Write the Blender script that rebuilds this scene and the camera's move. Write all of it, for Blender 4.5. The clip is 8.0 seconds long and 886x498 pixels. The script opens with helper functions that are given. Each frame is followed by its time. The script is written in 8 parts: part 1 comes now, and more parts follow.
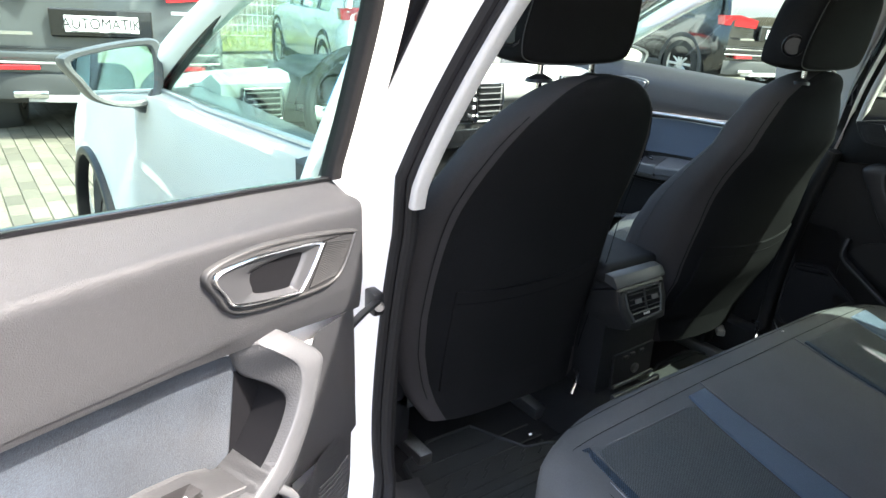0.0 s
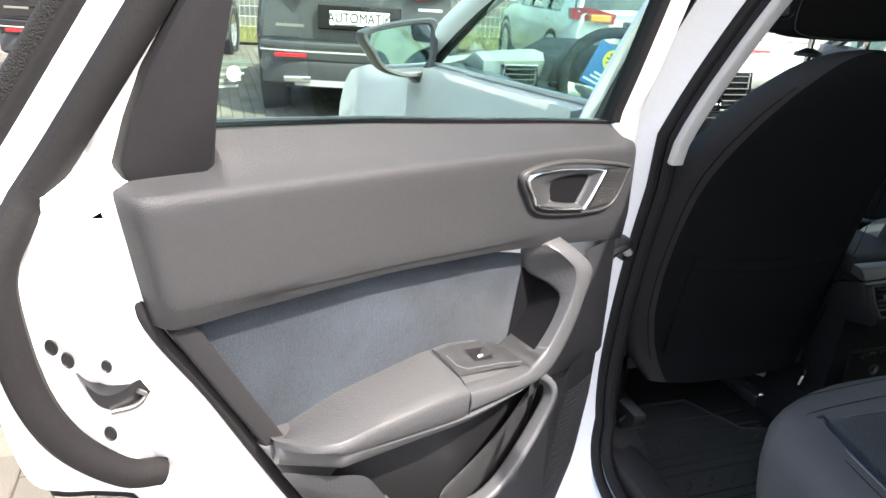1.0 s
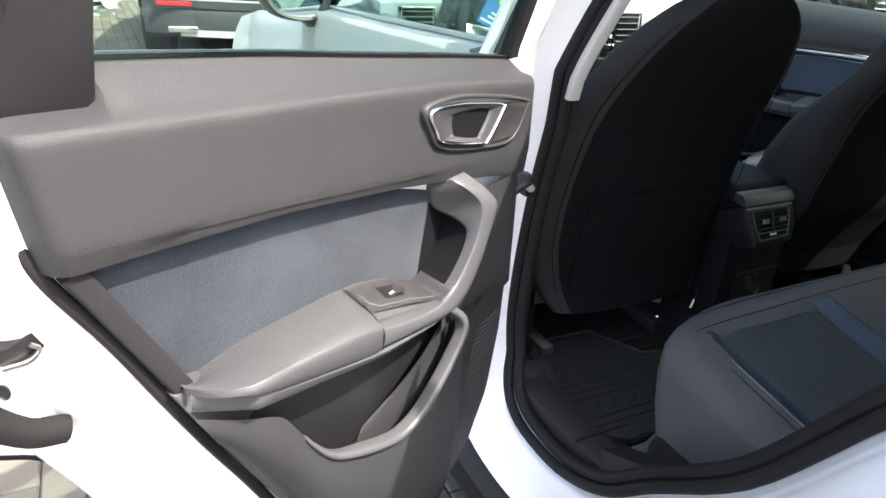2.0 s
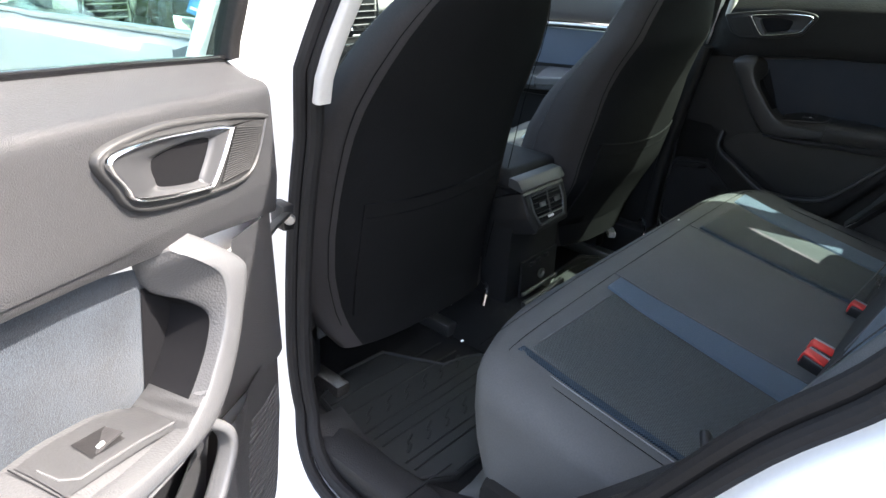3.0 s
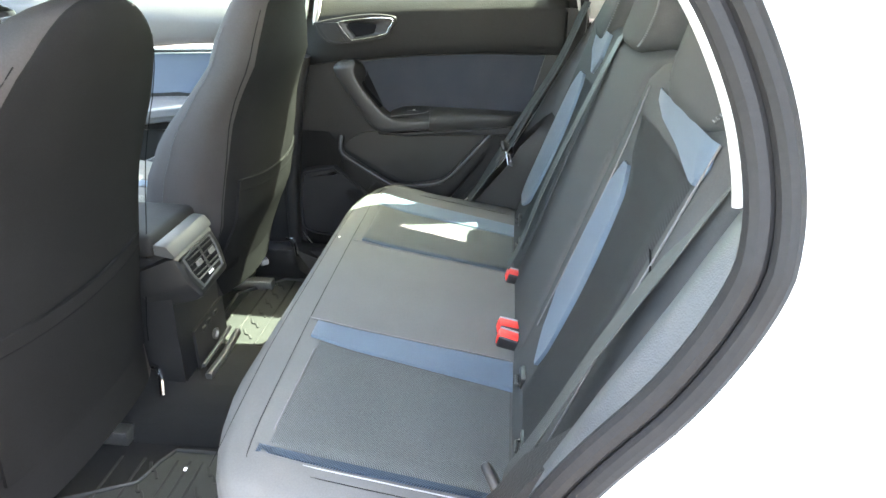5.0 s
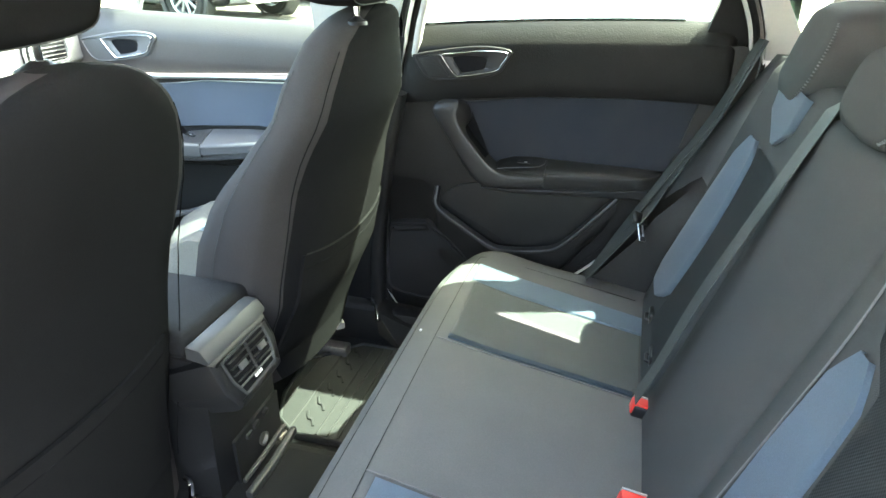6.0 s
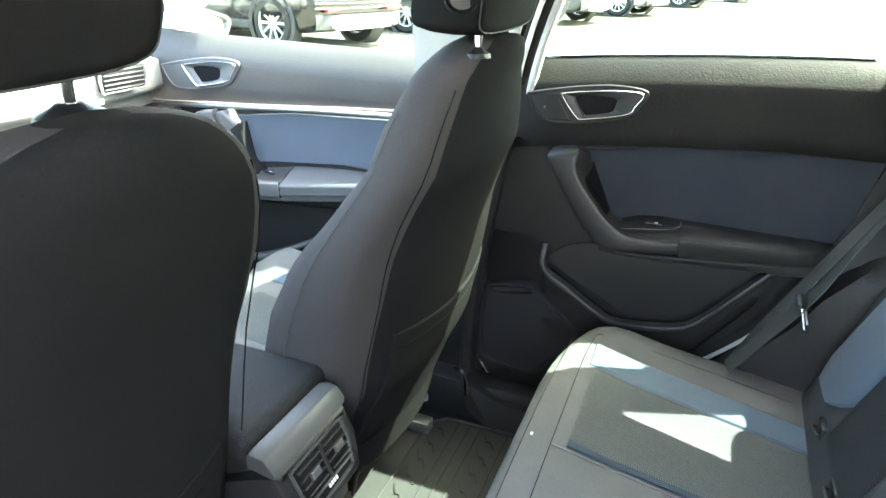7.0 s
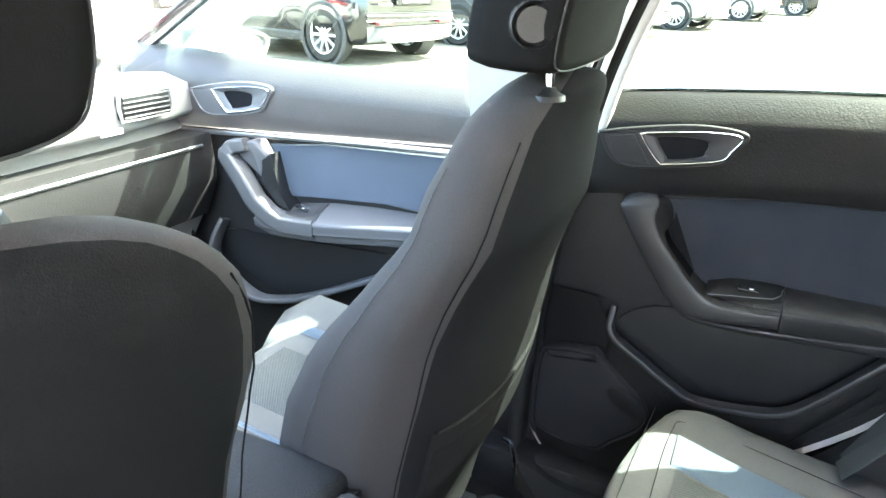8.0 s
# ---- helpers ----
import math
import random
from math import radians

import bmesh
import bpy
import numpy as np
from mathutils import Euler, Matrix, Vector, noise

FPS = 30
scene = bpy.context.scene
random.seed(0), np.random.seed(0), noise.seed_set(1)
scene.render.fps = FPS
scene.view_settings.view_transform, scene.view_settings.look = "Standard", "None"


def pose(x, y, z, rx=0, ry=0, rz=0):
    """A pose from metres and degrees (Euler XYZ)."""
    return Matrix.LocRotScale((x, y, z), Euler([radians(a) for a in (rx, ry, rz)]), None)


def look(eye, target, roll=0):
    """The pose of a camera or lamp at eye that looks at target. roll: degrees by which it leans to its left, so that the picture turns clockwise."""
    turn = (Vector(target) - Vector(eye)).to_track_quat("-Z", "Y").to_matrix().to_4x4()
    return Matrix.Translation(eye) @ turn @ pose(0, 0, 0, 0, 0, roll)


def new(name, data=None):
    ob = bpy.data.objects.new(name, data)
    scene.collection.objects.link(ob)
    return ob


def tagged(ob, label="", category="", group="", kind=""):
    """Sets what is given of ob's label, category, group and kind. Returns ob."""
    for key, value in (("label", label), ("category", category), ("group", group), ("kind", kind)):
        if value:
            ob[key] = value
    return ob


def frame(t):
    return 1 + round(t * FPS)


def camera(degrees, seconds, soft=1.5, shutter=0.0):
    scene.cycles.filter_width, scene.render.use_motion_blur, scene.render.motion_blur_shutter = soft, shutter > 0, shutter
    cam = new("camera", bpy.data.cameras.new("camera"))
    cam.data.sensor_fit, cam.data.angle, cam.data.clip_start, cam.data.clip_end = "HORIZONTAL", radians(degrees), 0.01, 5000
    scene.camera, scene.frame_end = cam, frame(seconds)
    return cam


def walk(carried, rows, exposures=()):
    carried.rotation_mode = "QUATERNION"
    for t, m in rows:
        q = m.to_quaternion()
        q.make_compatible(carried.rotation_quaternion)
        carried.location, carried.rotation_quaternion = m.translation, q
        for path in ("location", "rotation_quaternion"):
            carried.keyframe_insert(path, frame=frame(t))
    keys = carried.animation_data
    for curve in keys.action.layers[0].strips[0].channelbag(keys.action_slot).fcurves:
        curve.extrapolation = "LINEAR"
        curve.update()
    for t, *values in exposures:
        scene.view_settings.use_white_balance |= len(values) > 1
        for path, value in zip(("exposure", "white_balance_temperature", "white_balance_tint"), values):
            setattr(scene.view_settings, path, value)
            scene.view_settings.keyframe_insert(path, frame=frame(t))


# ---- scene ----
cam = camera(66.7, 8.0)
PATH = [
    (0, (-1.327, -0.867, 1.285), (-0.204, 0.622, 0.563), 3.8),
    (0.5, (-1.414, -0.871, 1.278), (-0.479, 0.74, 0.549), 3.7),
    (0.8, (-1.469, -0.934, 1.25), (-0.752, 0.781, 0.512), 3.6),
    (1, (-1.496, -0.973, 1.23), (-0.88, 0.778, 0.485), 3.7),
    (1.2, (-1.518, -0.999, 1.225), (-0.957, 0.76, 0.455), 4.1),
    (2.3, (-1.463, -0.958, 1.209), (-0.44, 0.525, 0.34), 4.1),
    (2.5, (-1.416, -0.916, 1.212), (-0.284, 0.489, 0.349), 3.9),
    (3, (-1.345, -0.774, 1.182), (0.031, 0.403, 0.333), 3.2),
    (3.5, (-1.363, -0.626, 1.195), (0.291, 0.116, 0.349), 2.4),
    (4, (-1.367, -0.574, 1.206), (0.408, -0.229, 0.353), 1.3),
    (4.2, (-1.356, -0.567, 1.223), (0.428, -0.315, 0.355), 1.4),
    (5.3, (-1.185, -0.605, 1.235), (0.626, -0.449, 0.402), 0.7),
    (5.5, (-1.1, -0.595, 1.261), (0.699, -0.426, 0.405), -0.1),
    (5.8, (-0.959, -0.573, 1.28), (0.819, -0.244, 0.423), 0.4),
    (6, (-0.881, -0.541, 1.274), (0.87, -0.072, 0.428), 1.0),
    (6.5, (-0.742, -0.446, 1.241), (0.977, 0.196, 0.446), 1.5),
    (7, (-0.666, -0.387, 1.249), (1.053, 0.279, 0.472), 1.5),
    (7.5, (-0.598, -0.351, 1.25), (1.096, 0.379, 0.478), 1.6),
    (8, (-0.475, -0.295, 1.257), (1.2, 0.498, 0.504), 1.6),
]
EXPOSURES = [(0, 3.35, 6900, 12), (0.5, 3.00, 6900, 12), (1.2, 2.59, 6900, 12), (2.3, 2.65, 6930, 12), (3, 3.48, 6930, 12), (3.5, 4.30, 7250, 12), (4, 5.58, 7450, 11), (4.2, 5.68, 7550, 11), (5.5, 5.45, 7950, 9), (6, 5.13, 7600, 7), (6.5, 5.12, 7500, 8), (8, 5.47, 7200, 12)]
walk(cam, [(t, look(eye, target, roll)) for t, eye, target, roll in PATH], EXPOSURES)

# ---- light ----
SUN_TO = Vector((0.41, -0.58, 1.0)).normalized()
world = bpy.data.worlds.new("sky")
scene.world = world
world.use_nodes = True
_n = world.node_tree.nodes
_sky = _n.new("ShaderNodeTexSky")
_sky.sky_type = "NISHITA"
_sky.sun_disc = False
_sky.dust_density, _sky.ozone_density = 4.0, 0.6
_sky.sun_elevation = math.asin(SUN_TO.z)
_sky.sun_rotation = math.atan2(SUN_TO.x, SUN_TO.y)
_n["Background"].inputs["Strength"].default_value = 0.15
world.node_tree.links.new(_sky.outputs[0], _n["Background"].inputs["Color"])
_sun = bpy.data.lights.new("sun", "SUN")
_sun.energy, _sun.angle, _sun.color = 2.5, radians(0.53), (1.0, 0.98, 0.95)
sun = new("sun", _sun)
sun.matrix_basis = look(SUN_TO * 30, (0, 0, 0))

# ---- materials ----


def mat(name, col, rough=0.5, metal=0.0, var=0.12, scale=9.0, fine=160.0, bump=0.0, bscale=400.0, cells=False, coat=0.0,
        spec=0.5, trans=0.0, alpha=1.0, emit=0.0, weave=0.0, wscale=700.0, pieces=0.0, ior=1.45, sheen=0.0, islands=0.0):
    """A procedural surface: two scales of colour variation, roughness wear, and grain as bump."""
    m = bpy.data.materials.new(name)
    m.use_nodes = True
    nt = m.node_tree
    b = nt.nodes["Principled BSDF"]
    ln = nt.links.new
    tc = nt.nodes.new("ShaderNodeTexCoord")
    n1 = nt.nodes.new("ShaderNodeTexNoise")
    n1.inputs["Scale"].default_value = scale
    n1.inputs["Detail"].default_value = 4
    n2 = nt.nodes.new("ShaderNodeTexNoise")
    n2.inputs["Scale"].default_value = fine
    n2.inputs["Detail"].default_value = 2
    for n in (n1, n2):
        ln(tc.outputs["Object"], n.inputs["Vector"])
    add = nt.nodes.new("ShaderNodeMath")
    add.operation = "ADD"
    ln(n1.outputs[0], add.inputs[0])
    ln(n2.outputs[0], add.inputs[1])
    mr = nt.nodes.new("ShaderNodeMapRange")
    mr.inputs["From Min"].default_value, mr.inputs["From Max"].default_value = 0.6, 1.4
    mr.inputs["To Min"].default_value, mr.inputs["To Max"].default_value = 1 - var, 1 + var
    ln(add.outputs[0], mr.inputs["Value"])
    mul = nt.nodes.new("ShaderNodeVectorMath")
    mul.operation = "SCALE"
    mul.inputs[0].default_value = col[:3]
    ln(mr.outputs[0], mul.inputs["Scale"])
    last = mul.outputs[0]
    if islands or pieces:
        pieces = pieces or islands
        oi = nt.nodes.new("ShaderNodeNewGeometry" if islands else "ShaderNodeObjectInfo")
        r = nt.nodes.new("ShaderNodeMapRange")
        r.inputs["To Min"].default_value, r.inputs["To Max"].default_value = 1 - pieces, 1 + pieces
        ln(oi.outputs["Random Per Island" if islands else "Random"], r.inputs["Value"])
        m2 = nt.nodes.new("ShaderNodeVectorMath")
        m2.operation = "SCALE"
        ln(last, m2.inputs[0])
        ln(r.outputs[0], m2.inputs["Scale"])
        last = m2.outputs[0]
    height = None
    if weave:
        sx = nt.nodes.new("ShaderNodeSeparateXYZ")
        ln(tc.outputs["Object"], sx.inputs[0])
        yz = nt.nodes.new("ShaderNodeMath")
        yz.operation = "ADD"
        ln(sx.outputs["Y"], yz.inputs[0])
        ln(sx.outputs["Z"], yz.inputs[1])
        ws = []
        for src in (sx.outputs["X"], yz.outputs[0]):
            mm = nt.nodes.new("ShaderNodeMath")
            mm.operation = "MULTIPLY"
            mm.inputs[1].default_value = wscale
            ln(src, mm.inputs[0])
            si = nt.nodes.new("ShaderNodeMath")
            si.operation = "SINE"
            ln(mm.outputs[0], si.inputs[0])
            ws.append(si)
        a = nt.nodes.new("ShaderNodeMath")
        a.operation = "MULTIPLY"
        ln(ws[0].outputs[0], a.inputs[0])
        ln(ws[1].outputs[0], a.inputs[1])
        height = a.outputs[0]
        r = nt.nodes.new("ShaderNodeMapRange")
        r.inputs["From Min"].default_value, r.inputs["From Max"].default_value = -1.0, 1.0
        r.inputs["To Min"].default_value, r.inputs["To Max"].default_value = 1 - weave, 1 + weave
        ln(height, r.inputs["Value"])
        m3 = nt.nodes.new("ShaderNodeVectorMath")
        m3.operation = "SCALE"
        ln(last, m3.inputs[0])
        ln(r.outputs[0], m3.inputs["Scale"])
        last = m3.outputs[0]
    ln(last, b.inputs["Base Color"])
    rr = nt.nodes.new("ShaderNodeMapRange")
    rr.inputs["To Min"].default_value, rr.inputs["To Max"].default_value = max(0.0, rough * 0.8), min(1.0, rough * 1.2)
    ln(n1.outputs[0], rr.inputs["Value"])
    ln(rr.outputs[0], b.inputs["Roughness"])
    b.inputs["Metallic"].default_value = metal
    b.inputs["Coat Weight"].default_value = coat
    b.inputs["Coat Roughness"].default_value = 0.04
    b.inputs["Specular IOR Level"].default_value = spec
    b.inputs["Transmission Weight"].default_value = trans
    b.inputs["IOR"].default_value = ior
    b.inputs["Sheen Weight"].default_value = sheen
    if emit:
        b.inputs["Emission Color"].default_value = (*col[:3], 1)
        b.inputs["Emission Strength"].default_value = emit
    if bump:
        bp = nt.nodes.new("ShaderNodeBump")
        bp.inputs["Strength"].default_value = 1.0
        bp.inputs["Distance"].default_value = bump
        if height is None:
            if cells:
                v = nt.nodes.new("ShaderNodeTexVoronoi")
                v.feature = "SMOOTH_F1"
                v.inputs["Scale"].default_value = bscale
                ln(tc.outputs["Object"], v.inputs["Vector"])
                height = v.outputs["Distance"]
            else:
                v = nt.nodes.new("ShaderNodeTexNoise")
                v.inputs["Scale"].default_value = bscale
                v.inputs["Detail"].default_value = 3
                ln(tc.outputs["Object"], v.inputs["Vector"])
                height = v.outputs[0]
        ln(height, bp.inputs["Height"])
        ln(bp.outputs[0], b.inputs["Normal"])
    return m


def glass_mat(name, tint, gloss=0.06):
    """Thin car glass: tinted see-through with a mirror reflection by Fresnel."""
    m = bpy.data.materials.new(name)
    m.use_nodes = True
    nt = m.node_tree
    nt.nodes.clear()
    out = nt.nodes.new("ShaderNodeOutputMaterial")
    tr = nt.nodes.new("ShaderNodeBsdfTransparent")
    tr.inputs[0].default_value = (*tint, 1)
    gl = nt.nodes.new("ShaderNodeBsdfGlossy")
    gl.inputs["Roughness"].default_value = 0.02
    lw = nt.nodes.new("ShaderNodeLayerWeight")
    lw.inputs[0].default_value = 0.5
    pw = nt.nodes.new("ShaderNodeMath")
    pw.operation = "POWER"
    pw.inputs[1].default_value = 5.0
    nt.links.new(lw.outputs["Facing"], pw.inputs[0])
    fr = nt.nodes.new("ShaderNodeMath")
    fr.operation = "MULTIPLY_ADD"
    fr.inputs[1].default_value, fr.inputs[2].default_value = 0.6, gloss * 0.5
    nt.links.new(pw.outputs[0], fr.inputs[0])
    mx = nt.nodes.new("ShaderNodeMixShader")
    nt.links.new(fr.outputs[0], mx.inputs[0])
    nt.links.new(tr.outputs[0], mx.inputs[1])
    nt.links.new(gl.outputs[0], mx.inputs[2])
    nt.links.new(mx.outputs[0], out.inputs[0])
    return m


M_WHITE = mat("white_paint", (0.90, 0.90, 0.89), 0.40, var=0.02, coat=0.35)
M_JAMB = mat("white_jamb_paint", (0.89, 0.89, 0.88), 0.40, var=0.03, coat=0.3)
M_RUBBER = mat("black_rubber", (0.013, 0.0125, 0.013), 0.6, spec=0.2, var=0.15, bump=0.0004, bscale=300)
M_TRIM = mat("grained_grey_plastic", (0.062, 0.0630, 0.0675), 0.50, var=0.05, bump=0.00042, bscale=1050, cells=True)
M_TRIM_SMOOTH = mat("satin_grey_plastic", (0.070, 0.071, 0.0745), 0.36, var=0.06, bump=0.0002, bscale=500)
# Also used for closed doors' trim: M_TRIM plastic with cabin shade in its colour.
M_DARK = mat("dark_and_shaded_grain", (0.020, 0.0192, 0.0195), 0.46, spec=0.25, var=0.12, bump=0.0005, bscale=350, cells=True)
M_BLACK = mat("black_plastic", (0.012, 0.012, 0.013), 0.4, var=0.1, bump=0.0002)
# Blackest tone, put into hollows to stand for the shade inside them.
M_HOLE = mat("shade_black_recess", (0.006, 0.006, 0.007), 0.8, var=0.1, spec=0.1)
M_GLOSS = mat("gloss_black", (0.008, 0.008, 0.009), 0.12, var=0.05, coat=0.6)
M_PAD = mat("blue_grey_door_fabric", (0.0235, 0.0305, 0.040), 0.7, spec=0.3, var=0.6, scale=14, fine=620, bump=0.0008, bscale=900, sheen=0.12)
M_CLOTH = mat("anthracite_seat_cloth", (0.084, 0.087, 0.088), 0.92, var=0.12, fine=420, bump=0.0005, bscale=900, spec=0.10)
# One front seat cloth in two tones: rear darkened, sides lightened, imitating cabin light.
M_BACK = mat("shaded_seat_back_cloth", (0.0105, 0.0105, 0.0109), 0.95, var=0.16, fine=420, bump=0.0003, bscale=900, spec=0.03)
M_SEATSIDE = mat("lit_seat_side_cloth", (0.037, 0.034, 0.034), 0.9, var=0.12, fine=420, bump=0.0003, bscale=900, spec=0.1)
M_MESH = mat("dotted_seat_fabric", (0.108, 0.119, 0.121), 0.9, spec=0.15, var=0.10, bump=0.00020, weave=0.75, wscale=1500)
# Dotted seat fabric again, darkened to imitate shade on the upright backrest.
M_PANEL = mat("shaded_dotted_fabric", (0.046, 0.049, 0.051), 0.9, spec=0.12, var=0.10, bump=0.00012, weave=0.45, wscale=1650)
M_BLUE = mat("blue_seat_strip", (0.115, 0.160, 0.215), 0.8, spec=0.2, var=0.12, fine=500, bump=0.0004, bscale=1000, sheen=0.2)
# Seat cloth again, darkened to imitate shade on rear backrest and headrests.
M_HEAD = mat("shaded_seat_cloth", (0.046, 0.047, 0.048), 0.92, var=0.12, fine=420, bump=0.0004, bscale=900, spec=0.12)
M_BLUEPAT = mat("blue_black_weave", (0.045, 0.07, 0.10), 0.85, var=0.1, bump=0.0006, weave=0.7, wscale=1300)
M_THREAD = mat("grey_thread", (0.25, 0.25, 0.26), 0.8)
M_CARPET = mat("black_carpet", (0.0075, 0.0075, 0.0075), 0.98, var=0.35, fine=900, bump=0.003, bscale=700)
M_MAT = mat("rubber_mat", (0.025, 0.0265, 0.026), 0.6, var=0.12, bump=0.0004, bscale=400)
M_CHROME = mat("chrome", (0.75, 0.76, 0.78), 0.12, 1.0, var=0.03)
M_SATIN = mat("satin_metal", (0.55, 0.55, 0.56), 0.32, 1.0, var=0.05)
M_STEEL = mat("zinc_steel", (0.42, 0.41, 0.40), 0.38, 1.0, var=0.15)
M_BEZEL = mat("taupe_bezel", (0.0258, 0.0258, 0.0265), 0.5, var=0.05)
M_PILLAR = mat("light_grey_pillar_trim", (0.42, 0.41, 0.39), 0.7, var=0.05, bump=0.0003, bscale=600)
M_RED = mat("red_button", (0.62, 0.035, 0.03), 0.38, var=0.06)
M_BELT = mat("belt_webbing", (0.036, 0.039, 0.039), 0.6, var=0.1, bump=0.0002, weave=0.15, wscale=2600)
M_DASHTOP = mat("dash_top_plastic", (0.30, 0.30, 0.297), 0.5, var=0.06, bump=0.0004, bscale=420, cells=True)
M_GLASS = glass_mat("green_glass", (0.74, 0.845, 0.80))
M_PRIVACY = glass_mat("privacy_glass", (0.18, 0.22, 0.20))
M_CLEAR = glass_mat("clear_glass", (0.86, 0.95, 0.92))
M_MIRROR = mat("mirror", (0.85, 0.87, 0.88), 0.015, 1.0, var=0.0)
M_PAPER = mat("white_label", (0.75, 0.75, 0.74), 0.6, var=0.03)
M_INK = mat("dark_ink", (0.02, 0.02, 0.022), 0.6)
M_SIDE = mat("blue_grey_side_trim", (0.058, 0.061, 0.066), 0.5, var=0.06, bump=0.0003, bscale=500, cells=True)
# Trim grain again, darkened to offset the sun on the armrest top.
M_ARM = mat("darkened_armrest_grain", (0.054, 0.0545, 0.057), 0.45, var=0.06, bump=0.0004, bscale=520, cells=True)
M_CONS = mat("console_black_plastic", (0.014, 0.014, 0.0145), 0.42, var=0.1, bump=0.0004, bscale=420, cells=True)
M_LABELG = mat("grey_plastic", (0.30, 0.30, 0.31), 0.5)
M_LINER = mat("headliner", (0.5, 0.49, 0.47), 0.95, var=0.05, bump=0.0004, bscale=800)

# ---- mesh helpers ----


def cat(pts, n=8, closed=False):
    """A smooth curve through points of any dimension."""
    P = [np.array(p, float) for p in pts]
    k, out = len(P), []
    for i in range(k if closed else k - 1):
        if closed:
            a, b, c, d = P[i - 1], P[i], P[(i + 1) % k], P[(i + 2) % k]
        else:
            b, c = P[i], P[i + 1]
            a = P[i - 1] if i else 2 * b - c
            d = P[i + 2] if i + 2 < k else 2 * c - b
        for j in range(n):
            t = j / n
            out.append(0.5 * (2 * b + (c - a) * t + (2 * a - 5 * b + 4 * c - d) * t * t + (3 * b - a - 3 * c + d) * t ** 3))
    if not closed:
        out.append(P[-1])
    return [tuple(float(v) for v in p) for p in out]


def lerp_at(xs, ys, x):
    return float(np.interp(x, xs, ys))


def bm_loft(rings, closed=True, caps=True, loop=False):
    bm = bmesh.new()
    R = [[bm.verts.new(p) for p in r] for r in rings]
    n = len(R[0])
    for i in range(len(R) if loop else len(R) - 1):
        a, b = R[i], R[(i + 1) % len(R)]
        for j in range(n if closed else n - 1):
            k = (j + 1) % n
            try:
                bm.faces.new((a[j], a[k], b[k], b[j]))
            except ValueError:
                pass
    if caps and closed and not loop:
        bm.faces.new(list(reversed(R[0])))
        bm.faces.new(R[-1])
    bmesh.ops.recalc_face_normals(bm, faces=bm.faces[:])
    return bm


def bm_box(x0, x1, y0, y1, z0, z1, bev=0.0, seg=2, m=None):
    bm = bmesh.new()
    bmesh.ops.create_cube(bm, size=1.0)
    for v in bm.verts:
        v.co = Vector((x0 + (v.co.x + 0.5) * (x1 - x0), y0 + (v.co.y + 0.5) * (y1 - y0), z0 + (v.co.z + 0.5) * (z1 - z0)))
    if bev:
        bmesh.ops.bevel(bm, geom=bm.edges[:], offset=bev, segments=seg, profile=0.5, affect="EDGES")
    bmesh.ops.recalc_face_normals(bm, faces=bm.faces[:])
    if m is not None:
        bm.transform(m)
    return bm


def bm_prism(poly, d0, d1, m=None, bev=0.0, seg=2):
    """A polygon of (a, b) drawn out along the third axis from d0 to d1. m maps (a, b, d) to the thing."""
    bm = bmesh.new()
    lo = [bm.verts.new((p[0], p[1], d0)) for p in poly]
    hi = [bm.verts.new((p[0], p[1], d1)) for p in poly]
    n = len(poly)
    bm.faces.new(lo)
    top = bm.faces.new(hi)
    for i in range(n):
        bm.faces.new((lo[i], lo[(i + 1) % n], hi[(i + 1) % n], hi[i]))
    if bev:
        bmesh.ops.bevel(bm, geom=list(top.edges), offset=bev, segments=seg, profile=0.5, affect="EDGES")
    if m is not None:
        bm.transform(m)
    bmesh.ops.recalc_face_normals(bm, faces=bm.faces[:])
    return bm


def cut_window(bm, u0, u1, z0, z1):
    """Takes away the faces of a door sheet behind a recessed fitting."""
    gone = [f for f in bm.faces if u0 < f.calc_center_median().x < u1 and z0 < f.calc_center_median().z < z1]
    bmesh.ops.delete(bm, geom=gone, context="FACES")
    return bm


def circle(r, n=10, sx=1.0, sy=1.0):
    return [(r * sx * math.cos(2 * math.pi * i / n), r * sy * math.sin(2 * math.pi * i / n)) for i in range(n)]


def rrect(w, h, r, k=3):
    out = []
    for cx, cy, a0 in ((w / 2 - r, h / 2 - r, 0), (-w / 2 + r, h / 2 - r, 90), (-w / 2 + r, -h / 2 + r, 180), (w / 2 - r, -h / 2 + r, 270)):
        for i in range(k + 1):
            a = radians(a0 + 90 * i / k)
            out.append((cx + r * math.cos(a), cy + r * math.sin(a)))
    return out


def bm_sweep(path, prof, up=(0, 0, 1), closed=False, scale=None):
    """A profile of (side, up) carried along a path."""
    P = [Vector(p) for p in path]
    up = Vector(up)
    rings = []
    n = len(P)
    for i, p in enumerate(P):
        a = P[i - 1] if (i or closed) else p
        b = P[(i + 1) % n] if (i + 1 < n or closed) else p
        t = (b - a).normalized()
        side = t.cross(up).normalized()
        u = side.cross(t).normalized()
        k = scale[i] if scale else 1.0
        rings.append([p + side * (q[0] * k) + u * (q[1] * k) for q in prof])
    return bm_loft(rings, True, not closed, closed)


def bm_grid(fn, us, vs, thick=0.0):
    """A sheet from fn(u, v), with thickness behind it."""
    bm = bmesh.new()
    G = [[bm.verts.new(fn(u, v)) for v in vs] for u in us]
    for i in range(len(us) - 1):
        for j in range(len(vs) - 1):
            bm.faces.new((G[i][j], G[i + 1][j], G[i + 1][j + 1], G[i][j + 1]))
    if thick:
        bmesh.ops.solidify(bm, geom=bm.faces[:], thickness=thick)
    bmesh.ops.recalc_face_normals(bm, faces=bm.faces[:])
    return bm


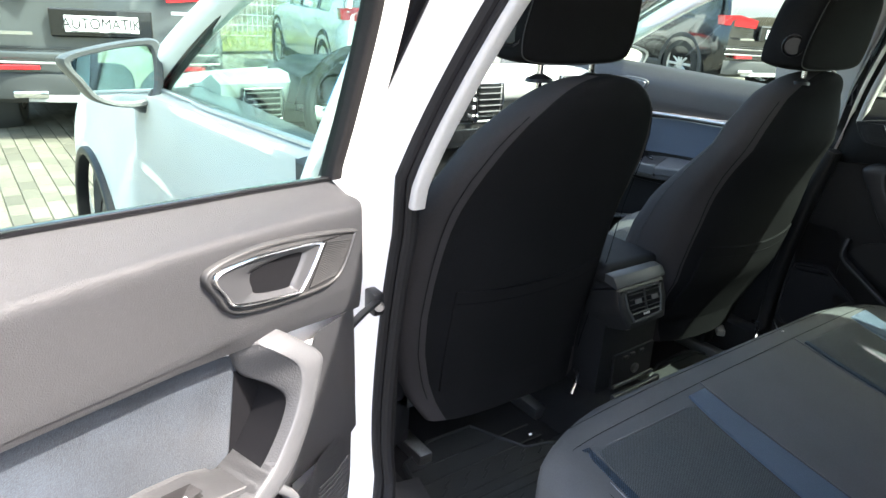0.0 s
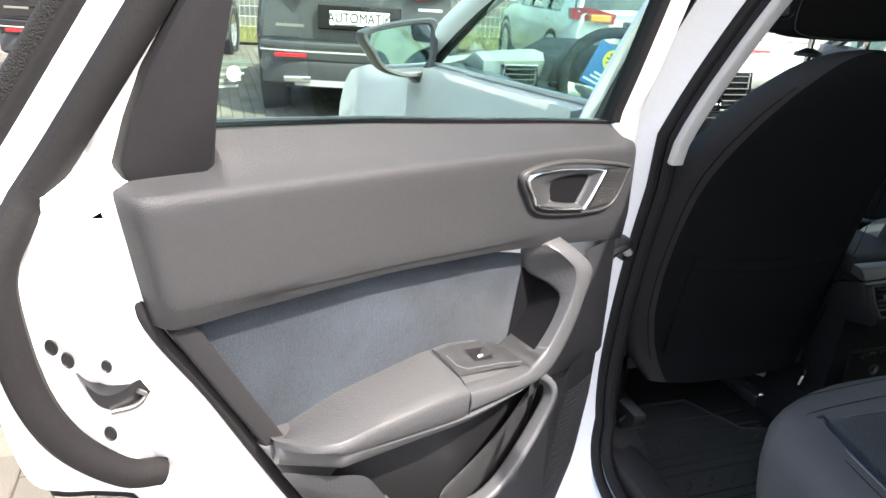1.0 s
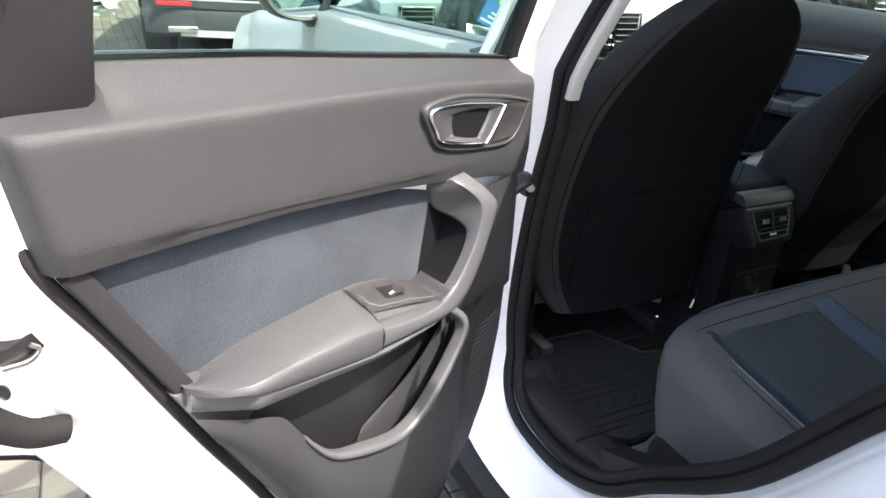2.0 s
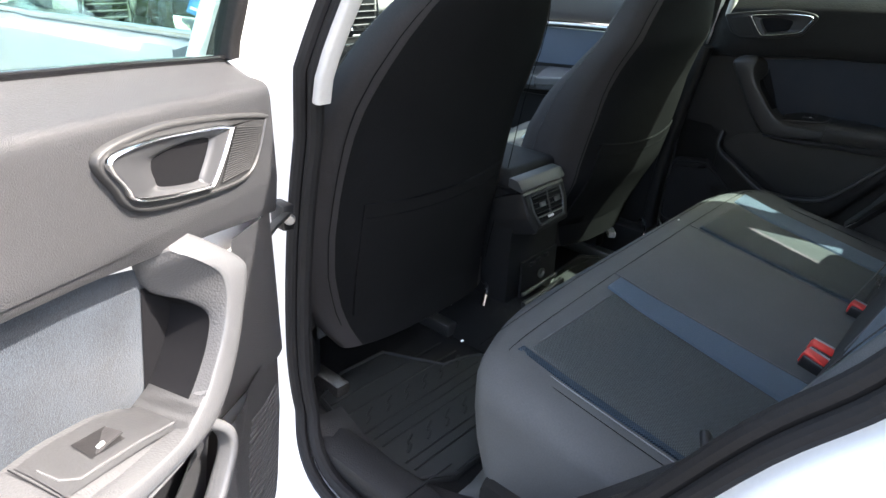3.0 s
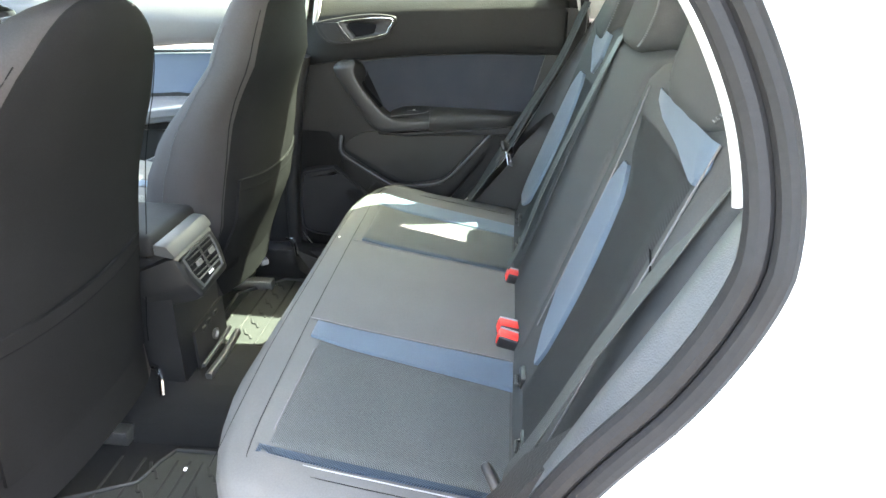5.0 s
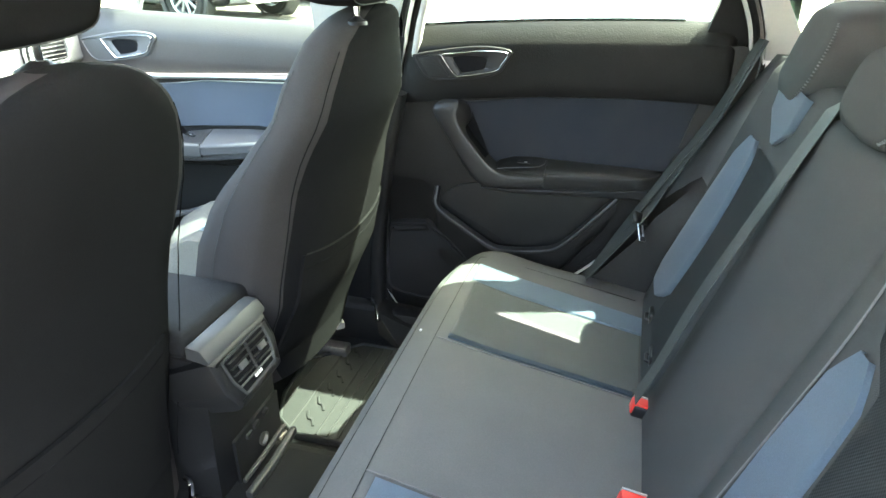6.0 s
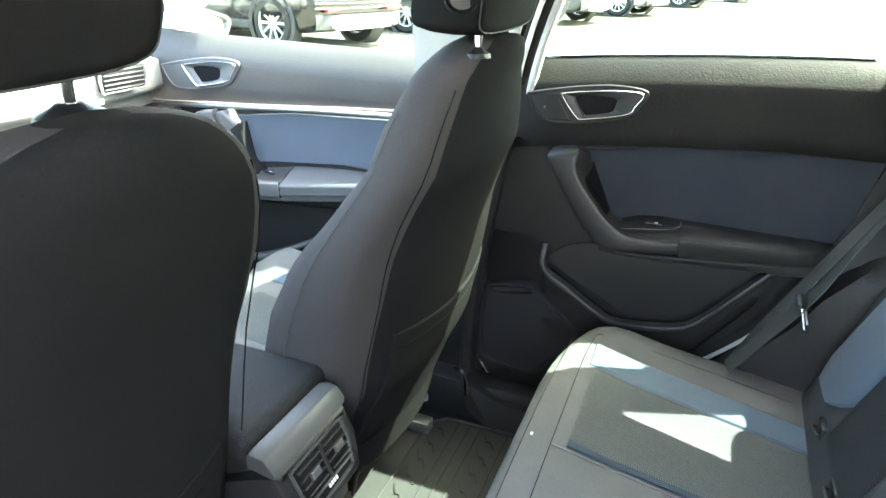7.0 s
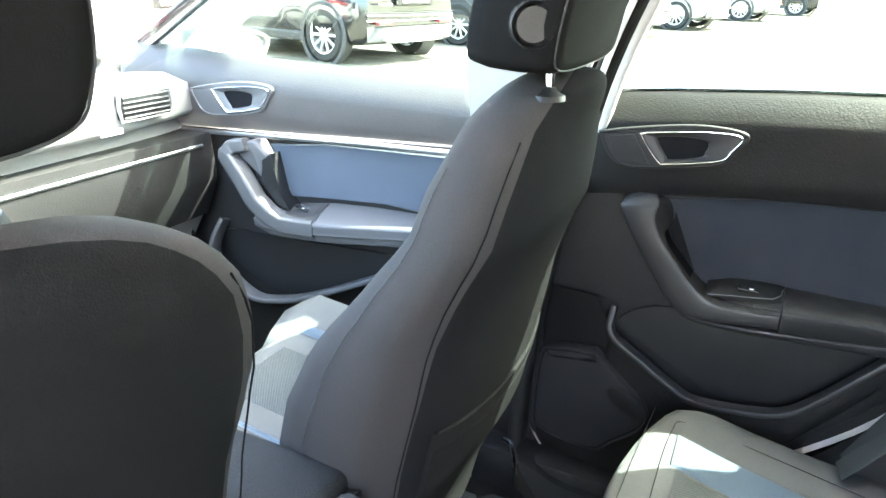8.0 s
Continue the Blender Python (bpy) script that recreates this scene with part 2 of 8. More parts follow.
def bm_lathe(prof, n=32, m=None, caps=True):
    """(r, z) turned round z."""
    rings = [[(r * math.cos(2 * math.pi * i / n), r * math.sin(2 * math.pi * i / n), z) for i in range(n)] for r, z in prof]
    bm = bm_loft(rings, True, caps)
    if m is not None:
        bm.transform(m)
        bmesh.ops.recalc_face_normals(bm, faces=bm.faces[:])
    return bm


def joined(*bms):
    out = bmesh.new()
    for b in bms:
        me = bpy.data.meshes.new("tmp")
        b.to_mesh(me)
        out.from_mesh(me)
        bpy.data.meshes.remove(me)
        b.free()
    return out


def rng(a, b, n):
    return [a + (b - a) * i / (n - 1) for i in range(n)]


def as_object(name, bm, material, sharp=35.0):
    me = bpy.data.meshes.new(name)
    bm.to_mesh(me)
    bm.free()
    me.shade_smooth()
    me.set_sharp_from_angle(angle=radians(sharp))
    me.materials.append(material)
    return new(name, me)


def thing(name, label, category, at=(0, 0, 0), group="", kind=""):
    ob = new(name)
    ob.empty_display_size = 0.1
    ob.location = at
    return tagged(ob, label, category, group, kind)


def part(name, bm, material, parent, label="", m=None, sharp=35.0):
    """Links a bmesh, drawn in the world, as one mesh under a thing or a part."""
    root = parent
    while root.parent:
        root = root.parent
    if m is not None:
        bm.transform(m)
        bmesh.ops.recalc_face_normals(bm, faces=bm.faces[:])
    bm.transform(Matrix.Translation(-Vector(root.location)))
    ob = as_object(name, bm, material, sharp)
    ob.parent = parent
    if label:
        ob["label"] = label
    return ob


def solo(name, bm, material, label, category, kind="", group="", sharp=35.0):
    return tagged(as_object(name, bm, material, sharp), label, category, group, kind)


def offset_loop(loop, d):
    """Moves a closed 2D loop outwards by d (a number or one per point)."""
    P = np.array(loop)
    t = np.roll(P, -1, 0) - np.roll(P, 1, 0)
    t /= np.linalg.norm(t, axis=1)[:, None] + 1e-9
    nrm = np.stack([t[:, 1], -t[:, 0]], 1)
    area = np.sum(P[:, 0] * np.roll(P[:, 1], -1) - np.roll(P[:, 0], -1) * P[:, 1])
    if area < 0:
        nrm = -nrm
    return P + nrm * np.reshape(d, (-1, 1))


AX_X = Matrix(((0, 0, 1, 0), (1, 0, 0, 0), (0, 1, 0, 0), (0, 0, 0, 1)))  # (a, b, d) -> x = d, y = a, z = b
AX_Y = Matrix(((1, 0, 0, 0), (0, 0, 1, 0), (0, 1, 0, 0), (0, 0, 0, 1)))  # (a, b, d) -> x = a, y = d, z = b
GROUND = -0.05


def ground_z(x):
    return GROUND + 0.21 * min(1.0, max(0.0, (x - 1.5) / 5.5))


# ---- ground ----
def build_ground():
    xs = [-400, -60, -20, -8, -4, 0, 1.5] + rng(2, 7, 11) + [12, 20, 40, 100, 400]
    ys = [-400, -60, -20, -8, 0, 8, 20, 40, 100, 400]
    bm = bm_grid(lambda x, y: Vector((x, y, ground_z(x) - 0.012)), xs, ys)
    for f in bm.faces:
        if f.normal.z < 0:
            f.normal_flip()
    return solo("ground", bm, M_SAND, "sandy mortar bed under concrete block paving", "ground", "structure")


M_SAND = mat("joint_sand", (0.085, 0.076, 0.052), 0.95, var=0.3, scale=3, fine=90, bump=0.004, bscale=120)
M_PAVER = mat("concrete_paver", (0.112, 0.100, 0.079), 0.9, var=0.2, scale=6, fine=220, bump=0.0012, bscale=300, pieces=0.22)
M_PAVER_FAR = mat("concrete_paver_far", (0.112, 0.102, 0.082), 0.9, var=0.25, scale=4, fine=60, bump=0.001, bscale=200, islands=0.30)
ground = build_ground()

# ---- own car: body shell ----
CX = -0.02  # the car's middle line
OPENING = cat([(-0.20, 1.46), (-0.103, 1.277), (-0.034, 1.10), (0.005, 0.93), (0.04, 0.75), (0.06, 0.55), (0.055, 0.42), (0.02, 0.33),
               (-0.06, 0.285), (-0.20, 0.285), (-0.320, 0.340), (-0.414, 0.434), (-0.558, 0.576), (-0.680, 0.778), (-0.750, 0.878), (-0.790, 0.962),
               (-0.803, 1.03), (-0.793, 1.10), (-0.768, 1.163), (-0.731, 1.222), (-0.643, 1.333), (-0.545, 1.425), (-0.45, 1.475), (-0.32, 1.485)], 5, True)


def tumble(z):
    return 0.30 * max(0.0, z - 1.0) + 0.45 * max(0.0, z - 1.3)


def skin_x(y, z):
    """Half width of the outer skin."""
    w = 0.905 - tumble(z) * 0.9 - 0.10 * max(0.0, 0.30 - z)
    if z < 1.0:
        w -= 0.03 * abs((z - 0.72) / 0.3) ** 2 * 0.5
    return w - 0.05 * max(0.0, y - 1.9) ** 2 - 0.04 * max(0.0, -y - 1.2) ** 2


def deep(y, z, sign):
    """How far the seal flange lies further in along the centre pillar of the open side."""
    if sign > 0:
        return 0.0
    return (0.026 + 0.012 * min(1.0, max(0.0, (1.0 - z) / 0.1))) * min(1.0, max(0.0, (y + 0.28) / 0.16)) * min(1.0, max(0.0, (z - 0.27) / 0.10))


def build_side(sign, car):
    """The side of the body round the rear door: shut faces, sill, quarter panel. sign -1 is the open side."""
    loops = []
    for d, x in ((0.0, 0.750 if sign < 0 else 0.715), (0.0, 0.754 if sign < 0 else 0.742), (0.018, 0.756 if sign < 0 else 0.748), (0.032, 0.765), (0.042, 0.80), (0.05, 0.842), (0.062, 0.865), (0.075, None)):
        k = np.array([0.55 if p[0] > -0.25 and p[1] > 0.30 else 1.0 for p in OPENING])
        L = offset_loop(OPENING, d * k)
        loops.append([(CX + sign * ((x - tumble(z) - (deep(y, z, sign) if x < 0.80 else 0.0)) if x else skin_x(y, z)), y, z) for y, z in L])
    L = []
    for y, z in offset_loop(OPENING, 0.34):
        z = max(0.10, min(1.5, z))
        y = max(-1.0, min(lerp_at([0.93, 1.1, 1.277, 1.46], [0.055, 0.0, -0.07, -0.17], z), y))
        L.append((CX + sign * skin_x(y, z), y, z))
    loops.append(L)
    bm = bm_loft(loops, True, False)
    if sign > 0:  # left open for the quarter light behind the closed door
        gone = [f for f in bm.faces if f.calc_center_median().z > 1.07 and f.calc_center_median().y < -0.62]
        bmesh.ops.delete(bm, geom=gone, context="FACES")
    return part("door_frame", bm, M_JAMB, car, "white painted door frame and sill", sharp=50)


def skin_patch(poly_y, z0f, z1f, sign, n=12, out=0.0):
    def fn(y, t):
        z = z0f(y) + (z1f(y) - z0f(y)) * t
        return Vector((CX + sign * (skin_x(y, z) + out), y, z))
    return bm_grid(fn, poly_y, rng(0, 1, n), 0.012)


def belt(y):
    return lerp_at([-1.0, 0.06, 0.98, 1.2], [1.075, 1.035, 0.985, 0.965], y)


def build_quarter_light(car):
    """Rear pillar on the closed side: light lining round a three-cornered quarter window."""
    lean = lambda b: 0.30 * max(0.0, b - 1.0) + 0.25 * max(0.0, b - 1.3)

    def sheet(name, poly, d0, d1, mtl, label):
        bm = bm_prism(poly, d0, d1, AX_X)
        for v in bm.verts:
            v.co.x += CX + 0.745 - lean(v.co.z)
        part(name, bm, mtl, car, label)
    tri = [(-0.742, 1.308), (-0.868, 1.100), (-0.985, 1.312)]
    sheet("pillar_lining", [(-0.640, 1.345), (-0.700, 1.335), tri[0], tri[1], (-0.862, 1.045), (-0.812, 1.045), (-0.802, 1.10), (-0.776, 1.165), (-0.738, 1.226)], -0.012, 0.0, M_PILLAR, "light grey rear pillar lining")
    sheet("pillar_lining", [(-0.862, 1.045), tri[1], tri[2], (-1.00, 1.38), (-1.35, 1.40), (-1.9, 1.10), (-1.9, 1.0), (-0.862, 1.0)], -0.012, 0.0, M_PILLAR, "light grey rear quarter lining")
    sheet("pillar_lining", [(-0.600, 1.38), (-0.640, 1.345), (-0.700, 1.335), tri[0], tri[2], (-1.00, 1.38)], -0.012, 0.0, M_PILLAR, "light grey lining above the quarter window")
    # Unseen sheet added outside the lining to stop sun streaks on the bench.
    sheet("pillar_cover", [(-0.565, 1.36), (-0.672, 1.22), (-0.718, 1.15), (-0.745, 1.05), (-0.87, 1.05), (-0.86, 1.17), (-0.80, 1.32), (-0.77, 1.41), (-0.58, 1.42)], 0.035, 0.043, M_GLOSS, "added black sheet that blocks sun leaks behind the door")
    sheet("quarter_window", tri, 0.012, 0.016, M_GLASS, "small three-cornered quarter window")


def build_body():
    car = thing("car", "white five-door family car parked on paving with a rear door open", "car", (CX, 0.3, GROUND))
    build_side(-1, car)
    build_side(1, car)
    for sign in (-1, 1):
        # front door skin, wing with wheel opening, quarter panel
        part("front_door_skin", skin_patch(rng(0.062, 1.10, 14), lambda y: 0.20, belt, sign, 12), M_WHITE, car)
        part("rocker", bm_loft([[(CX + sign * x, y, z) for x, z in ((0.84, 0.10), (0.90, 0.14), (0.90, 0.20), (0.80, 0.22), (0.74, 0.12))] for y in rng(-0.65, 1.25, 5)]), M_BLACK, car, "black plastic rocker moulding")

        def arch(y, c=1.66, r=0.385):
            d = abs(y - c)
            return 0.30 + math.sqrt(max(0.0, r * r - d * d)) if d < r else 0.18
        ys = sorted(set([round(v, 4) for v in rng(1.106, 2.50, 29)] + [1.2751, 2.0449]))

        def wing_top(y):
            return lerp_at([1.1, 1.4, 1.9, 2.3, 2.5], [0.955, 0.93, 0.875, 0.80, 0.72], y)

        def wing(y, t):
            z0, z1 = arch(y), wing_top(y)
            z = z0 + (z1 - z0) * t
            flare = 0.03 * math.exp(-((math.hypot(y - 1.66, z - 0.30) - 0.40) / 0.07) ** 2)
            return Vector((CX + sign * (skin_x(y, z) + flare - 0.05 * t ** 4), y, z))
        part("front_wing", bm_grid(wing, ys, rng(0, 1, 12), 0.01), M_WHITE, car)
        lip = [(CX + sign * 0.932, 1.66 + 0.385 * math.cos(a), 0.30 + 0.385 * math.sin(a)) for a in rng(0.0, math.pi, 25)]
        part("wheel_arch_lip", bm_sweep(lip, rrect(0.03, 0.045, 0.008), (sign, 0, 0)), M_BLACK, car, "black plastic wheel arch lip")
        part("wheel_well", bm_lathe([(0.40, -0.13), (0.41, 0.13)], 24, Matrix.Translation((CX + sign * 0.76, 1.66, 0.30)) @ AX_X), M_BLACK, car)
        # pillars and roof edge
        for nm, pts, w in (("windscreen_pillar", [(0.86, 1.14, 0.97), (0.80, 0.885, 1.14), (0.72, 0.50, 1.33), (0.63, 0.12, 1.46)], 0.055),
                           ("roof_rail", [(0.61, 0.15, 1.455), (0.58, -0.3, 1.485), (0.575, -0.8, 1.48), (0.60, -1.3, 1.44)], 0.09)):
            path = [(CX + sign * (p[0] + (0.030 if sign > 0 and nm == "roof_rail" else 0.0)), p[1], p[2]) for p in cat(pts, 6)]
            part(nm, bm_sweep(path, rrect(w, 0.07, 0.02), (sign, 0, 0.5)), M_WHITE, car)
        path = [(CX + sign * (skin_x(y, z) - 0.05), y, z) for y, z in cat([(0.05, 0.95), (0.02, 1.08), (-0.02, 1.2), (-0.065, 1.32), (-0.125, 1.46)], 5)]
        part("centre_pillar", bm_sweep(path, rrect(0.06 if sign < 0 else 0.085, 0.05, 0.012), (sign, 0, 0)), M_GLOSS, car, "centre pillar between the doors")
        # rear quarter with dark glass
        def qz0(y):
            d = abs(y + 0.98)
            return 0.30 + math.sqrt(max(0.0, 0.385 ** 2 - d * d)) if d < 0.385 else 0.22
        part("rear_quarter", skin_patch(rng(-2.0, -1.0, 14), qz0, lambda y: 1.08, sign, 10), M_WHITE, car)
        if sign < 0:
            quarter = [(-0.93, 1.10), (-0.86, 1.18), (-0.76, 1.30), (-0.70, 1.40), (-1.0, 1.41), (-1.35, 1.33), (-1.55, 1.20), (-1.5, 1.11)]
            part("quarter_window", bm_prism(quarter, 0, 0.008, Matrix(((0, 0, sign, CX + sign * 0.80), (1, 0, 0, 0), (0, 1, 0, 0), (0, 0, 0, 1))) @ Matrix.Shear("XY", 4, (0, 0))), M_PRIVACY, car, "dark rear quarter window")
    # bonnet, nose, windscreen, roof, tailgate, floor
    def bonnet(x, t):
        y = 1.15 + 1.37 * t
        w = 0.84 - 0.05 * t ** 2 * 2
        crown = 0.07 * (1 - x * x)
        return Vector((CX + x * w, y + 0.0 * x, lerp_at([0, 0.2, 0.55, 0.85, 1], [0.965, 0.945, 0.885, 0.80, 0.70], t) + crown * (1 - 0.5 * t)))
    part("bonnet", bm_grid(bonnet, rng(-1, 1, 17), rng(0, 1, 12), 0.01), M_WHITE, car)
    nose = [[(CX + x * 0.80, 2.48 - 0.18 * abs(x) ** 3 + 0.05 * math.sin(3 * t), 0.18 + 0.54 * t) for x in rng(-1, 1, 13)] for t in rng(0, 1, 8)]
    part("front_bumper", bm_loft(nose, False, False), M_WHITE, car)
    def wind(x, t):
        y = 1.17 - 1.0 * t
        w = 0.80 - 0.20 * t
        return Vector((CX + x * w, y + 0.10 * (1 - x * x), 0.975 + 0.50 * t + 0.0 * x))
    part("windscreen", bm_grid(wind, rng(-1, 1, 13), rng(0, 1, 8), 0.005), M_CLEAR, car, "tinted laminated windscreen")
    def roof(x, t):
        y = 0.17 - 1.55 * t
        return Vector((CX + x * 0.60, y + 0.1 * (1 - x * x) * (1 - t), 1.475 + 0.05 * (1 - x * x) * (1 - abs(2 * t - 1) ** 3 * 0.6) - 0.02 * t))
    part("roof", bm_grid(roof, rng(-1, 1, 13), rng(0, 1, 10), 0.02), M_WHITE, car)
    part("headliner", bm_grid(lambda x, t: roof(x * 0.98, 0.02 + t * 0.96) - Vector((0, 0, 0.035)), rng(-1, 1, 9), rng(0, 1, 8), 0.006), M_LINER, car, "light grey cloth headliner")
    part("tailgate", bm_grid(lambda x, t: Vector((CX + x * (0.80 - 0.14 * max(0, t - 0.5)), -2.0 + 0.12 * abs(x) ** 3 + 0.62 * max(0, t - 0.5), 0.30 + 1.16 * t)), rng(-1, 1, 11), rng(0, 0.52, 6), 0.02), M_WHITE, car)
    part("rear_window", bm_grid(lambda x, t: Vector((CX + x * (0.80 - 0.28 * (t - 0.5)), -1.99 + 0.12 * abs(x) ** 3 + 1.2 * (t - 0.5), 0.30 + 1.16 * t)), rng(-0.97, 0.97, 11), rng(0.525, 1.0, 6), 0.005), M_PRIVACY, car, "dark tinted rear window")
    part("luggage_cover", bm_box(CX - 0.60, CX + 0.60, -1.80, -0.93, 0.93, 0.945, 0.004), M_DARK, car, "dark luggage compartment cover")
    part("floor_pan", bm_box(CX - 0.76, CX + 0.76, -0.9, 1.25, 0.18, 0.225, 0.01), M_CARPET, car, "black carpeted cabin floor")
    part("tunnel", bm_loft([[(CX + x, y, z) for x, z in ((-0.16, 0.22), (-0.12, 0.31), (-0.08, 0.335), (0.08, 0.335), (0.12, 0.31), (0.16, 0.22))] for y in (-0.3, 0.2, 0.8, 1.2)]), M_CARPET, car, "carpeted floor tunnel")
    part("seat_pan", bm_box(CX - 0.66, CX + 0.66, -0.72, -0.30, 0.22, 0.40, 0.02), M_CARPET, car)
    part("bulkhead", bm_box(CX - 0.76, CX + 0.76, 1.22, 1.26, 0.2, 0.93), M_BLACK, car)
    part("boot_bulkhead", bm_box(CX - 0.64, CX + 0.64, -0.99, -0.96, 0.22, 0.95), M_CARPET, car)
    # rubber seal round the open doorway, tread plate, check strap and striker
    for sign in (-1, 1):
        for d, x, r, nm in ((-0.006, 0.756, 0.0125, "door_seal"), (0.013, 0.768, 0.011, "outer_door_seal")):
            L = offset_loop(OPENING, d)
            path = [(CX + sign * (x - tumble(z) - deep(y, z, sign)), y, z) for y, z in L]
            part(nm, bm_sweep(path, circle(r, 10), (sign, 0, 0), True), M_RUBBER, car, "black rubber door seal")
    sill = cat([(0.02, 0.30), (-0.08, 0.262), (-0.20, 0.262), (-0.32, 0.305), (-0.45, 0.385), (-0.605, 0.565), (-0.655, 0.637), (-0.73, 0.79)], 5)
    for sign in (-1, 1):
        rings = []
        for y, z in sill:
            k = min(1.0, max(0.1, (0.80 - z) / 0.14))
            rings.append([(CX + sign * 0.735, y + 0.015, z + 0.02), (CX + sign * 0.70, y + 0.012 + 0.018 * k, z + 0.018 + 0.027 * k), (CX + sign * (0.66 - 0.02 * k), y + 0.03 * k, z + 0.035 * k),
                          (CX + sign * 0.625, y + 0.015 * k - 0.03 * (1 - k), z - 0.03), (CX + sign * 0.62, y - 0.06, z - 0.08), (CX + sign * 0.735, y - 0.04, z - 0.05)])
        part("sill_trim", bm_loft(rings), M_DARK, car, "dark grained plastic sill and wheel arch trim")
    # Added out of sight behind the trims to keep light from leaking in.
    part("side_beam", bm_box(CX + 0.795, CX + 0.81, -0.34, 1.2, 0.14, 0.93), M_BLACK, car, "unseen black panel that blocks light through the closed side")
    part("rear_door_lining", bm_prism([(-0.67, 0.84), (-0.705, 0.97), (-0.722, 1.070), (-0.80, 1.070), (-0.82, 1.0), (-0.76, 0.86)], CX + 0.722, CX + 0.733, AX_X, 0.004), M_DARK, car, "dark lining behind the door's rear edge")
    part("sill_joint", bm_box(CX - 0.735, CX - 0.60, -0.2015, -0.1985, 0.327, 0.3295), M_BLACK, car)
    bx = CX - 0.787
    check = part("door_check", bm_box(bx - 0.014, bx + 0.006, -0.022, 0.012, 0.778, 0.818, 0.004), M_BLACK, car, "black door check bracket")
    part("bolt", bm_lathe([(0.0, 0.0), (0.0085, 0.0), (0.0085, 0.004), (0.006, 0.008), (0.0, 0.008)], 14, Matrix.Translation((bx - 0.006, -0.024, 0.798)) @ pose(0, 0, 0, 90, 0, -20)), M_STEEL, check, "zinc-plated bolt")
    strap = [(bx - 0.008, -0.022, 0.806), (bx - 0.05, -0.05, 0.808), (bx - 0.11, -0.095, 0.808)]
    part("check_strap", bm_sweep(strap, rrect(0.013, 0.006, 0.002), (0, 0, 1)), M_BLACK, check)
    sn = Vector((-0.42, 0.80, 0.43)).normalized()
    su = sn.cross(Vector((1, 0, 0))).normalized()
    sm = Matrix.Translation((-0.803, -0.805, 0.862)) @ Matrix((su, sn.cross(su), sn)).transposed().to_4x4()
    ring = [(0.017 * math.cos(a), 0.0, 0.003 + 0.018 * math.sin(a)) for a in rng(0.0, math.pi, 15)]
    striker = part("door_striker", bm_sweep(ring, circle(0.0045, 8), (0, 1, 0)), M_WHITE, car, "white painted striker loop", m=sm)
    part("striker_plate", bm_box(-0.030, 0.030, -0.012, 0.012, -0.003, 0.003, 0.003), M_WHITE, striker, m=sm)
    for a in (-0.024, 0.024):
        part("bolt", bm_lathe([(0.0, 0.006), (0.005, 0.006), (0.006, 0.003), (0.006, 0.0), (0.0, 0.0)], 12, Matrix.Translation((a, 0, 0))), M_STEEL, striker, m=sm)
    # light grey pillar trims
    for sign in (-1, 1):
        inner = offset_loop(OPENING, -0.027)
        path = sorted([(CX + sign * (0.732 - tumble(z)), y, z) for y, z in inner if y > -0.25 and z > 0.955], key=lambda p: p[2])
        part("centre_pillar_trim", bm_sweep(path, rrect(0.016, 0.027, 0.006), (sign, 0, 0)), M_PILLAR, car, "light grey upper pillar trim")
        path = sorted([(CX + sign * (0.747 - tumble(z)), y, z) for y, z in offset_loop(OPENING, -0.0195) if y < -0.45 and z > 1.035], key=lambda p: p[2])
        part("rear_pillar_trim", bm_sweep(path, rrect(0.008, 0.012, 0.003), (sign, 0, 0)), M_PILLAR, car, "light grey rear pillar trim")
        if sign > 0:
            wide = bm_prism([(0.205, 0.985), (0.205, 1.12), (0.165, 1.30), (0.09, 1.45), (-0.14, 1.45), (-0.075, 1.28), (-0.01, 1.10), (0.015, 0.985)], 0.0, 0.014, AX_X, 0.004)
            for v in wide.verts:
                v.co.x += CX + 0.712 - tumble(v.co.z)
            part("centre_pillar_panel", wide, M_PILLAR, car, "wide light grey centre pillar panel")
            path = [(CX + 0.70, y, z) for y, z in cat([(-0.005, 0.925), (0.03, 0.75), (0.06, 0.5), (0.06, 0.27)], 5)]
            part("lower_pillar_trim", bm_sweep(path, rrect(0.035, 0.05, 0.012), (1, 0, 0)), M_DARK, car, "dark lower pillar trim")
        # Open side takes the black carpet tone to stand for cabin shade.
        part("lower_pillar_panel", bm_box(*sorted((CX + sign * (0.715 if sign > 0 else 0.690), CX + sign * (0.742 if sign > 0 else 0.720))), 0.03 if sign > 0 else 0.060, 0.20, 0.2, 0.965, 0.012), M_CARPET if sign < 0 else M_DARK, car, "dark lower centre pillar panel")
        part("inner_sill", bm_box(*sorted((CX + sign * 0.655, CX + sign * 0.735)), -0.42, 1.2, 0.19, 0.325, 0.02), M_DARK, car, "dark inner sill")
        # side trim beside the rear backrest
        rings = []
        for z in [0.50, 0.55] + rng(0.60, 1.06, 11):
            yo = lerp_at([0.50, 0.55, 0.60, 0.67, 0.835, 0.935, 1.02, 1.06], [-0.57, -0.58, -0.597, -0.627, -0.706, -0.760, -0.808, -0.832], z)
            yi = -0.650 - 0.325 * (z - 0.5)
            rings.append([(CX + sign * x, y, z) for x, y in ((0.738, yo - 0.012), (0.715, yo), (0.69, yo - 0.002), (0.665, min(yo - 0.012, yi + 0.02)), (0.64, min(yo - 0.02, yi)), (0.615, yi - 0.04), (0.64, yi - 0.3), (0.75, yi - 0.3))])
        part("rear_side_trim", bm_loft(rings), M_SIDE, car, "blue-grey side trim beside the rear seat", sharp=60)
        part("parcel_side", bm_box(*sorted((CX + sign * 0.60, CX + sign * 0.80)), -1.9, -0.86, 0.90, 1.06, 0.02), M_DARK, car)
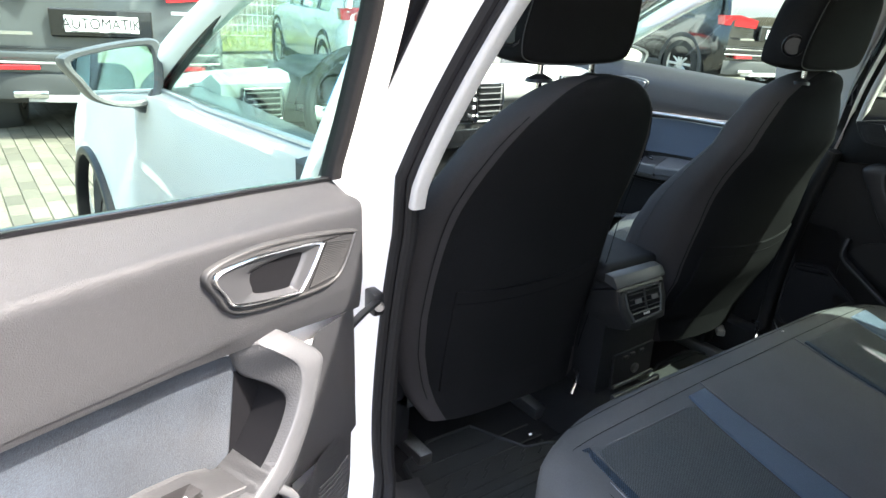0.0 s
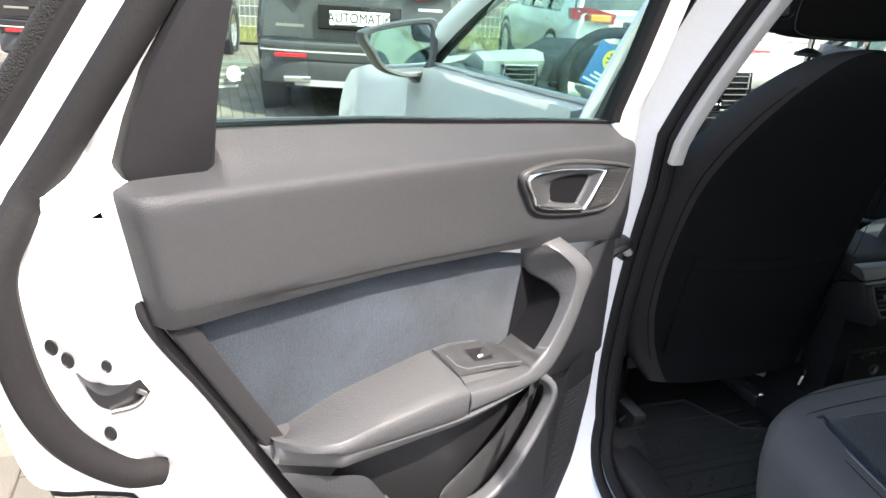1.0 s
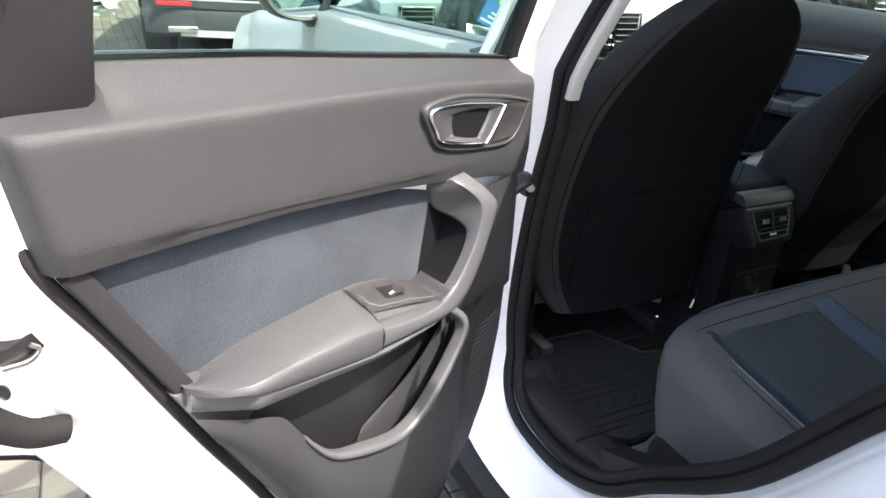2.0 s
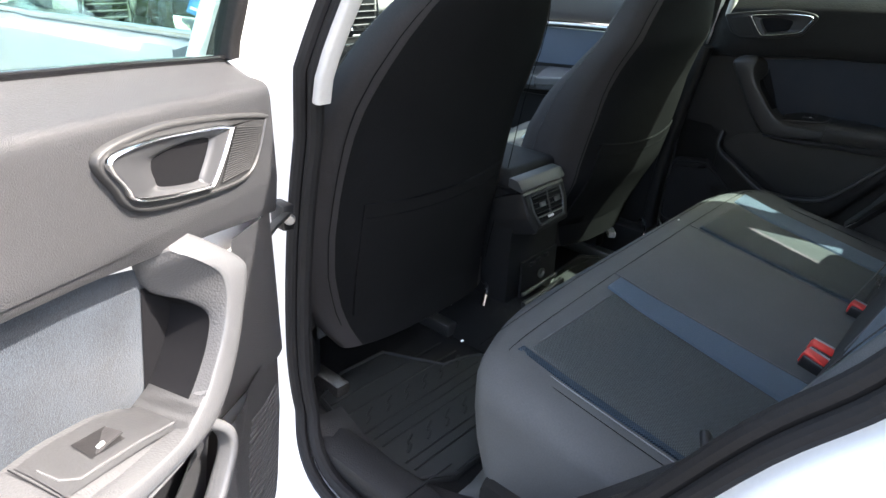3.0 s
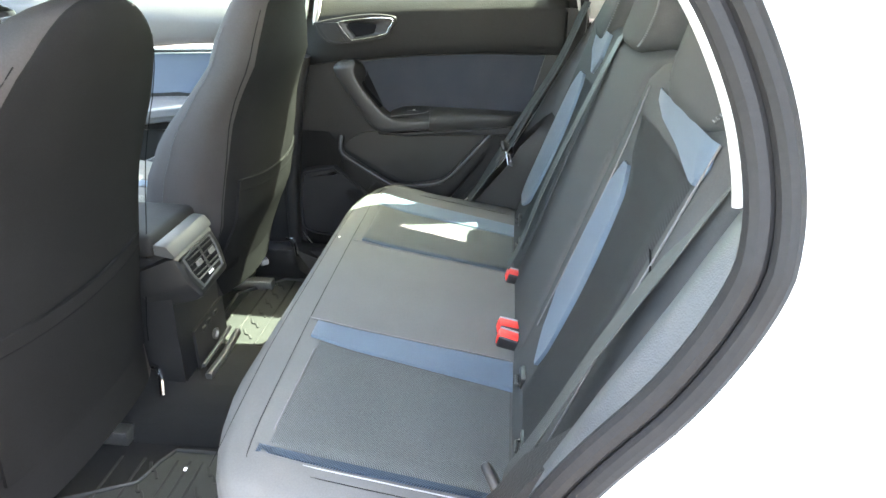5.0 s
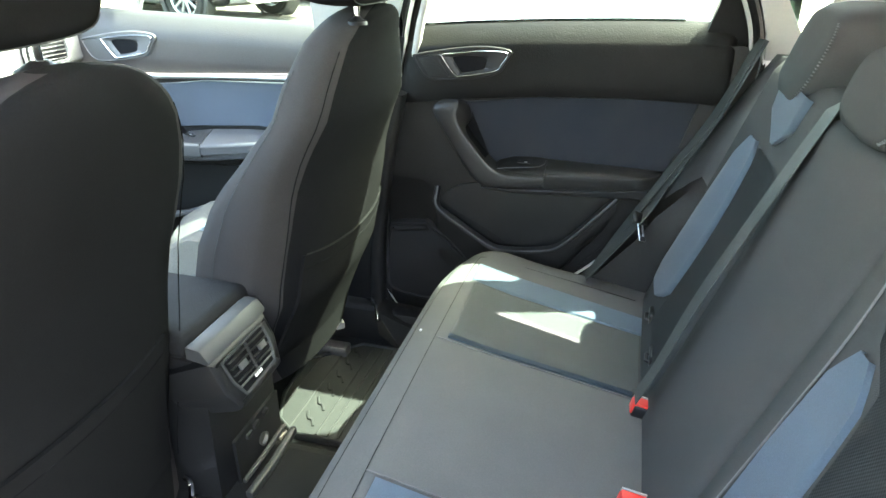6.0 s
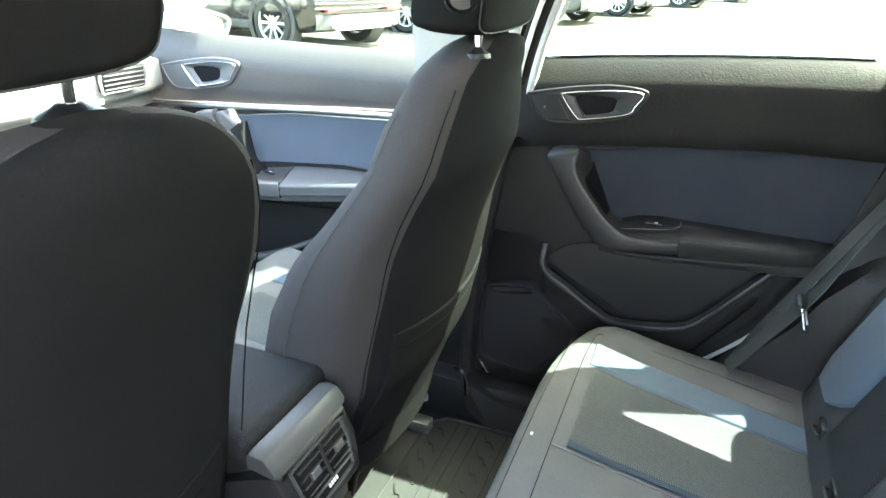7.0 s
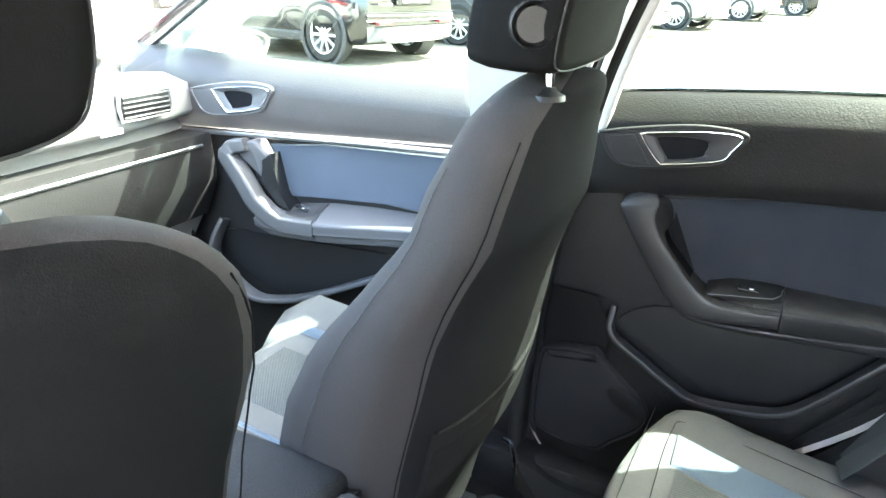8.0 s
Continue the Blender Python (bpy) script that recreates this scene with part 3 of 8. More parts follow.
        part("luggage_wall", bm_box(*sorted((CX + sign * 0.62, CX + sign * 0.66)), -1.9, -0.96, 0.22, 0.92, 0.01), M_CARPET, car)
        if sign > 0:
            build_quarter_light(car)
            continue
        part("upper_rear_pillar", bm_grid(lambda y, t, s=sign: Vector((CX + s * (0.735 - tumble(1.06 + 0.42 * t)), y - 0.10 + 0.30 * t, 1.06 + 0.42 * t)), rng(-0.93, -0.78, 3), rng(0, 1, 6), 0.03), M_WHITE if sign < 0 else M_PILLAR, car)
    return car


car_body = build_body()


def wheel_parts(parent, m, R=0.34, W=0.215):
    prof = [(R * 0.66, -W / 2), (R * 0.9, -W / 2), (R * 0.98, -W / 2 + 0.025), (R, -W / 4), (R, W / 4), (R * 0.98, W / 2 - 0.025), (R * 0.9, W / 2), (R * 0.66, W / 2 - 0.005)]
    wh = part("wheel", bm_lathe(prof, 36, m, False), M_TYRE, parent, "black tyre")
    rim = [bm_lathe([(R * 0.67, W / 2 - 0.012), (R * 0.63, W / 2 - 0.02), (R * 0.62, -W / 4), (R * 0.67, -W / 2)], 36, m, False), bm_lathe([(0.0, W / 2 - 0.03), (0.06, W / 2 - 0.03), (0.07, W / 2 - 0.06), (0.0, W / 2 - 0.06)], 16, m)]
    for k in range(10):
        a = 2 * math.pi * k / 10
        rim.append(bm_box(0.05, R * 0.65, -0.018, 0.018, W / 2 - 0.05, W / 2 - 0.025, 0.006, 1, m @ Matrix.Rotation(a, 4, "Z")))
    part("rim", joined(*rim), M_ALLOY, wh, "silver alloy rim")
    part("brake_disc", bm_lathe([(0.0, 0.01), (R * 0.5, 0.01), (R * 0.5, 0.0), (0.0, 0.0)], 24, m), M_STEEL, wh)


M_TYRE = mat("tyre_rubber", (0.02, 0.02, 0.02), 0.8, var=0.2, bump=0.001, bscale=150)
M_ALLOY = mat("silver_alloy", (0.62, 0.63, 0.64), 0.3, 0.8, var=0.04)
for wx in (-1, 1):
    for wy in (1.66, -0.98):
        wheel_parts(car_body, Matrix.Translation((CX + wx * 0.80, wy, GROUND + 0.34)) @ Matrix(((0, 0, wx, 0), (1, 0, 0, 0), (0, 1, 0, 0), (0, 0, 0, 1))))


def build_mirror(sign, at, parent_label):
    """Door mirror: shell, black cup, glass, foot. at is the middle of the glass."""
    m = Matrix.Translation(at) @ Matrix.Diagonal((sign, 1, 1, 1)) @ pose(0, 0, 0, -6, 0, 4) @ Matrix.Diagonal((0.93, 1.1, 0.97, 1))
    out = cat([(-0.115, 0.045), (-0.03, 0.072), (0.07, 0.088), (0.118, 0.085), (0.125, 0.04), (0.118, -0.03), (0.09, -0.068), (0.02, -0.075), (-0.05, -0.055), (-0.085, -0.01)], 5, True)
    rings = []
    for k, d, s in ((0, 0.0, 1.0), (1, 0.03, 1.03), (2, 0.07, 0.96), (3, 0.11, 0.78), (4, 0.135, 0.45)):
        rings.append([m @ Vector((p[0] * s - 0.0, d, p[1] * s)) for p in out])
    mir = part("door_mirror", bm_loft(rings), M_WHITE, car_body, parent_label)
    cup = [[m @ Vector((p[0] * s, d, p[1] * s)) for p in out] for d, s in ((0.050, 1.02), (0.040, 1.045), (0.010, 1.055), (-0.010, 1.04), (-0.022, 0.99), (-0.020, 0.88), (-0.008, 0.83))]
    part("cup", bm_loft(cup, True, False), M_TRIM_SMOOTH, mir, "grey plastic mirror surround")
    gl = bm_loft([[(p[0] * 0.86, v, p[1] * 0.86) for p in out] for v in (-0.004, -0.009)])
    part("mirror_glass", gl, M_MIRROR, mir, "mirror glass", m=m)
    foot = [m @ Vector(p) for p in ((0.07, 0.03, -0.05), (0.13, 0.04, -0.09), (0.21, 0.06, -0.13))]
    part("foot", bm_sweep(foot, rrect(0.095, 0.07, 0.02), (0, 0, 1)), M_TRIM_SMOOTH, mir, "grey mirror foot")
    return mir


build_mirror(1, (-0.985, 0.985, 1.030), "white mirror shell")
build_mirror(-1, (0.93, 0.985, 1.045), "white mirror shell")

# ---- doors ----
# door space: u from the front edge to the rear, v into the cabin, z up
DOOR_OPEN = Matrix(((-0.908, 0.419, 0, -0.917), (-0.419, -0.908, 0, -0.154), (0, 0, 1, 0), (0, 0, 0, 1)))
DOOR_RIGHT = Matrix(((0, -1, 0, 0.70), (-1, 0, 0, -0.005), (0, 0, 1, 0), (0, 0, 0, 1)))
DOOR_FRONT = Matrix(((0, -1, 0, 0.70), (-1, 0, 0, 0.955), (0, 0, 1, 0), (0, 0, 0, 1)))
UV = Matrix(((1, 0, 0, 0), (0, 0, 1, 0), (0, 1, 0, 0), (0, 0, 0, 1)))  # (u, z, v) -> (u, v, z)
TRIM_U = [0.0, 0.147, 0.32, 0.5, 0.63, 0.69, 0.715]
CREASE = [1.028, 1.042, 1.055, 1.064, 1.068, 1.067, 1.06]
LOWER = [0.892, 0.918, 0.945, 0.961, 0.964, 0.963, 0.97]


def trim_face(u):
    return lerp_at(TRIM_U, CREASE, u), lerp_at(TRIM_U, LOWER, u)


def handle_set(door, M, u0=0.0, z0=0.0, grille=True, rim=None, cup=None, proud=0.010):
    """Door opener: bezel, chrome frame, cup with a dark opening, lever, and the slotted speaker beside it."""
    M = M @ Matrix.Translation((0, proud, 0))
    rim, cup = rim or M_BEZEL, cup or M_CUP

    def S(pts):
        return cat([(u0 + a, z0 + b) for a, b in pts], 6, True)

    def at(loop, v, d=0.0):
        return [(p[0], v, p[1]) for p in (offset_loop(loop, d) if d else loop)]

    def mix(A, B, t):
        return [(p[0] + (q[0] - p[0]) * t, p[1] + (q[1] - p[1]) * t) for p, q in zip(A, B)]
    bez = S([(0.268, 1.035), (0.21, 1.042), (0.139, 1.035), (0.045, 1.017), (0.037, 1.007), (0.070, 0.963), (0.141, 0.963), (0.232, 0.980), (0.258, 1.008)])
    chrome = S([(0.261, 1.031), (0.214, 1.034), (0.166, 1.029), (0.110, 1.021), (0.107, 1.013), (0.137, 0.976), (0.156, 0.973), (0.233, 0.989), (0.249, 1.006)])
    hole = S([(0.213, 1.012), (0.206, 1.018), (0.17, 1.020), (0.136, 1.016), (0.132, 1.009), (0.149, 0.985), (0.158, 0.980), (0.203, 0.990), (0.211, 1.001)])
    base = part("handle_bezel", bm_loft([at(bez, -0.003, 0.0015), at(bez, 0.003, 0.001), at(bez, 0.0042, -0.0005), at(bez, 0.004, -0.0022), at(bez, 0.0022, -0.0032), at(chrome, 0.0022, 0.001)], True, False), rim, door, "handle surround", m=M, sharp=50)
    part("handle_frame", bm_loft([at(chrome, 0.001, 0.0015), at(chrome, 0.007, 0.001), at(chrome, 0.0085, -0.0002), at(chrome, 0.0075, -0.0016), at(chrome, 0.004, -0.0020)], True, False), M_CHROME, base, "chrome frame", m=M, sharp=60)
    part("handle_cup", bm_loft([at(chrome, 0.0055, -0.0025), at(mix(chrome, hole, 0.30), 0.0052), at(mix(chrome, hole, 0.7), 0.003), at(hole, 0.0005), at(hole, -0.003, -0.0008)], True, False), cup, base, "handle cup", m=M, sharp=60)
    part("handle_recess", bm_loft([at(hole, -0.001, 0.0005), at(hole, -0.030, -0.001), at(hole, -0.031, -0.004)], True, True), M_HOLE, base, "handle recess coloured black as shade", m=M)
    lev = [(u0 + a, z0 + c) for a, c in ((0.206, 0.9985), (0.200, 1.0005), (0.152, 0.9945), (0.149, 0.988), (0.158, 0.981), (0.201, 0.990))]
    part("handle_lever", bm_prism(lev, -0.016, -0.003, UV, 0.0025, 2), M_SATIN, base, "satin silver lever", m=M)
    if grille:
        g = [(u0 + a, z0 + c) for a, c in ((0.092, 1.0165), (0.046, 1.0065), (0.074, 0.968), (0.124, 0.968))]
        gp = part("speaker_grille", bm_prism(g, -0.004, 0.0030, UV), M_BLACK, base, m=M)
        for k in range(22):
            t = (k + 0.5) / 22
            a = (g[0][0] + (g[3][0] - g[0][0]) * t, g[0][1] + (g[3][1] - g[0][1]) * t)
            b = (g[1][0] + (g[2][0] - g[1][0]) * t, g[1][1] + (g[2][1] - g[1][1]) * t)
            part("slat", bm_sweep([(a[0], 0.0035, a[1]), (b[0], 0.0035, b[1])], rrect(0.0014, 0.0014, 0.0004, 1), (0, 1, 0)), rim, gp, m=M)


M_CUP = mat("satin_grey_cup", (0.040, 0.041, 0.044), 0.42, 0.15, var=0.04)
# armrest lines: u, height at the panel, at the front edge, and of the lower edge
ARM_FRONT = ([0.22, 0.272, 0.33, 0.418, 0.52, 0.645, 0.76], [0.72, 0.745, 0.765, 0.779, 0.786, 0.790, 0.785],
             [0.745, 0.740, 0.742, 0.750, 0.764, 0.781, 0.785], [0.735, 0.716, 0.717, 0.724, 0.738, 0.756, 0.76])
PULL_FRONT = ([(0.215, 0.896), (0.180, 0.888), (0.166, 0.868), (0.206, 0.820), (0.240, 0.772), (0.275, 0.745), (0.312, 0.730), (0.345, 0.730)],
              [(0.266, 0.874), (0.230, 0.907), (0.190, 0.895), (0.190, 0.870), (0.246, 0.820)],
              [(0.275, 0.88), (0.23, 0.85), (0.25, 0.80), (0.285, 0.765), (0.32, 0.755), (0.295, 0.79)], 0.040)


def round_off(poly, k=0.22):
    """Cuts the corners of a polygon."""
    out = []
    for i, p in enumerate(poly):
        a, b = poly[i - 1], poly[(i + 1) % len(poly)]
        for q, t in ((a, k), (a, k * 0.35), (b, k * 0.35), (b, k)):
            out.append((p[0] + (q[0] - p[0]) * t, p[1] + (q[1] - p[1]) * t))
    return out


def rest_top(arm, u, t):
    """The armrest's top, from the panel (t = 0) to its edge (t = 1)."""
    back, front = lerp_at(arm[0], arm[1], u), lerp_at(arm[0], arm[2], u)
    return Vector((u, -0.012 + 0.066 * t, back + (front - back) * t + 0.002 * math.sin(math.pi * t)))


def pull_and_rest(door, M, arm, pull, pad, band, split, end, rise=0.036, thin=0.72):
    """Pull handle running down into the armrest, with switch panel and pad."""
    rings = []
    for u in rng(0.245, split, 8) + rng(split + 0.01, end - 0.02, 12) + [end - 0.008, end]:
        e = 1.0 if u < end - 0.03 else max(0.3, 1 - ((u - end + 0.03) / 0.036) ** 2)
        lo, fr = lerp_at(arm[0], arm[3], u), lerp_at(arm[0], arm[2], u)
        top = [rest_top(arm, u, t) for t in (0.0, 0.3, 0.6, 0.85, 0.97)]
        ring = [Vector((u, -0.03, top[0].z - 0.002))] + top
        ring += [Vector((u, v * e, z)) for v, z in ((0.0550, fr - 0.0015), (0.0572, fr - 0.005), (0.0576, fr - 0.009), (0.0560, lo + 0.006), (0.057, lo + 0.001), (0.052, lo), (0.02, lo - 0.002), (-0.03, lo - 0.002))]
        rings.append(ring)
    part("armrest", bm_loft(rings), pad, door, "grained armrest below the fabric", m=M, sharp=35)
    gap = [rest_top(arm, split, t) + Vector((0, 0, 0.0004)) for t in rng(0.0, 0.93, 7)]
    fr, lo = lerp_at(arm[0], arm[2], split), lerp_at(arm[0], arm[3], split)
    part("armrest_split", bm_sweep(gap + [Vector((split, 0.0573, fr - 0.005)), Vector((split, 0.0577, fr - 0.009)), Vector((split - 0.002, 0.0562, lo + 0.006))], rrect(0.0016, 0.0012, 0.0004, 1), (1, 0, 0)), M_BLACK, door, m=M)
    # lower skirt below the armrest edge
    us = rng(0.235, end - 0.03, 12)
    part("armrest_skirt", bm_loft([[(u, v, lerp_at(arm[0], arm[3], u) + z) for v, z in ((-0.02, 0.002), (0.050, 0.002), (0.0505, -0.002), (0.046, -0.018), (0.040, -0.021), (-0.02, -0.022))] for u in us]), pad, door, "armrest underside", m=M, sharp=40)
    shear = Matrix(((1, 0, 0, 0), (0, 1, -0.12, 0.108), (0, 0, 1, 0), (0, 0, 0, 1)))
    head, rec = round_off(pull[1]), pull[2]
    def raised(loop, v0, v1):
        return bm_loft([[(p[0], v, p[1]) for p in offset_loop(loop, d)] for d, v in ((0.0, v0), (0.0, v1 - 0.007), (-0.0008, v1 - 0.0035), (-0.003, v1 - 0.0008), (-0.006, v1))])
    mid = lambda u: (lerp_at(arm[0], arm[2], u) + lerp_at(arm[0], arm[3], u)) / 2 - 0.002
    run = pull[0] + [(split - 0.03, mid(split - 0.03)), (split - 0.002, mid(split - 0.002))]
    deep = [0.030, 0.035, 0.039, 0.041, 0.042, 0.041, 0.040, 0.039, 0.0385, 0.0385]
    knots = [Vector((p[0], v, p[1])) for p, v in zip(run, deep[-len(run):])]
    tight = [knots[0]]
    for a, b in zip(knots, knots[1:]):
        tight += [a.lerp(b, 0.3), a.lerp(b, 0.7), b]
    line = cat([tuple(p) for p in tight], 3)
    n = len(line)
    ph = part("pull_handle", bm_sweep(line, rrect(pull[3], 0.040, 0.008, 4), (0, 1, 0), False, [thin + (1 - thin) * min(1.0, i / (0.3 * n)) for i in range(n)]), band, door, "satin grey angular pull handle", m=M, sharp=50)
    hb = raised(head, -0.035 if rise < 0.05 else 0.0, rise)
    hc = head[len(head) * 3 // 5]
    hb.transform(Matrix(((1, 0, 0, 0), (-0.20, 1, 0, 0.20 * (hc[0] if rise < 0.05 else 0.150)), (0, 0, 1, 0), (0, 0, 0, 1))))
    if rise < 0.05:
        part("pull_inlay", hb, pad, ph, "grained inlay in the pull handle", m=M, sharp=50)
    else:
        part("pull_head", hb, band, ph, "angular head of the pull handle", m=M, sharp=50)
    # Solid black block stands in for the shaded hollow.
    part("pull_recess", bm_prism(rec, -0.02, 0.024, UV, 0.001, 1), M_BLACK, door, "recess behind the pull handle coloured black as shade", m=M)
    sp = part("switch_panel", bm_grid(lambda u, t: rest_top(arm, u, t) + Vector((0, 0, 0.0015)), rng(0.250, split - 0.003, 10), rng(0.02, 0.88, 8), 0.006), band, door, "smooth switch panel", m=M)
    um = split - 0.052
    part("switch_well", bm_grid(lambda u, t: rest_top(arm, u, 0.12 + 0.62 * t) + Vector((0, 0, 0.0026)), rng(um - 0.040, um + 0.042, 6), rng(0, 1, 4), 0.002), pad, sp, m=M)
    sw = rest_top(arm, um, 0.45)
    part("window_switch", bm_loft([[(sw.x + a * s, sw.y + b * s, sw.z + h + (0.007 if a < 0 else 0) * (s > 0.9)) for a, b in ((-0.016, -0.010), (0.016, -0.010), (0.016, 0.010), (-0.016, 0.010))] for h, s in ((0.002, 1.0), (0.0045, 0.96), (0.005, 0.7))]), M_BLACK, sp, "black window switch", m=M)
    part("switch_mark", bm_box(sw.x - 0.003, sw.x + 0.003, sw.y - 0.0015, sw.y + 0.0015, sw.z + 0.005, sw.z + 0.0062), M_PAPER, sp, m=M)


def closed_lower(door, M):
    """Lower trim of a closed rear door: deep pocket with an angular lip, speaker panel ahead of it."""
    low = [(-0.006, 0.90), (-0.023, 0.81), (-0.035, 0.766), (-0.041, 0.629), (-0.05, 0.483), (-0.05, 0.28), (0.24, 0.275), (0.34, 0.36), (0.44, 0.47), (0.57, 0.62), (0.62, 0.72), (0.665, 0.80), (0.735, 0.945), (0.50, 0.938), (0.32, 0.930), (0.10, 0.908)]
    part("lower_trim", bm_prism(low, -0.045, -0.014, UV, 0.005, 2), M_DARK, door, "lower door trim darkened for cabin shade", m=M)
    pk = cat([(0.105, 0.655), (0.17, 0.700), (0.30, 0.705), (0.45, 0.71), (0.56, 0.71), (0.49, 0.645), (0.43, 0.575), (0.36, 0.545), (0.29, 0.548), (0.22, 0.585), (0.14, 0.625)], 4, True)
    # Thin black plate in place of the pocket's shaded depth.
    part("pocket", bm_prism([(p[0], p[1]) for p in pk], -0.012, -0.006, UV), M_BLACK, door, "black plate for the shaded inside of the door pocket", m=M)
    lip = cat([(0.098, 0.006, 0.690), (0.102, 0.024, 0.642), (0.165, 0.032, 0.602), (0.225, 0.034, 0.566), (0.262, 0.034, 0.549), (0.330, 0.034, 0.552), (0.405, 0.034, 0.568), (0.450, 0.032, 0.605), (0.500, 0.028, 0.662), (0.548, 0.020, 0.716)], 4)

    def wall(a, t):
        i = int(round(a))
        u, v, z = lip[i]
        ub = lerp_at([0.0, 0.2, 0.4, 0.6], [0.05, 0.18, 0.32, 0.48], u)
        zb = lerp_at([0.0, 0.2, 0.4, 0.6], [0.30, 0.28, 0.36, 0.60], u)
        bulge = (0.0, 0.006, 0.010, 0.006, -0.004, -0.016, -0.026)[int(round(t * 6))]
        return Vector((u + (ub - u) * t * t, v + bulge, z + (zb - z) * t))
    part("pocket_wall", bm_grid(wall, list(range(len(lip))), rng(0, 1, 7), 0.012), M_DARK, door, "moulded pocket wall", m=M, sharp=60)
    part("pocket_lip", bm_sweep(lip, rrect(0.012, 0.026, 0.004, 2), (0, 1, 0)), M_DARKT, door, "angular pocket lip", m=M)

    def front(a, t):
        z = 0.70 - 0.42 * a
        u1 = lerp_at([0.28, 0.50, 0.60, 0.66, 0.70], [0.22, 0.20, 0.165, 0.09, 0.06], z)
        return Vector((-0.046 + (u1 + 0.046) * t, -0.006 + 0.036 * t ** 0.8 * min(1.0, 0.3 + 3 * a), z))
    part("front_moulding", bm_grid(front, rng(0, 1, 12), rng(0, 1, 7), 0.010), M_DARK, door, "moulded trim ahead of the pocket", m=M, sharp=60)
    spk = cat([(-0.030, 0.555), (-0.005, 0.578), (0.068, 0.591), (0.085, 0.588), (0.181, 0.512), (0.180, 0.462), (0.13, 0.41), (0.089, 0.374), (-0.02, 0.38), (-0.038, 0.432)], 4, True)
    part("speaker", bm_loft([[(p[0], v + 0.10 * p[0], p[1]) for p in offset_loop(spk, d)] for d, v in ((0.008, -0.004), (0.006, 0.022), (0.003, 0.026), (-0.001, 0.026), (-0.004, 0.022), (-0.006, 0.0245), (-0.02, 0.0245))]), M_DARKS, door, "perforated black speaker panel", m=M)


# open door, in door space: u from the front edge, z up
OPEN_U = [0.009, 0.147, 0.292, 0.459, 0.556, 0.636, 0.706]
OPEN_CREASE = [1.020, 1.032, 1.042, 1.049, 1.052, 1.055, 1.057]
OPEN_WAIST = [1.046, 1.060, 1.073, 1.089, 1.096, 1.101, 1.103]
OPEN_FOLD = [0.922, 0.932, 0.944, 0.958, 0.963, 0.967, 0.970]
OPEN_EDGE = [0.882, 0.905, 0.926, 0.941, 0.944, 0.946, 0.946]
# pull handle stations: outer line (u, z), groove (u, z), hole edge (u, v, z), height of the crown
PULL_RUN = [((0.172, 0.921), (0.206, 0.918), (0.214, -0.010, 0.912), 0.012), ((0.152, 0.904), (0.196, 0.909), (0.217, -0.012, 0.898), 0.026), ((0.124, 0.876), (0.174, 0.887), (0.208, -0.012, 0.873), 0.036),
            ((0.128, 0.856), (0.170, 0.868), (0.188, 0.010, 0.858), 0.039), ((0.138, 0.834), (0.174, 0.845), (0.179, 0.026, 0.842), 0.040), ((0.147, 0.812), (0.185, 0.822), (0.190, 0.029, 0.817), 0.041),
            ((0.162, 0.784), (0.202, 0.800), (0.207, 0.030, 0.796), 0.042), ((0.184, 0.758), (0.222, 0.781), (0.226, 0.030, 0.778), 0.044), ((0.211, 0.744), (0.246, 0.771), (0.250, 0.030, 0.769), 0.047),
            ((0.240, 0.742), (0.272, 0.768), (0.275, 0.034, 0.770), 0.050), ((0.300, 0.748), (0.322, 0.775), (0.322, 0.040, 0.779), 0.054), ((0.345, 0.753), (0.352, 0.782), (0.351, 0.046, 0.786), 0.056), ((0.376, 0.757), (0.378, 0.788), (0.377, 0.050, 0.792), 0.0575)]
ARM_LINE = ([0.245, 0.295, 0.346, 0.393, 0.436, 0.515, 0.570, 0.600], [0.772, 0.796, 0.808, 0.810, 0.808, 0.804, 0.792, 0.783],
            [0.760, 0.772, 0.784, 0.796, 0.800, 0.804, 0.803, 0.798], [0.742, 0.747, 0.753, 0.758, 0.765, 0.779, 0.790, 0.795])

# the closed door's armrest and pull
PULL_CLOSED = [((0.112, 0.914), (0.140, 0.916), (0.150, -0.010, 0.910), 0.012), ((0.098, 0.908), (0.150, 0.913), (0.168, -0.012, 0.900), 0.026), ((0.087, 0.894), (0.152, 0.903), (0.176, -0.012, 0.878), 0.036),
               ((0.096, 0.874), (0.150, 0.885), (0.170, 0.004, 0.858), 0.039), ((0.111, 0.850), (0.157, 0.862), (0.167, 0.020, 0.852), 0.040), ((0.129, 0.822), (0.172, 0.838), (0.178, 0.029, 0.832), 0.041),
               ((0.149, 0.792), (0.194, 0.812), (0.199, 0.030, 0.808), 0.042), ((0.172, 0.760), (0.216, 0.787), (0.221, 0.030, 0.783), 0.044), ((0.199, 0.729), (0.244, 0.764), (0.248, 0.030, 0.762), 0.047),
               ((0.232, 0.714), (0.272, 0.752), (0.276, 0.034, 0.756), 0.050), ((0.300, 0.720), (0.325, 0.752), (0.325, 0.040, 0.757), 0.052), ((0.340, 0.725), (0.350, 0.754), (0.350, 0.046, 0.760), 0.052), ((0.366, 0.728), (0.370, 0.756), (0.369, 0.050, 0.762), 0.052)]
ARM_CLOSED = ([0.228, 0.287, 0.330, 0.371, 0.450, 0.540, 0.600, 0.640], [0.761, 0.782, 0.785, 0.784, 0.783, 0.781, 0.780, 0.778],
              [0.748, 0.752, 0.758, 0.768, 0.774, 0.778, 0.780, 0.778], [0.714, 0.718, 0.722, 0.727, 0.733, 0.742, 0.748, 0.750])


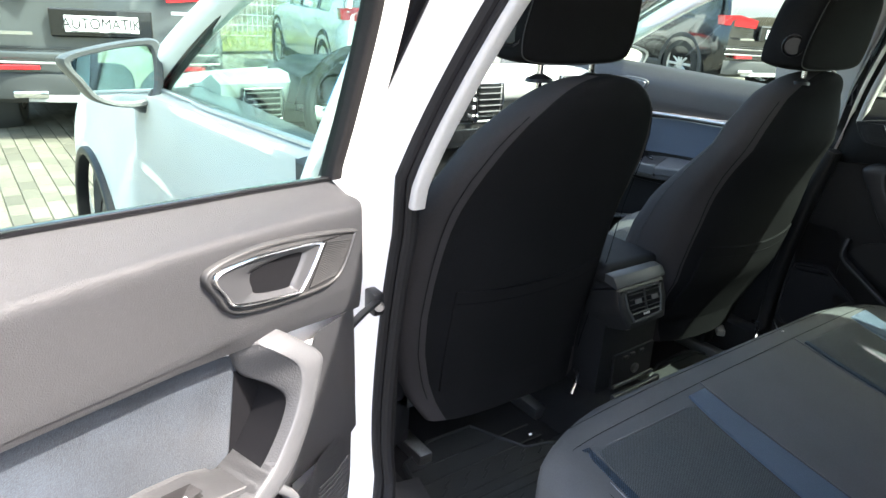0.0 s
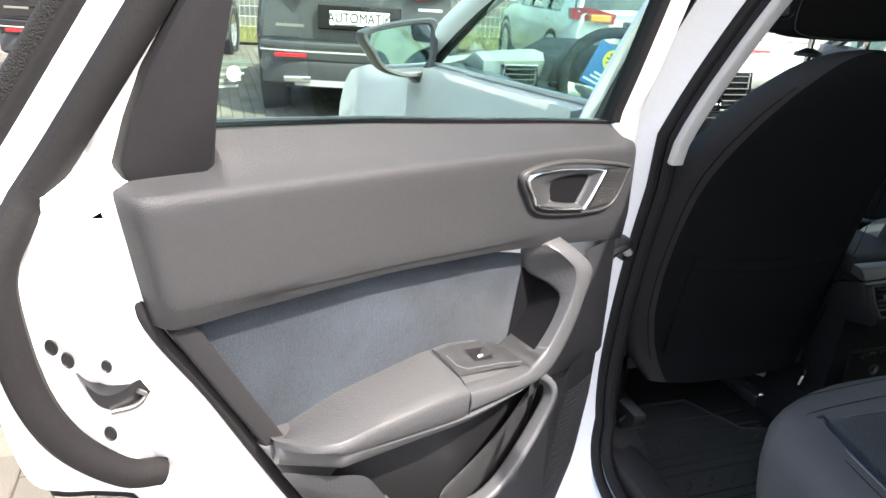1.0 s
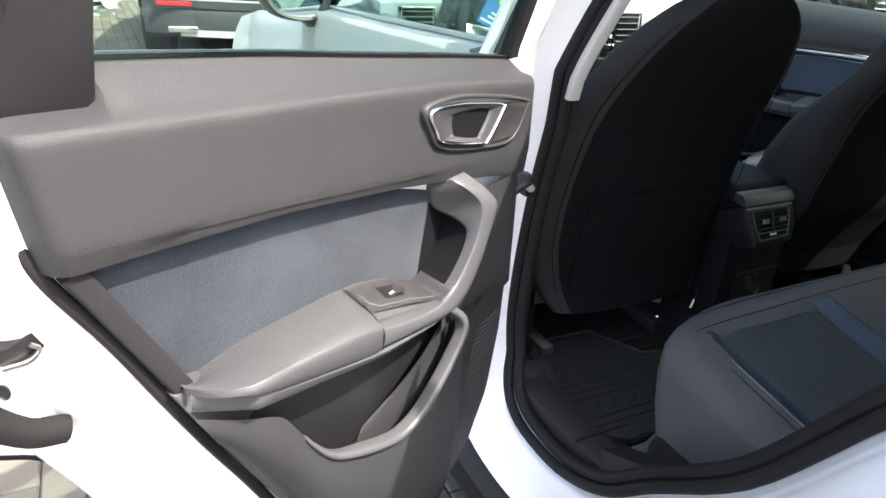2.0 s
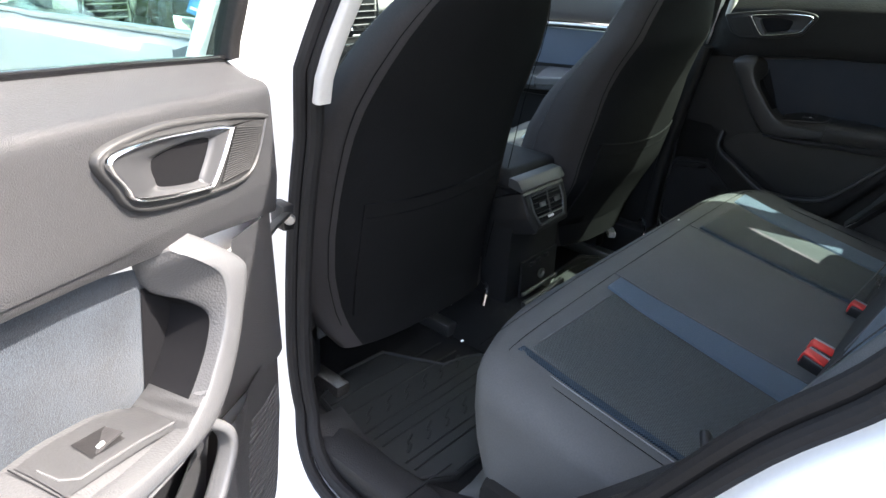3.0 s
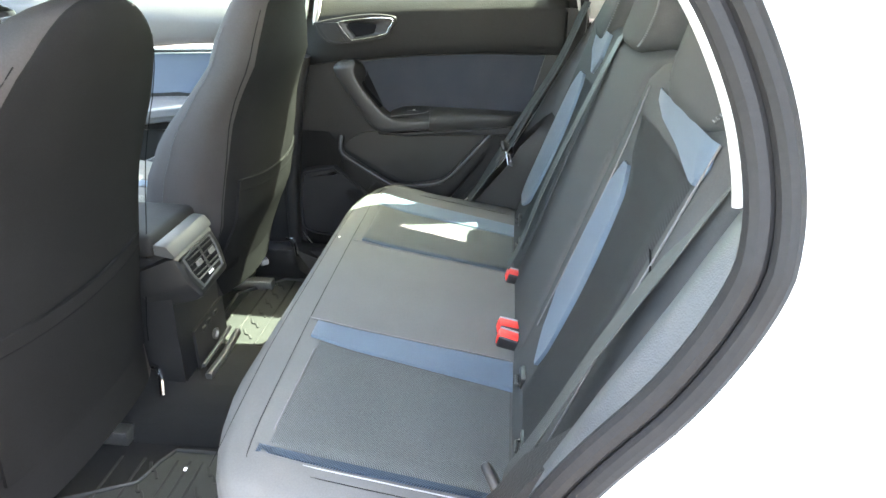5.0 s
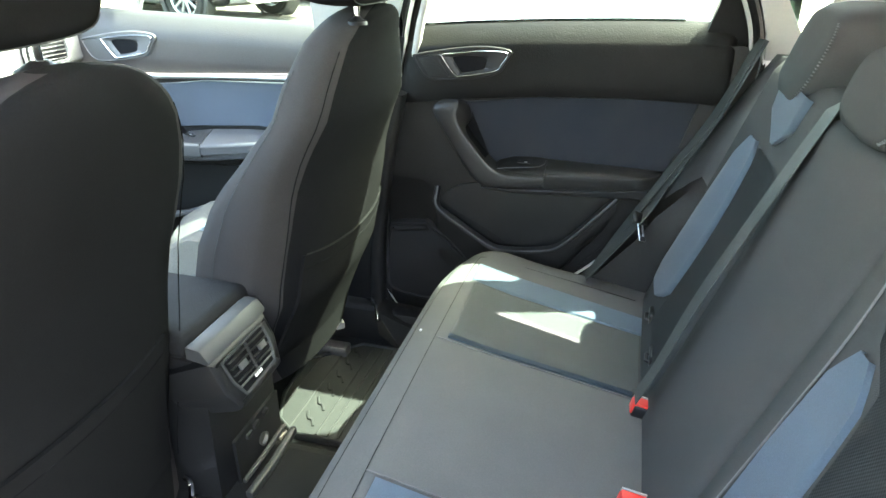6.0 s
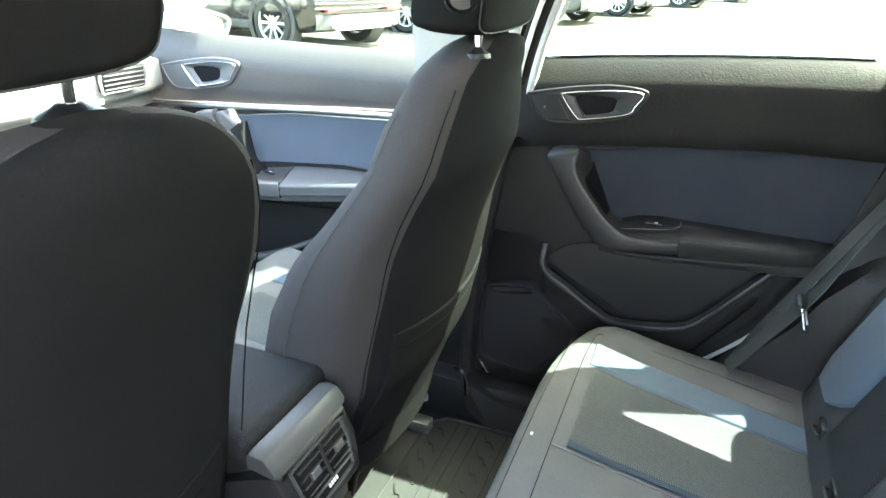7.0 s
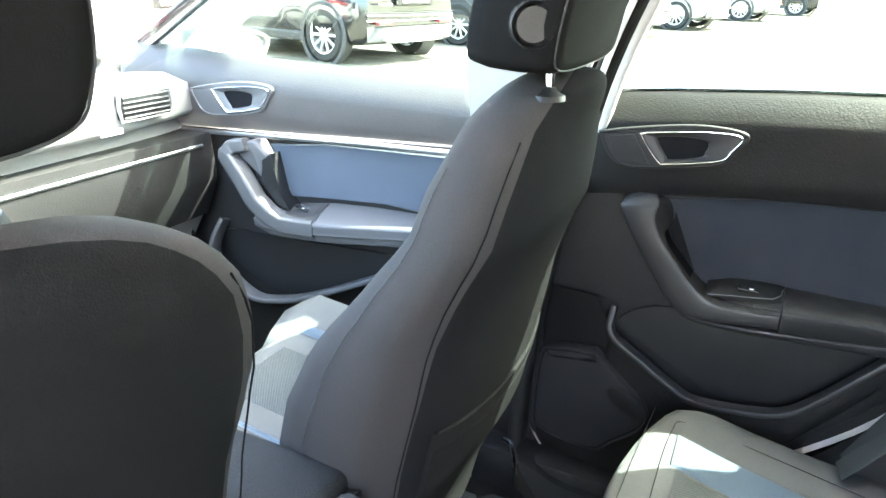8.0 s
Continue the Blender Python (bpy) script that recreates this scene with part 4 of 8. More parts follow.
def open_upper(door, M):
    """Upper trim of the open door: sloping shelf, crease, flat face, fold and undercut edge."""
    at = lambda ys, u: lerp_at(OPEN_U, ys, u)

    def upper(u, t):
        zc, zw, zf, ze = (at(a, u) for a in (OPEN_CREASE, OPEN_WAIST, OPEN_FOLD, OPEN_EDGE))
        back = lerp_at([0.0, 0.012, 0.03, 0.685, 0.696, 0.703, 0.708, 0.712, 0.714], [-0.010, -0.002, 0.0, 0.0, -0.0008, -0.004, -0.010, -0.020, -0.034], u)
        if u > 0.628:  # step under the corner panel
            zw = zc + (0.024 if u > 0.634 else 0.034)
        lean = -0.012 * min(1.0, max(0.0, (u - 0.67) / 0.045)) * max(0.0, (zc - ze - 0.0))
        prof = [(-0.056, zw - 0.006), (-0.054, zw), (-0.050, zw + 0.001), (-0.046, zw - 0.001), (-0.020, zc + (zw - zc) * 0.42), (-0.004, zc + 0.0072), (0.0008, zc + 0.0045), (0.0032, zc + 0.001), (0.0044, zc - 0.004), (0.0048, zc - 0.009)]
        n = 9
        prof += [(0.0048 + 0.003 * k / n, zc - 0.009 + (zf - zc + 0.012) * k / n) for k in range(1, n)]
        prof += [(0.0078, zf + 0.003), (0.0076, zf - 0.001), (0.0068, zf - 0.007), (0.0052, ze + 0.012), (0.004, ze + 0.003), (0.0028, ze + 0.0006), (0.0, ze), (-0.03, ze + 0.002)]
        v, z = prof[int(round(t))]
        shift = -0.016 * max(0.0, (zc - z) / 0.11) * max(0.0, (u - 0.45) / 0.26) ** 2
        return Vector((u + shift, v + back, z))
    us = [0.0, 0.006, 0.012, 0.02, 0.03, 0.06, 0.094, 0.128, 0.162, 0.196, 0.230] + rng(0.264, 0.60, 11) + [0.624, 0.629, 0.635, 0.655, 0.675, 0.685, 0.691, 0.696, 0.700, 0.703, 0.706, 0.708, 0.710, 0.712, 0.7132, 0.714]
    part("upper_trim", cut_window(bm_grid(upper, us, list(range(26)), 0.004), 0.128, 0.230, 0.968, 1.006), M_TRIM, door, "grained grey upper door trim", m=M, sharp=50)


def angular_pull(door, M, run, band, inset, floor=-0.0094):
    """Angular pull handle: satin ridge, grained inlay and hand hole with its shade coloured in."""
    def finer(run, n=4):
        flat = [(o[0], o[1], g[0], g[1], h[0], h[1], h[2], v) for o, g, h, v in run]
        return cat(flat, n)
    st = finer(run)
    ridge, inlay, wall = [], [], []
    for ou, oz, gu, gz, hu, hv, hz, v in st:
        du, dz = gu - ou, gz - oz
        q = lambda t: (ou + du * t, oz + dz * t)
        ring = []
        for t, d in ((0.0, -0.03 - v), (0.0, -0.012), (0.02, -0.008), (0.07, -0.0045), (0.15, -0.002), (0.35, 0.0004), (0.6, 0.0012), (0.85, 0.0008), (0.97, -0.0002), (1.0, -0.0016), (1.0, -0.03 - v)):
            a, b = q(t)
            ring.append((a, v + d, b))
        ridge.append(ring)
        gv = v - 0.001
        k = lambda t: (gu + (hu - gu) * t, gv + (hv - gv) * t, gz + (hz - gz) * t)
        a, b = k(0.02), k(1.0)
        inlay.append([(gu, gv - 0.003, gz), (a[0], gv - 0.0008, a[2]), k(0.12), k(0.5), k(0.9), (b[0], b[1] - 0.0006, b[2]), (b[0] + 0.0006, b[1] - 0.004, b[2]), (b[0], -0.03, b[2]), (gu, -0.03, gz)])
        wall.append((hu, hv, hz))
    ph = part("pull_handle", bm_loft(ridge), band, door, "angular pull handle with a rounded ridge", m=M, sharp=55)
    part("pull_inlay", bm_loft(inlay), inset, ph, "grained inlay in the pull handle", m=M, sharp=50)
    w = wall[7:29]
    foot = lambda c: w[0][0] + (w[-1][0] - w[0][0]) * min(1.0, max(0.0, (w[0][2] - c) / (w[0][2] - w[-1][2])))
    part("pull_recess", bm_loft([[(a + 0.0012, b - 0.003, c), (a + 0.0016, floor - 0.0001, c - 0.001), (max(a + 0.004, foot(c) + 0.003), floor, c)] for a, b, c in w], False, False), M_HOLE, door, "recess behind the pull handle coloured black as shade", m=M)


def long_armrest(door, M, arm, split, end, pad, band, tail):
    """Armrest with its switch panel, parting lines and underside."""
    rings = []
    for u in rng(0.262, split - 0.001, 10) + rng(split + 0.001, end - 0.03, 14) + [end - 0.02, end - 0.012, end - 0.005, end]:
        e = 1.0 if u < end - 0.05 else max(0.12, 1 - ((u - end + 0.05) / 0.053) ** 2)
        back, fr, lo = (lerp_at(arm[0], arm[i], u) for i in (1, 2, 3))
        out = 0.050 + 0.008 * min(1.0, max(0.0, (u - 0.26) / 0.12))
        inset = 0.0 if u > split else 0.010
        top = [(u, -0.012 + (out - inset + 0.006) * t * e, back + (fr - back) * t + 0.0025 * math.sin(math.pi * t)) for t in (0.0, 0.25, 0.5, 0.72, 0.86)]
        rings.append([(u, -0.03, back - 0.002)] + top + [(u, (out - inset) * e - 0.004, fr - 0.0008), (u, (out - inset) * e - 0.0012, fr - 0.004), (u, (out - inset) * e, fr - 0.008), (u, (out - inset) * e - 0.001, lo + 0.003), (u, (out - inset) * e - 0.003, lo + 0.0006), (u, 0.0, lo), (u, -0.03, lo)])
    ar = part("armrest", bm_loft(rings), pad, door, "grained armrest below the fabric", m=M, sharp=38)
    g = [Vector((split, -0.012 + 0.062 * t, lerp_at(arm[0], arm[1], split) + (lerp_at(arm[0], arm[2], split) - lerp_at(arm[0], arm[1], split)) * t + 0.0032)) for t in rng(0, 0.86, 6)]
    part("armrest_split", bm_sweep(g + [Vector((split + 0.001, 0.0565, lerp_at(arm[0], arm[2], split) - 0.004)), Vector((split + 0.001, 0.0584, lerp_at(arm[0], arm[2], split) - 0.010)), Vector((split + 0.001, 0.0576, lerp_at(arm[0], arm[3], split) + 0.003))], rrect(0.0016, 0.0012, 0.0004, 1), (1, 0, 0)), M_BLACK, ar, m=M)
    # underside, set back below a dark parting line
    us = rng(0.215, end - 0.002, 16)
    lo = lambda u: lerp_at(arm[0], arm[3], u)
    dp = lambda u: lerp_at([0.215, 0.30, 0.45, 0.53, 0.60], [0.010, 0.014, 0.018, 0.022, 0.028], u)
    fv = lambda u: lerp_at([0.215, 0.26, 0.36, 0.55, 0.60], [0.034, 0.044, 0.054, 0.052, 0.012 if tail else 0.046], u)
    part("armrest_skirt", bm_loft([[(u, -0.02, lo(u) - 0.002), (u, fv(u) - 0.002, lo(u) - 0.002), (u, fv(u), lo(u) - 0.005), (u, fv(u) - 0.003, lo(u) - dp(u) + 0.004), (u, fv(u) - 0.008, lo(u) - dp(u)), (u, -0.02, lo(u) - dp(u) - 0.002)] for u in us]), band, door, "armrest underside", m=M, sharp=40)
    # tail that carries the underside on to the edge strip
    end_piece = [(0.612, 0.790), (0.586, 0.7875), (0.592, 0.7665), (0.56, 0.757), (0.50, 0.742), (0.508, 0.728), (0.553, 0.698), (0.566, 0.700)]
    if tail:
        part("armrest_tail", bm_prism(end_piece, -0.03, 0.0, UV, 0.004, 2), band, door, "smooth tail behind the armrest", m=M)
    # switch panel
    back = lambda u: lerp_at(arm[0], arm[1], u)
    fr = lambda u: lerp_at(arm[0], arm[2], u)
    top = lambda u, t: Vector((u, -0.0115 + 0.056 * t, back(u) + (fr(u) - back(u)) * t + 0.0025 * math.sin(math.pi * min(1.0, t)) + 0.0012))
    sp = part("switch_panel", bm_grid(top, rng(0.250, split - 0.004, 12), rng(0.0, 0.80, 8), 0.005), band, door, "smooth switch panel", m=M)
    line = [top(u, 0.70) + Vector((0, 0, 0.0005)) for u in rng(0.250, 0.355, 9)] + [top(0.366, 0.55) + Vector((0, 0, 0.0005)), top(0.368, 0.25) + Vector((0, 0, 0.0005))]
    part("panel_edge", bm_sweep(line, circle(0.0011, 6), (0, 0, 1)), M_MIDS, sp, "raised edge of the switch panel", m=M)
    part("switch_well", bm_grid(lambda u, t: top(u, 0.22 + 0.34 * t) + Vector((0, 0, 0.0010)), rng(0.300, 0.335, 4), rng(0, 1, 4), 0.002), M_DARKT, sp, m=M)
    c = top(0.316, 0.38) - Vector((0, 0, 0.0022))
    # Switch toned darker than its panel to offset the sun falling on it.
    part("window_switch", bm_loft([[(c.x + a * k, c.y + b * k, c.z + h) for a, b in ((-0.016, -0.008), (0.012, -0.008), (0.016, 0.009), (-0.016, 0.009))] for h, k in ((0.001, 1.0), (0.0026, 0.97), (0.0031, 0.8))]), M_DARKT, sp, "grey window switch", m=M)
    part("switch_mark", bm_box(c.x + 0.001, c.x + 0.008, c.y + 0.004, c.y + 0.0065, c.z + 0.003, c.z + 0.0046), M_PAPER, sp, m=M)


def open_lower(door, M):
    """Lower trim of the open door: backing, panel ahead of the pull, bottle pocket with its wall and lip."""
    low = [(0.012, 0.885), (0.004, 0.75), (-0.008, 0.60), (0.004, 0.467), (0.043, 0.377), (0.12, 0.30), (0.22, 0.275), (0.34, 0.36), (0.44, 0.47), (0.51, 0.60), (0.563, 0.702), (0.60, 0.775), (0.684, 0.948), (0.63, 0.950), (0.50, 0.945), (0.32, 0.930), (0.147, 0.908)]
    part("lower_trim", bm_prism(low, -0.048, -0.024, UV, 0.006, 2), M_TRIM, door, "lower door trim", m=M)
    outer = sorted([(p[0][1], p[0][0]) for p in PULL_RUN[2:9]])
    zs, us = [p[0] for p in outer], [p[1] for p in outer]

    def ahead(z, t):
        u0 = lerp_at([0.69, 0.75, 0.885], [0.0, 0.004, 0.014], z)
        u1 = lerp_at(zs, us, z) + 0.004
        return Vector((u0 + (u1 - u0) * t, lerp_at([0, 0.03, 0.1, 0.78, 0.86, 1.0], [-0.018, -0.004, 0.0, 0.004, 0.008, 0.018], t), z))
    part("pull_surround", bm_grid(ahead, rng(0.690, 0.886, 14), [0, 0.03, 0.06, 0.1, 0.3, 0.55, 0.78, 0.86, 0.93, 1.0], 0.006), M_TRIM, door, "moulded panel ahead of the pull handle", m=M, sharp=60)
    # Flat black plate paints the shade inside the pocket.
    part("pocket", bm_prism([(0.12, 0.745), (0.60, 0.77), (0.55, 0.66), (0.45, 0.50), (0.16, 0.50)], -0.018, -0.013, UV), M_BLACK, door, "black plate for the shaded inside of the door pocket", m=M)
    # bottle recess moulded into the back of the pocket
    def bottle(a, t):
        u = 0.150 + 0.190 * a + 0.045 * t
        z = lerp_at([0.0, 0.25, 0.6, 1.0], [0.716, 0.706, 0.650, 0.585], a) - 0.02 * t - 0.17 * t * t
        return Vector((u, -0.010 + 0.022 * math.sin(math.pi * min(1.0, 0.15 + 0.85 * a)) * (1 - 0.6 * t), z))
    part("bottle_recess", bm_grid(bottle, rng(0, 1, 12), rng(0, 1, 8), 0.004), M_TRIM_SMOOTH, door, "smooth bottle recess in the pocket", m=M, sharp=60)
    top = cat([(0.600, 0.012, 0.762), (0.553, 0.026, 0.742), (0.512, 0.032, 0.724), (0.490, 0.033, 0.694), (0.468, 0.034, 0.658), (0.436, 0.035, 0.622), (0.386, 0.036, 0.599), (0.325, 0.037, 0.582), (0.280, 0.037, 0.592), (0.240, 0.036, 0.622), (0.207, 0.034, 0.652), (0.181, 0.032, 0.684), (0.180, 0.026, 0.706), (0.196, 0.012, 0.724)], 4)

    def wall(a, t):
        u, v, z = top[int(round(a))]
        ub = lerp_at([0.18, 0.24, 0.32, 0.386, 0.468, 0.512, 0.60], [0.17, 0.22, 0.30, 0.37, 0.455, 0.50, 0.566], u)
        zb = lerp_at([0.18, 0.24, 0.32, 0.386, 0.468, 0.512, 0.60], [0.30, 0.29, 0.335, 0.40, 0.50, 0.58, 0.70], u)
        bulge = (0.0, 0.004, 0.005, 0.003, -0.003, -0.014, -0.034)[int(round(t * 6))]
        return Vector((u + (ub - u) * t, v + bulge, z + (zb - z) * t))
    part("pocket_wall", bm_grid(wall, list(range(0, 48)), rng(0, 1, 7), 0.010), M_TRIM, door, "moulded pocket wall", m=M, sharp=60)
    part("pocket_lip", bm_sweep(top[14:], [(a, b - 0.002) for a, b in rrect(0.012, 0.022, 0.005)], (0, 1, 0), False, [0.35 + 0.65 * min(1.0, i / 10) for i in range(len(top) - 14)]), M_TRIM_SMOOTH, door, "rounded pocket lip", m=M)

    def front(a, t):
        z = 0.705 - 0.41 * a
        u0 = lerp_at([0.29, 0.377, 0.467, 0.60, 0.71], [0.13, 0.043, 0.005, -0.008, 0.0], z)
        u1 = lerp_at([0.29, 0.50, 0.60, 0.65, 0.684, 0.71], [0.26, 0.235, 0.232, 0.205, 0.180, 0.178], z)
        return Vector((u0 + (u1 - u0) * t, lerp_at([0, 0.06, 0.3, 0.62, 0.8, 1], [-0.022, -0.010, 0.0, 0.012, 0.026, 0.031], t) - 0.012 * a, z))
    part("front_moulding", bm_grid(front, rng(0, 1, 16), [0, 0.03, 0.06, 0.15, 0.3, 0.46, 0.62, 0.71, 0.8, 0.9, 1.0], 0.010), M_TRIM, door, "moulded trim ahead of the pocket", m=M, sharp=60)
    tex = []
    for k in range(34):
        a = 0.16 + 0.022 * k
        tex.append(bm_sweep([front(a, 0.10) + Vector((0, 0.0008, 0)), front(a, 0.3) + Vector((0, 0.0010, 0)), front(a - 0.02, 0.50) + Vector((0, 0.0008, 0))], rrect(0.003, 0.0014, 0.0004, 1), (0, 1, 0)))
    part("ribbed_field", joined(*tex), M_TRIM, door, "finely ribbed field", m=M)


def build_rear_door(M, label, open_door):
    base = M @ Vector((0.35, -0.08, 0.2))
    door = thing("hinged_door", label, "door", base, "doors of the white car")

    def upper(u, t):
        zc, zl = trim_face(u)
        zl -= lerp_at([0.0, 0.06, 0.36, 0.61], [0.0, 0.0, 0.014, 0.020], u)
        drop = lerp_at([0.0, 0.03, 0.69, 0.698, 0.704, 0.709, 0.713, 0.715, 0.716], [-0.012, 0.0, 0.0, -0.0005, -0.002, -0.005, -0.011, -0.020, -0.034], u)
        prof = [(-0.054, zc + 0.044), (-0.051, zc + 0.0455), (-0.047, zc + 0.044), (-0.028, zc + 0.034), (-0.006, zc + 0.0115), (-0.001, zc + 0.0052), (0.0025, zc + 0.0012), (0.0045, zc - 0.004), (0.0052, zc - 0.010),
                (0.0056, zc - 0.020), (0.0066, zc - 0.062), (0.0070, (zc * 2 + zl * 3) / 5), (0.0074, zl + 0.030), (0.0068, zl + 0.024), (0.0045, zl + 0.006), (0.003, zl + 0.002), (-0.004, zl), (-0.03, zl + 0.003)]
        v, z = prof[int(round(t))]
        return Vector((u, v + drop, z))
    us = [0.0, 0.01, 0.03, 0.06, 0.094, 0.128, 0.162, 0.196, 0.230] + rng(0.264, 0.64, 12) + [0.67, 0.690, 0.698, 0.704, 0.709, 0.713, 0.715, 0.716]
    if open_door:
        open_upper(door, M)
        fab = [(0.15, 0.88), (0.32, 0.927), (0.50, 0.942), (0.672, 0.945), (0.584, 0.780), (0.515, 0.79), (0.40, 0.79), (0.30, 0.775), (0.24, 0.755), (0.17, 0.78)]
        part("fabric_panel", bm_prism(fab, -0.036, -0.0205, UV, 0.002, 2), M_PAD, door, "blue-grey fabric door panel", m=M)
        edge = cat([(0.678, -0.011, 0.945), (0.634, -0.010, 0.860), (0.594, -0.009, 0.784), (0.556, -0.010, 0.705), (0.515, -0.012, 0.63)], 5)
        part("rear_edge_trim", bm_sweep(edge, rrect(0.021, 0.014, 0.003), (0, 1, 0)), M_DARKS, door, "dark grained edge strip", m=M)
        rub = cat([(0.712, -0.036, 1.06), (0.7105, -0.034, 1.02), (0.7065, -0.030, 0.978), (0.692, -0.023, 0.935), (0.652, -0.018, 0.862), (0.611, -0.018, 0.778), (0.572, -0.018, 0.70), (0.526, -0.020, 0.615), (0.47, -0.022, 0.51), (0.40, -0.024, 0.41)], 5)
        part("edge_rubber", bm_sweep(rub, rrect(0.013, 0.012, 0.004), (0, 1, 0)), M_RUBBER, door, "black rubber lip along the trim", m=M)
        open_lower(door, M)
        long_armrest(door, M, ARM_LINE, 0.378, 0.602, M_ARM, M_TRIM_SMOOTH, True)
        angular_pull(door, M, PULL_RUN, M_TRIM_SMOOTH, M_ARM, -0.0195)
    else:
        # Same trim as the open door, toned down to stand for shade.
        part("upper_trim", cut_window(bm_grid(upper, us, list(range(18)), 0.004), 0.128, 0.230, 0.985, 1.02), M_DARK, door, "grained upper door trim darkened for cabin shade", m=M @ Matrix.Diagonal((1.05, 1, 1, 1)), sharp=50)
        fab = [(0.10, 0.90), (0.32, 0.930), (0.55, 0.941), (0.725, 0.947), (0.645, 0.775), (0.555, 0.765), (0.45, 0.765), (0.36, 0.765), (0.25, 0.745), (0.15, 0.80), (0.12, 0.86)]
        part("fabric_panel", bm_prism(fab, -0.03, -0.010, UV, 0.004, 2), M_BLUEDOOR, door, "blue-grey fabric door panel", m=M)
        edge = cat([(0.738, -0.010, 0.955), (0.695, -0.009, 0.862), (0.655, -0.008, 0.775), (0.618, -0.010, 0.70), (0.578, -0.012, 0.62)], 5)
        part("rear_edge_trim", bm_sweep(edge, rrect(0.028, 0.014, 0.003), (0, 1, 0)), M_DARKS, door, "dark grained edge strip", m=M)
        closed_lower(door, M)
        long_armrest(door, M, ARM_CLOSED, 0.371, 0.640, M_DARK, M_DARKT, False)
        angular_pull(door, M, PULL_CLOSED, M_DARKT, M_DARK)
    handle_set(door, M, 0.0, -0.014, proud=0.0085) if open_door else handle_set(door, M, rim=M_DARK, cup=M_DARKT)
    MF = M if open_door else M @ Matrix.Diagonal((1.075, 1, 1, 1))
    # painted door leaf
    def tv(z):
        return 0.28 * max(0.0, z - 1.06)
    loop = cat([(0.0, 1.015), (-0.010, 0.90), (0.0, 0.75), (0.018, 0.65), (0.045, 0.55), (0.09, 0.42), (0.15, 0.30), (0.25, 0.25), (0.36, 0.335), (0.47, 0.455), (0.545, 0.58), (0.60, 0.70), (0.65, 0.80), (0.710, 0.925), (0.726, 1.0), (0.722, 1.045), (0.70, 1.055), (0.45, 1.045), (0.2, 1.03)], 4, True)
    rings = []
    for d, v in ((0.0, -0.0225), (0.020, -0.028), (0.034, -0.044), (0.046, -0.066), (0.060, -0.074), (0.072, -0.078), (0.084, -0.084), (0.088, -0.100), (0.082, -0.112)):
        k = np.array([0.12 if p[0] < 0.10 and p[1] > 0.36 else (min(1.0, max(0.0, (p[0] - 0.64) / 0.08)) if p[1] > 1.02 else 1.0) for p in loop])
        rings.append([(p[0], v, p[1]) for p in offset_loop(loop, d * k)])
    part("door_leaf", bm_loft(rings, True, True), M_JAMB if open_door else M_WHITE, door, "white painted door leaf", m=M, sharp=22)
    if not open_door:
        part("leaf_lining", bm_prism([(p[0], min(p[1], 1.05)) for p in offset_loop(loop, 0.086)], -0.0185, -0.0155, UV), M_DARK, door, "dark lining of the door's edge", m=M)
    lseal = [(0.690, 0.768), (0.725, 0.785), (0.765, 0.836), (0.786, 0.895), (0.794, 0.965), (0.792, 1.005), (0.777, 1.037), (0.745, 1.087), (0.712, 1.142), (0.676, 1.203), (0.632, 1.28), (0.575, 1.37), (0.50, 1.43)]
    if open_door:
        sl = [(u, -0.055 + tv(z) * 1.15, z) for u, z in cat(lseal, 6)]
        part("door_seal", bm_sweep(sl, circle(0.0145, 10, 1.0, 0.8), (0, 1, 0)), M_RUBBER, door, "black rubber seal on the door edge", m=M)
        rim = [(u + 0.020, -0.080 + tv(z) * 1.15, z) for u, z in cat(lseal[6:], 6)]
        part("frame_flange", bm_sweep(rim, rrect(0.022, 0.012, 0.004), (0, 1, 0)), M_JAMB, door, "white painted outer window flange", m=M)
        sl2 = [(u + 0.034, -0.088 + tv(z) * 1.15, z) for u, z in cat(lseal[7:], 6)]
        part("outer_weatherstrip", bm_sweep(sl2, rrect(0.022, 0.014, 0.005), (0, 1, 0)), M_RUBBER, door, "black weatherstrip with clip end", m=M)
        sl3 = [(u + 0.049, -0.092 + tv(z) * 1.15, z) for u, z in cat(lseal[7:], 6)]
        part("flocked_strip", bm_sweep(sl3, rrect(0.016, 0.012, 0.004), (0, 1, 0)), M_CARPET, door, "fuzzy flocked glass strip", m=M)
        mouth = cat([(0.752, 0.906), (0.742, 0.893), (0.728, 0.889), (0.708, 0.896), (0.700, 0.886), (0.708, 0.874), (0.728, 0.872), (0.745, 0.884)], 4, True)
        latch = part("door_latch", bm_prism([(p[0], p[1]) for p in mouth], -0.05, -0.0255, UV), M_BLACK, door, "latch mouth in the door edge", m=M)
        hook = cat([(0.736, -0.024, 0.874), (0.718, -0.021, 0.874), (0.708, -0.021, 0.881), (0.714, -0.022, 0.888)], 4)
        part("latch_hook", bm_sweep(hook, rrect(0.004, 0.004, 0.001), (0, 1, 0)), M_STEEL, latch, "steel latch hook", m=M)
        for u, v, z, r in ((0.734, -0.0262, 0.917, 0.008), (0.766, -0.052, 0.934, 0.010), (0.757, -0.047, 0.921, 0.010), (0.735, -0.040, 0.842, 0.010)):
            part("plug", bm_lathe([(0.0, 0.0), (r, 0.0), (r * 0.85, 0.001), (r * 0.6, -0.001), (0.0, -0.001)], 16, Matrix.Translation((u, v, z)) @ pose(0, 0, 0, -90, 0, -40) @ Matrix.Diagonal((0.55, 0.8, 0.8, 1))), M_BLACK, door, "dark rubber plug", m=M)
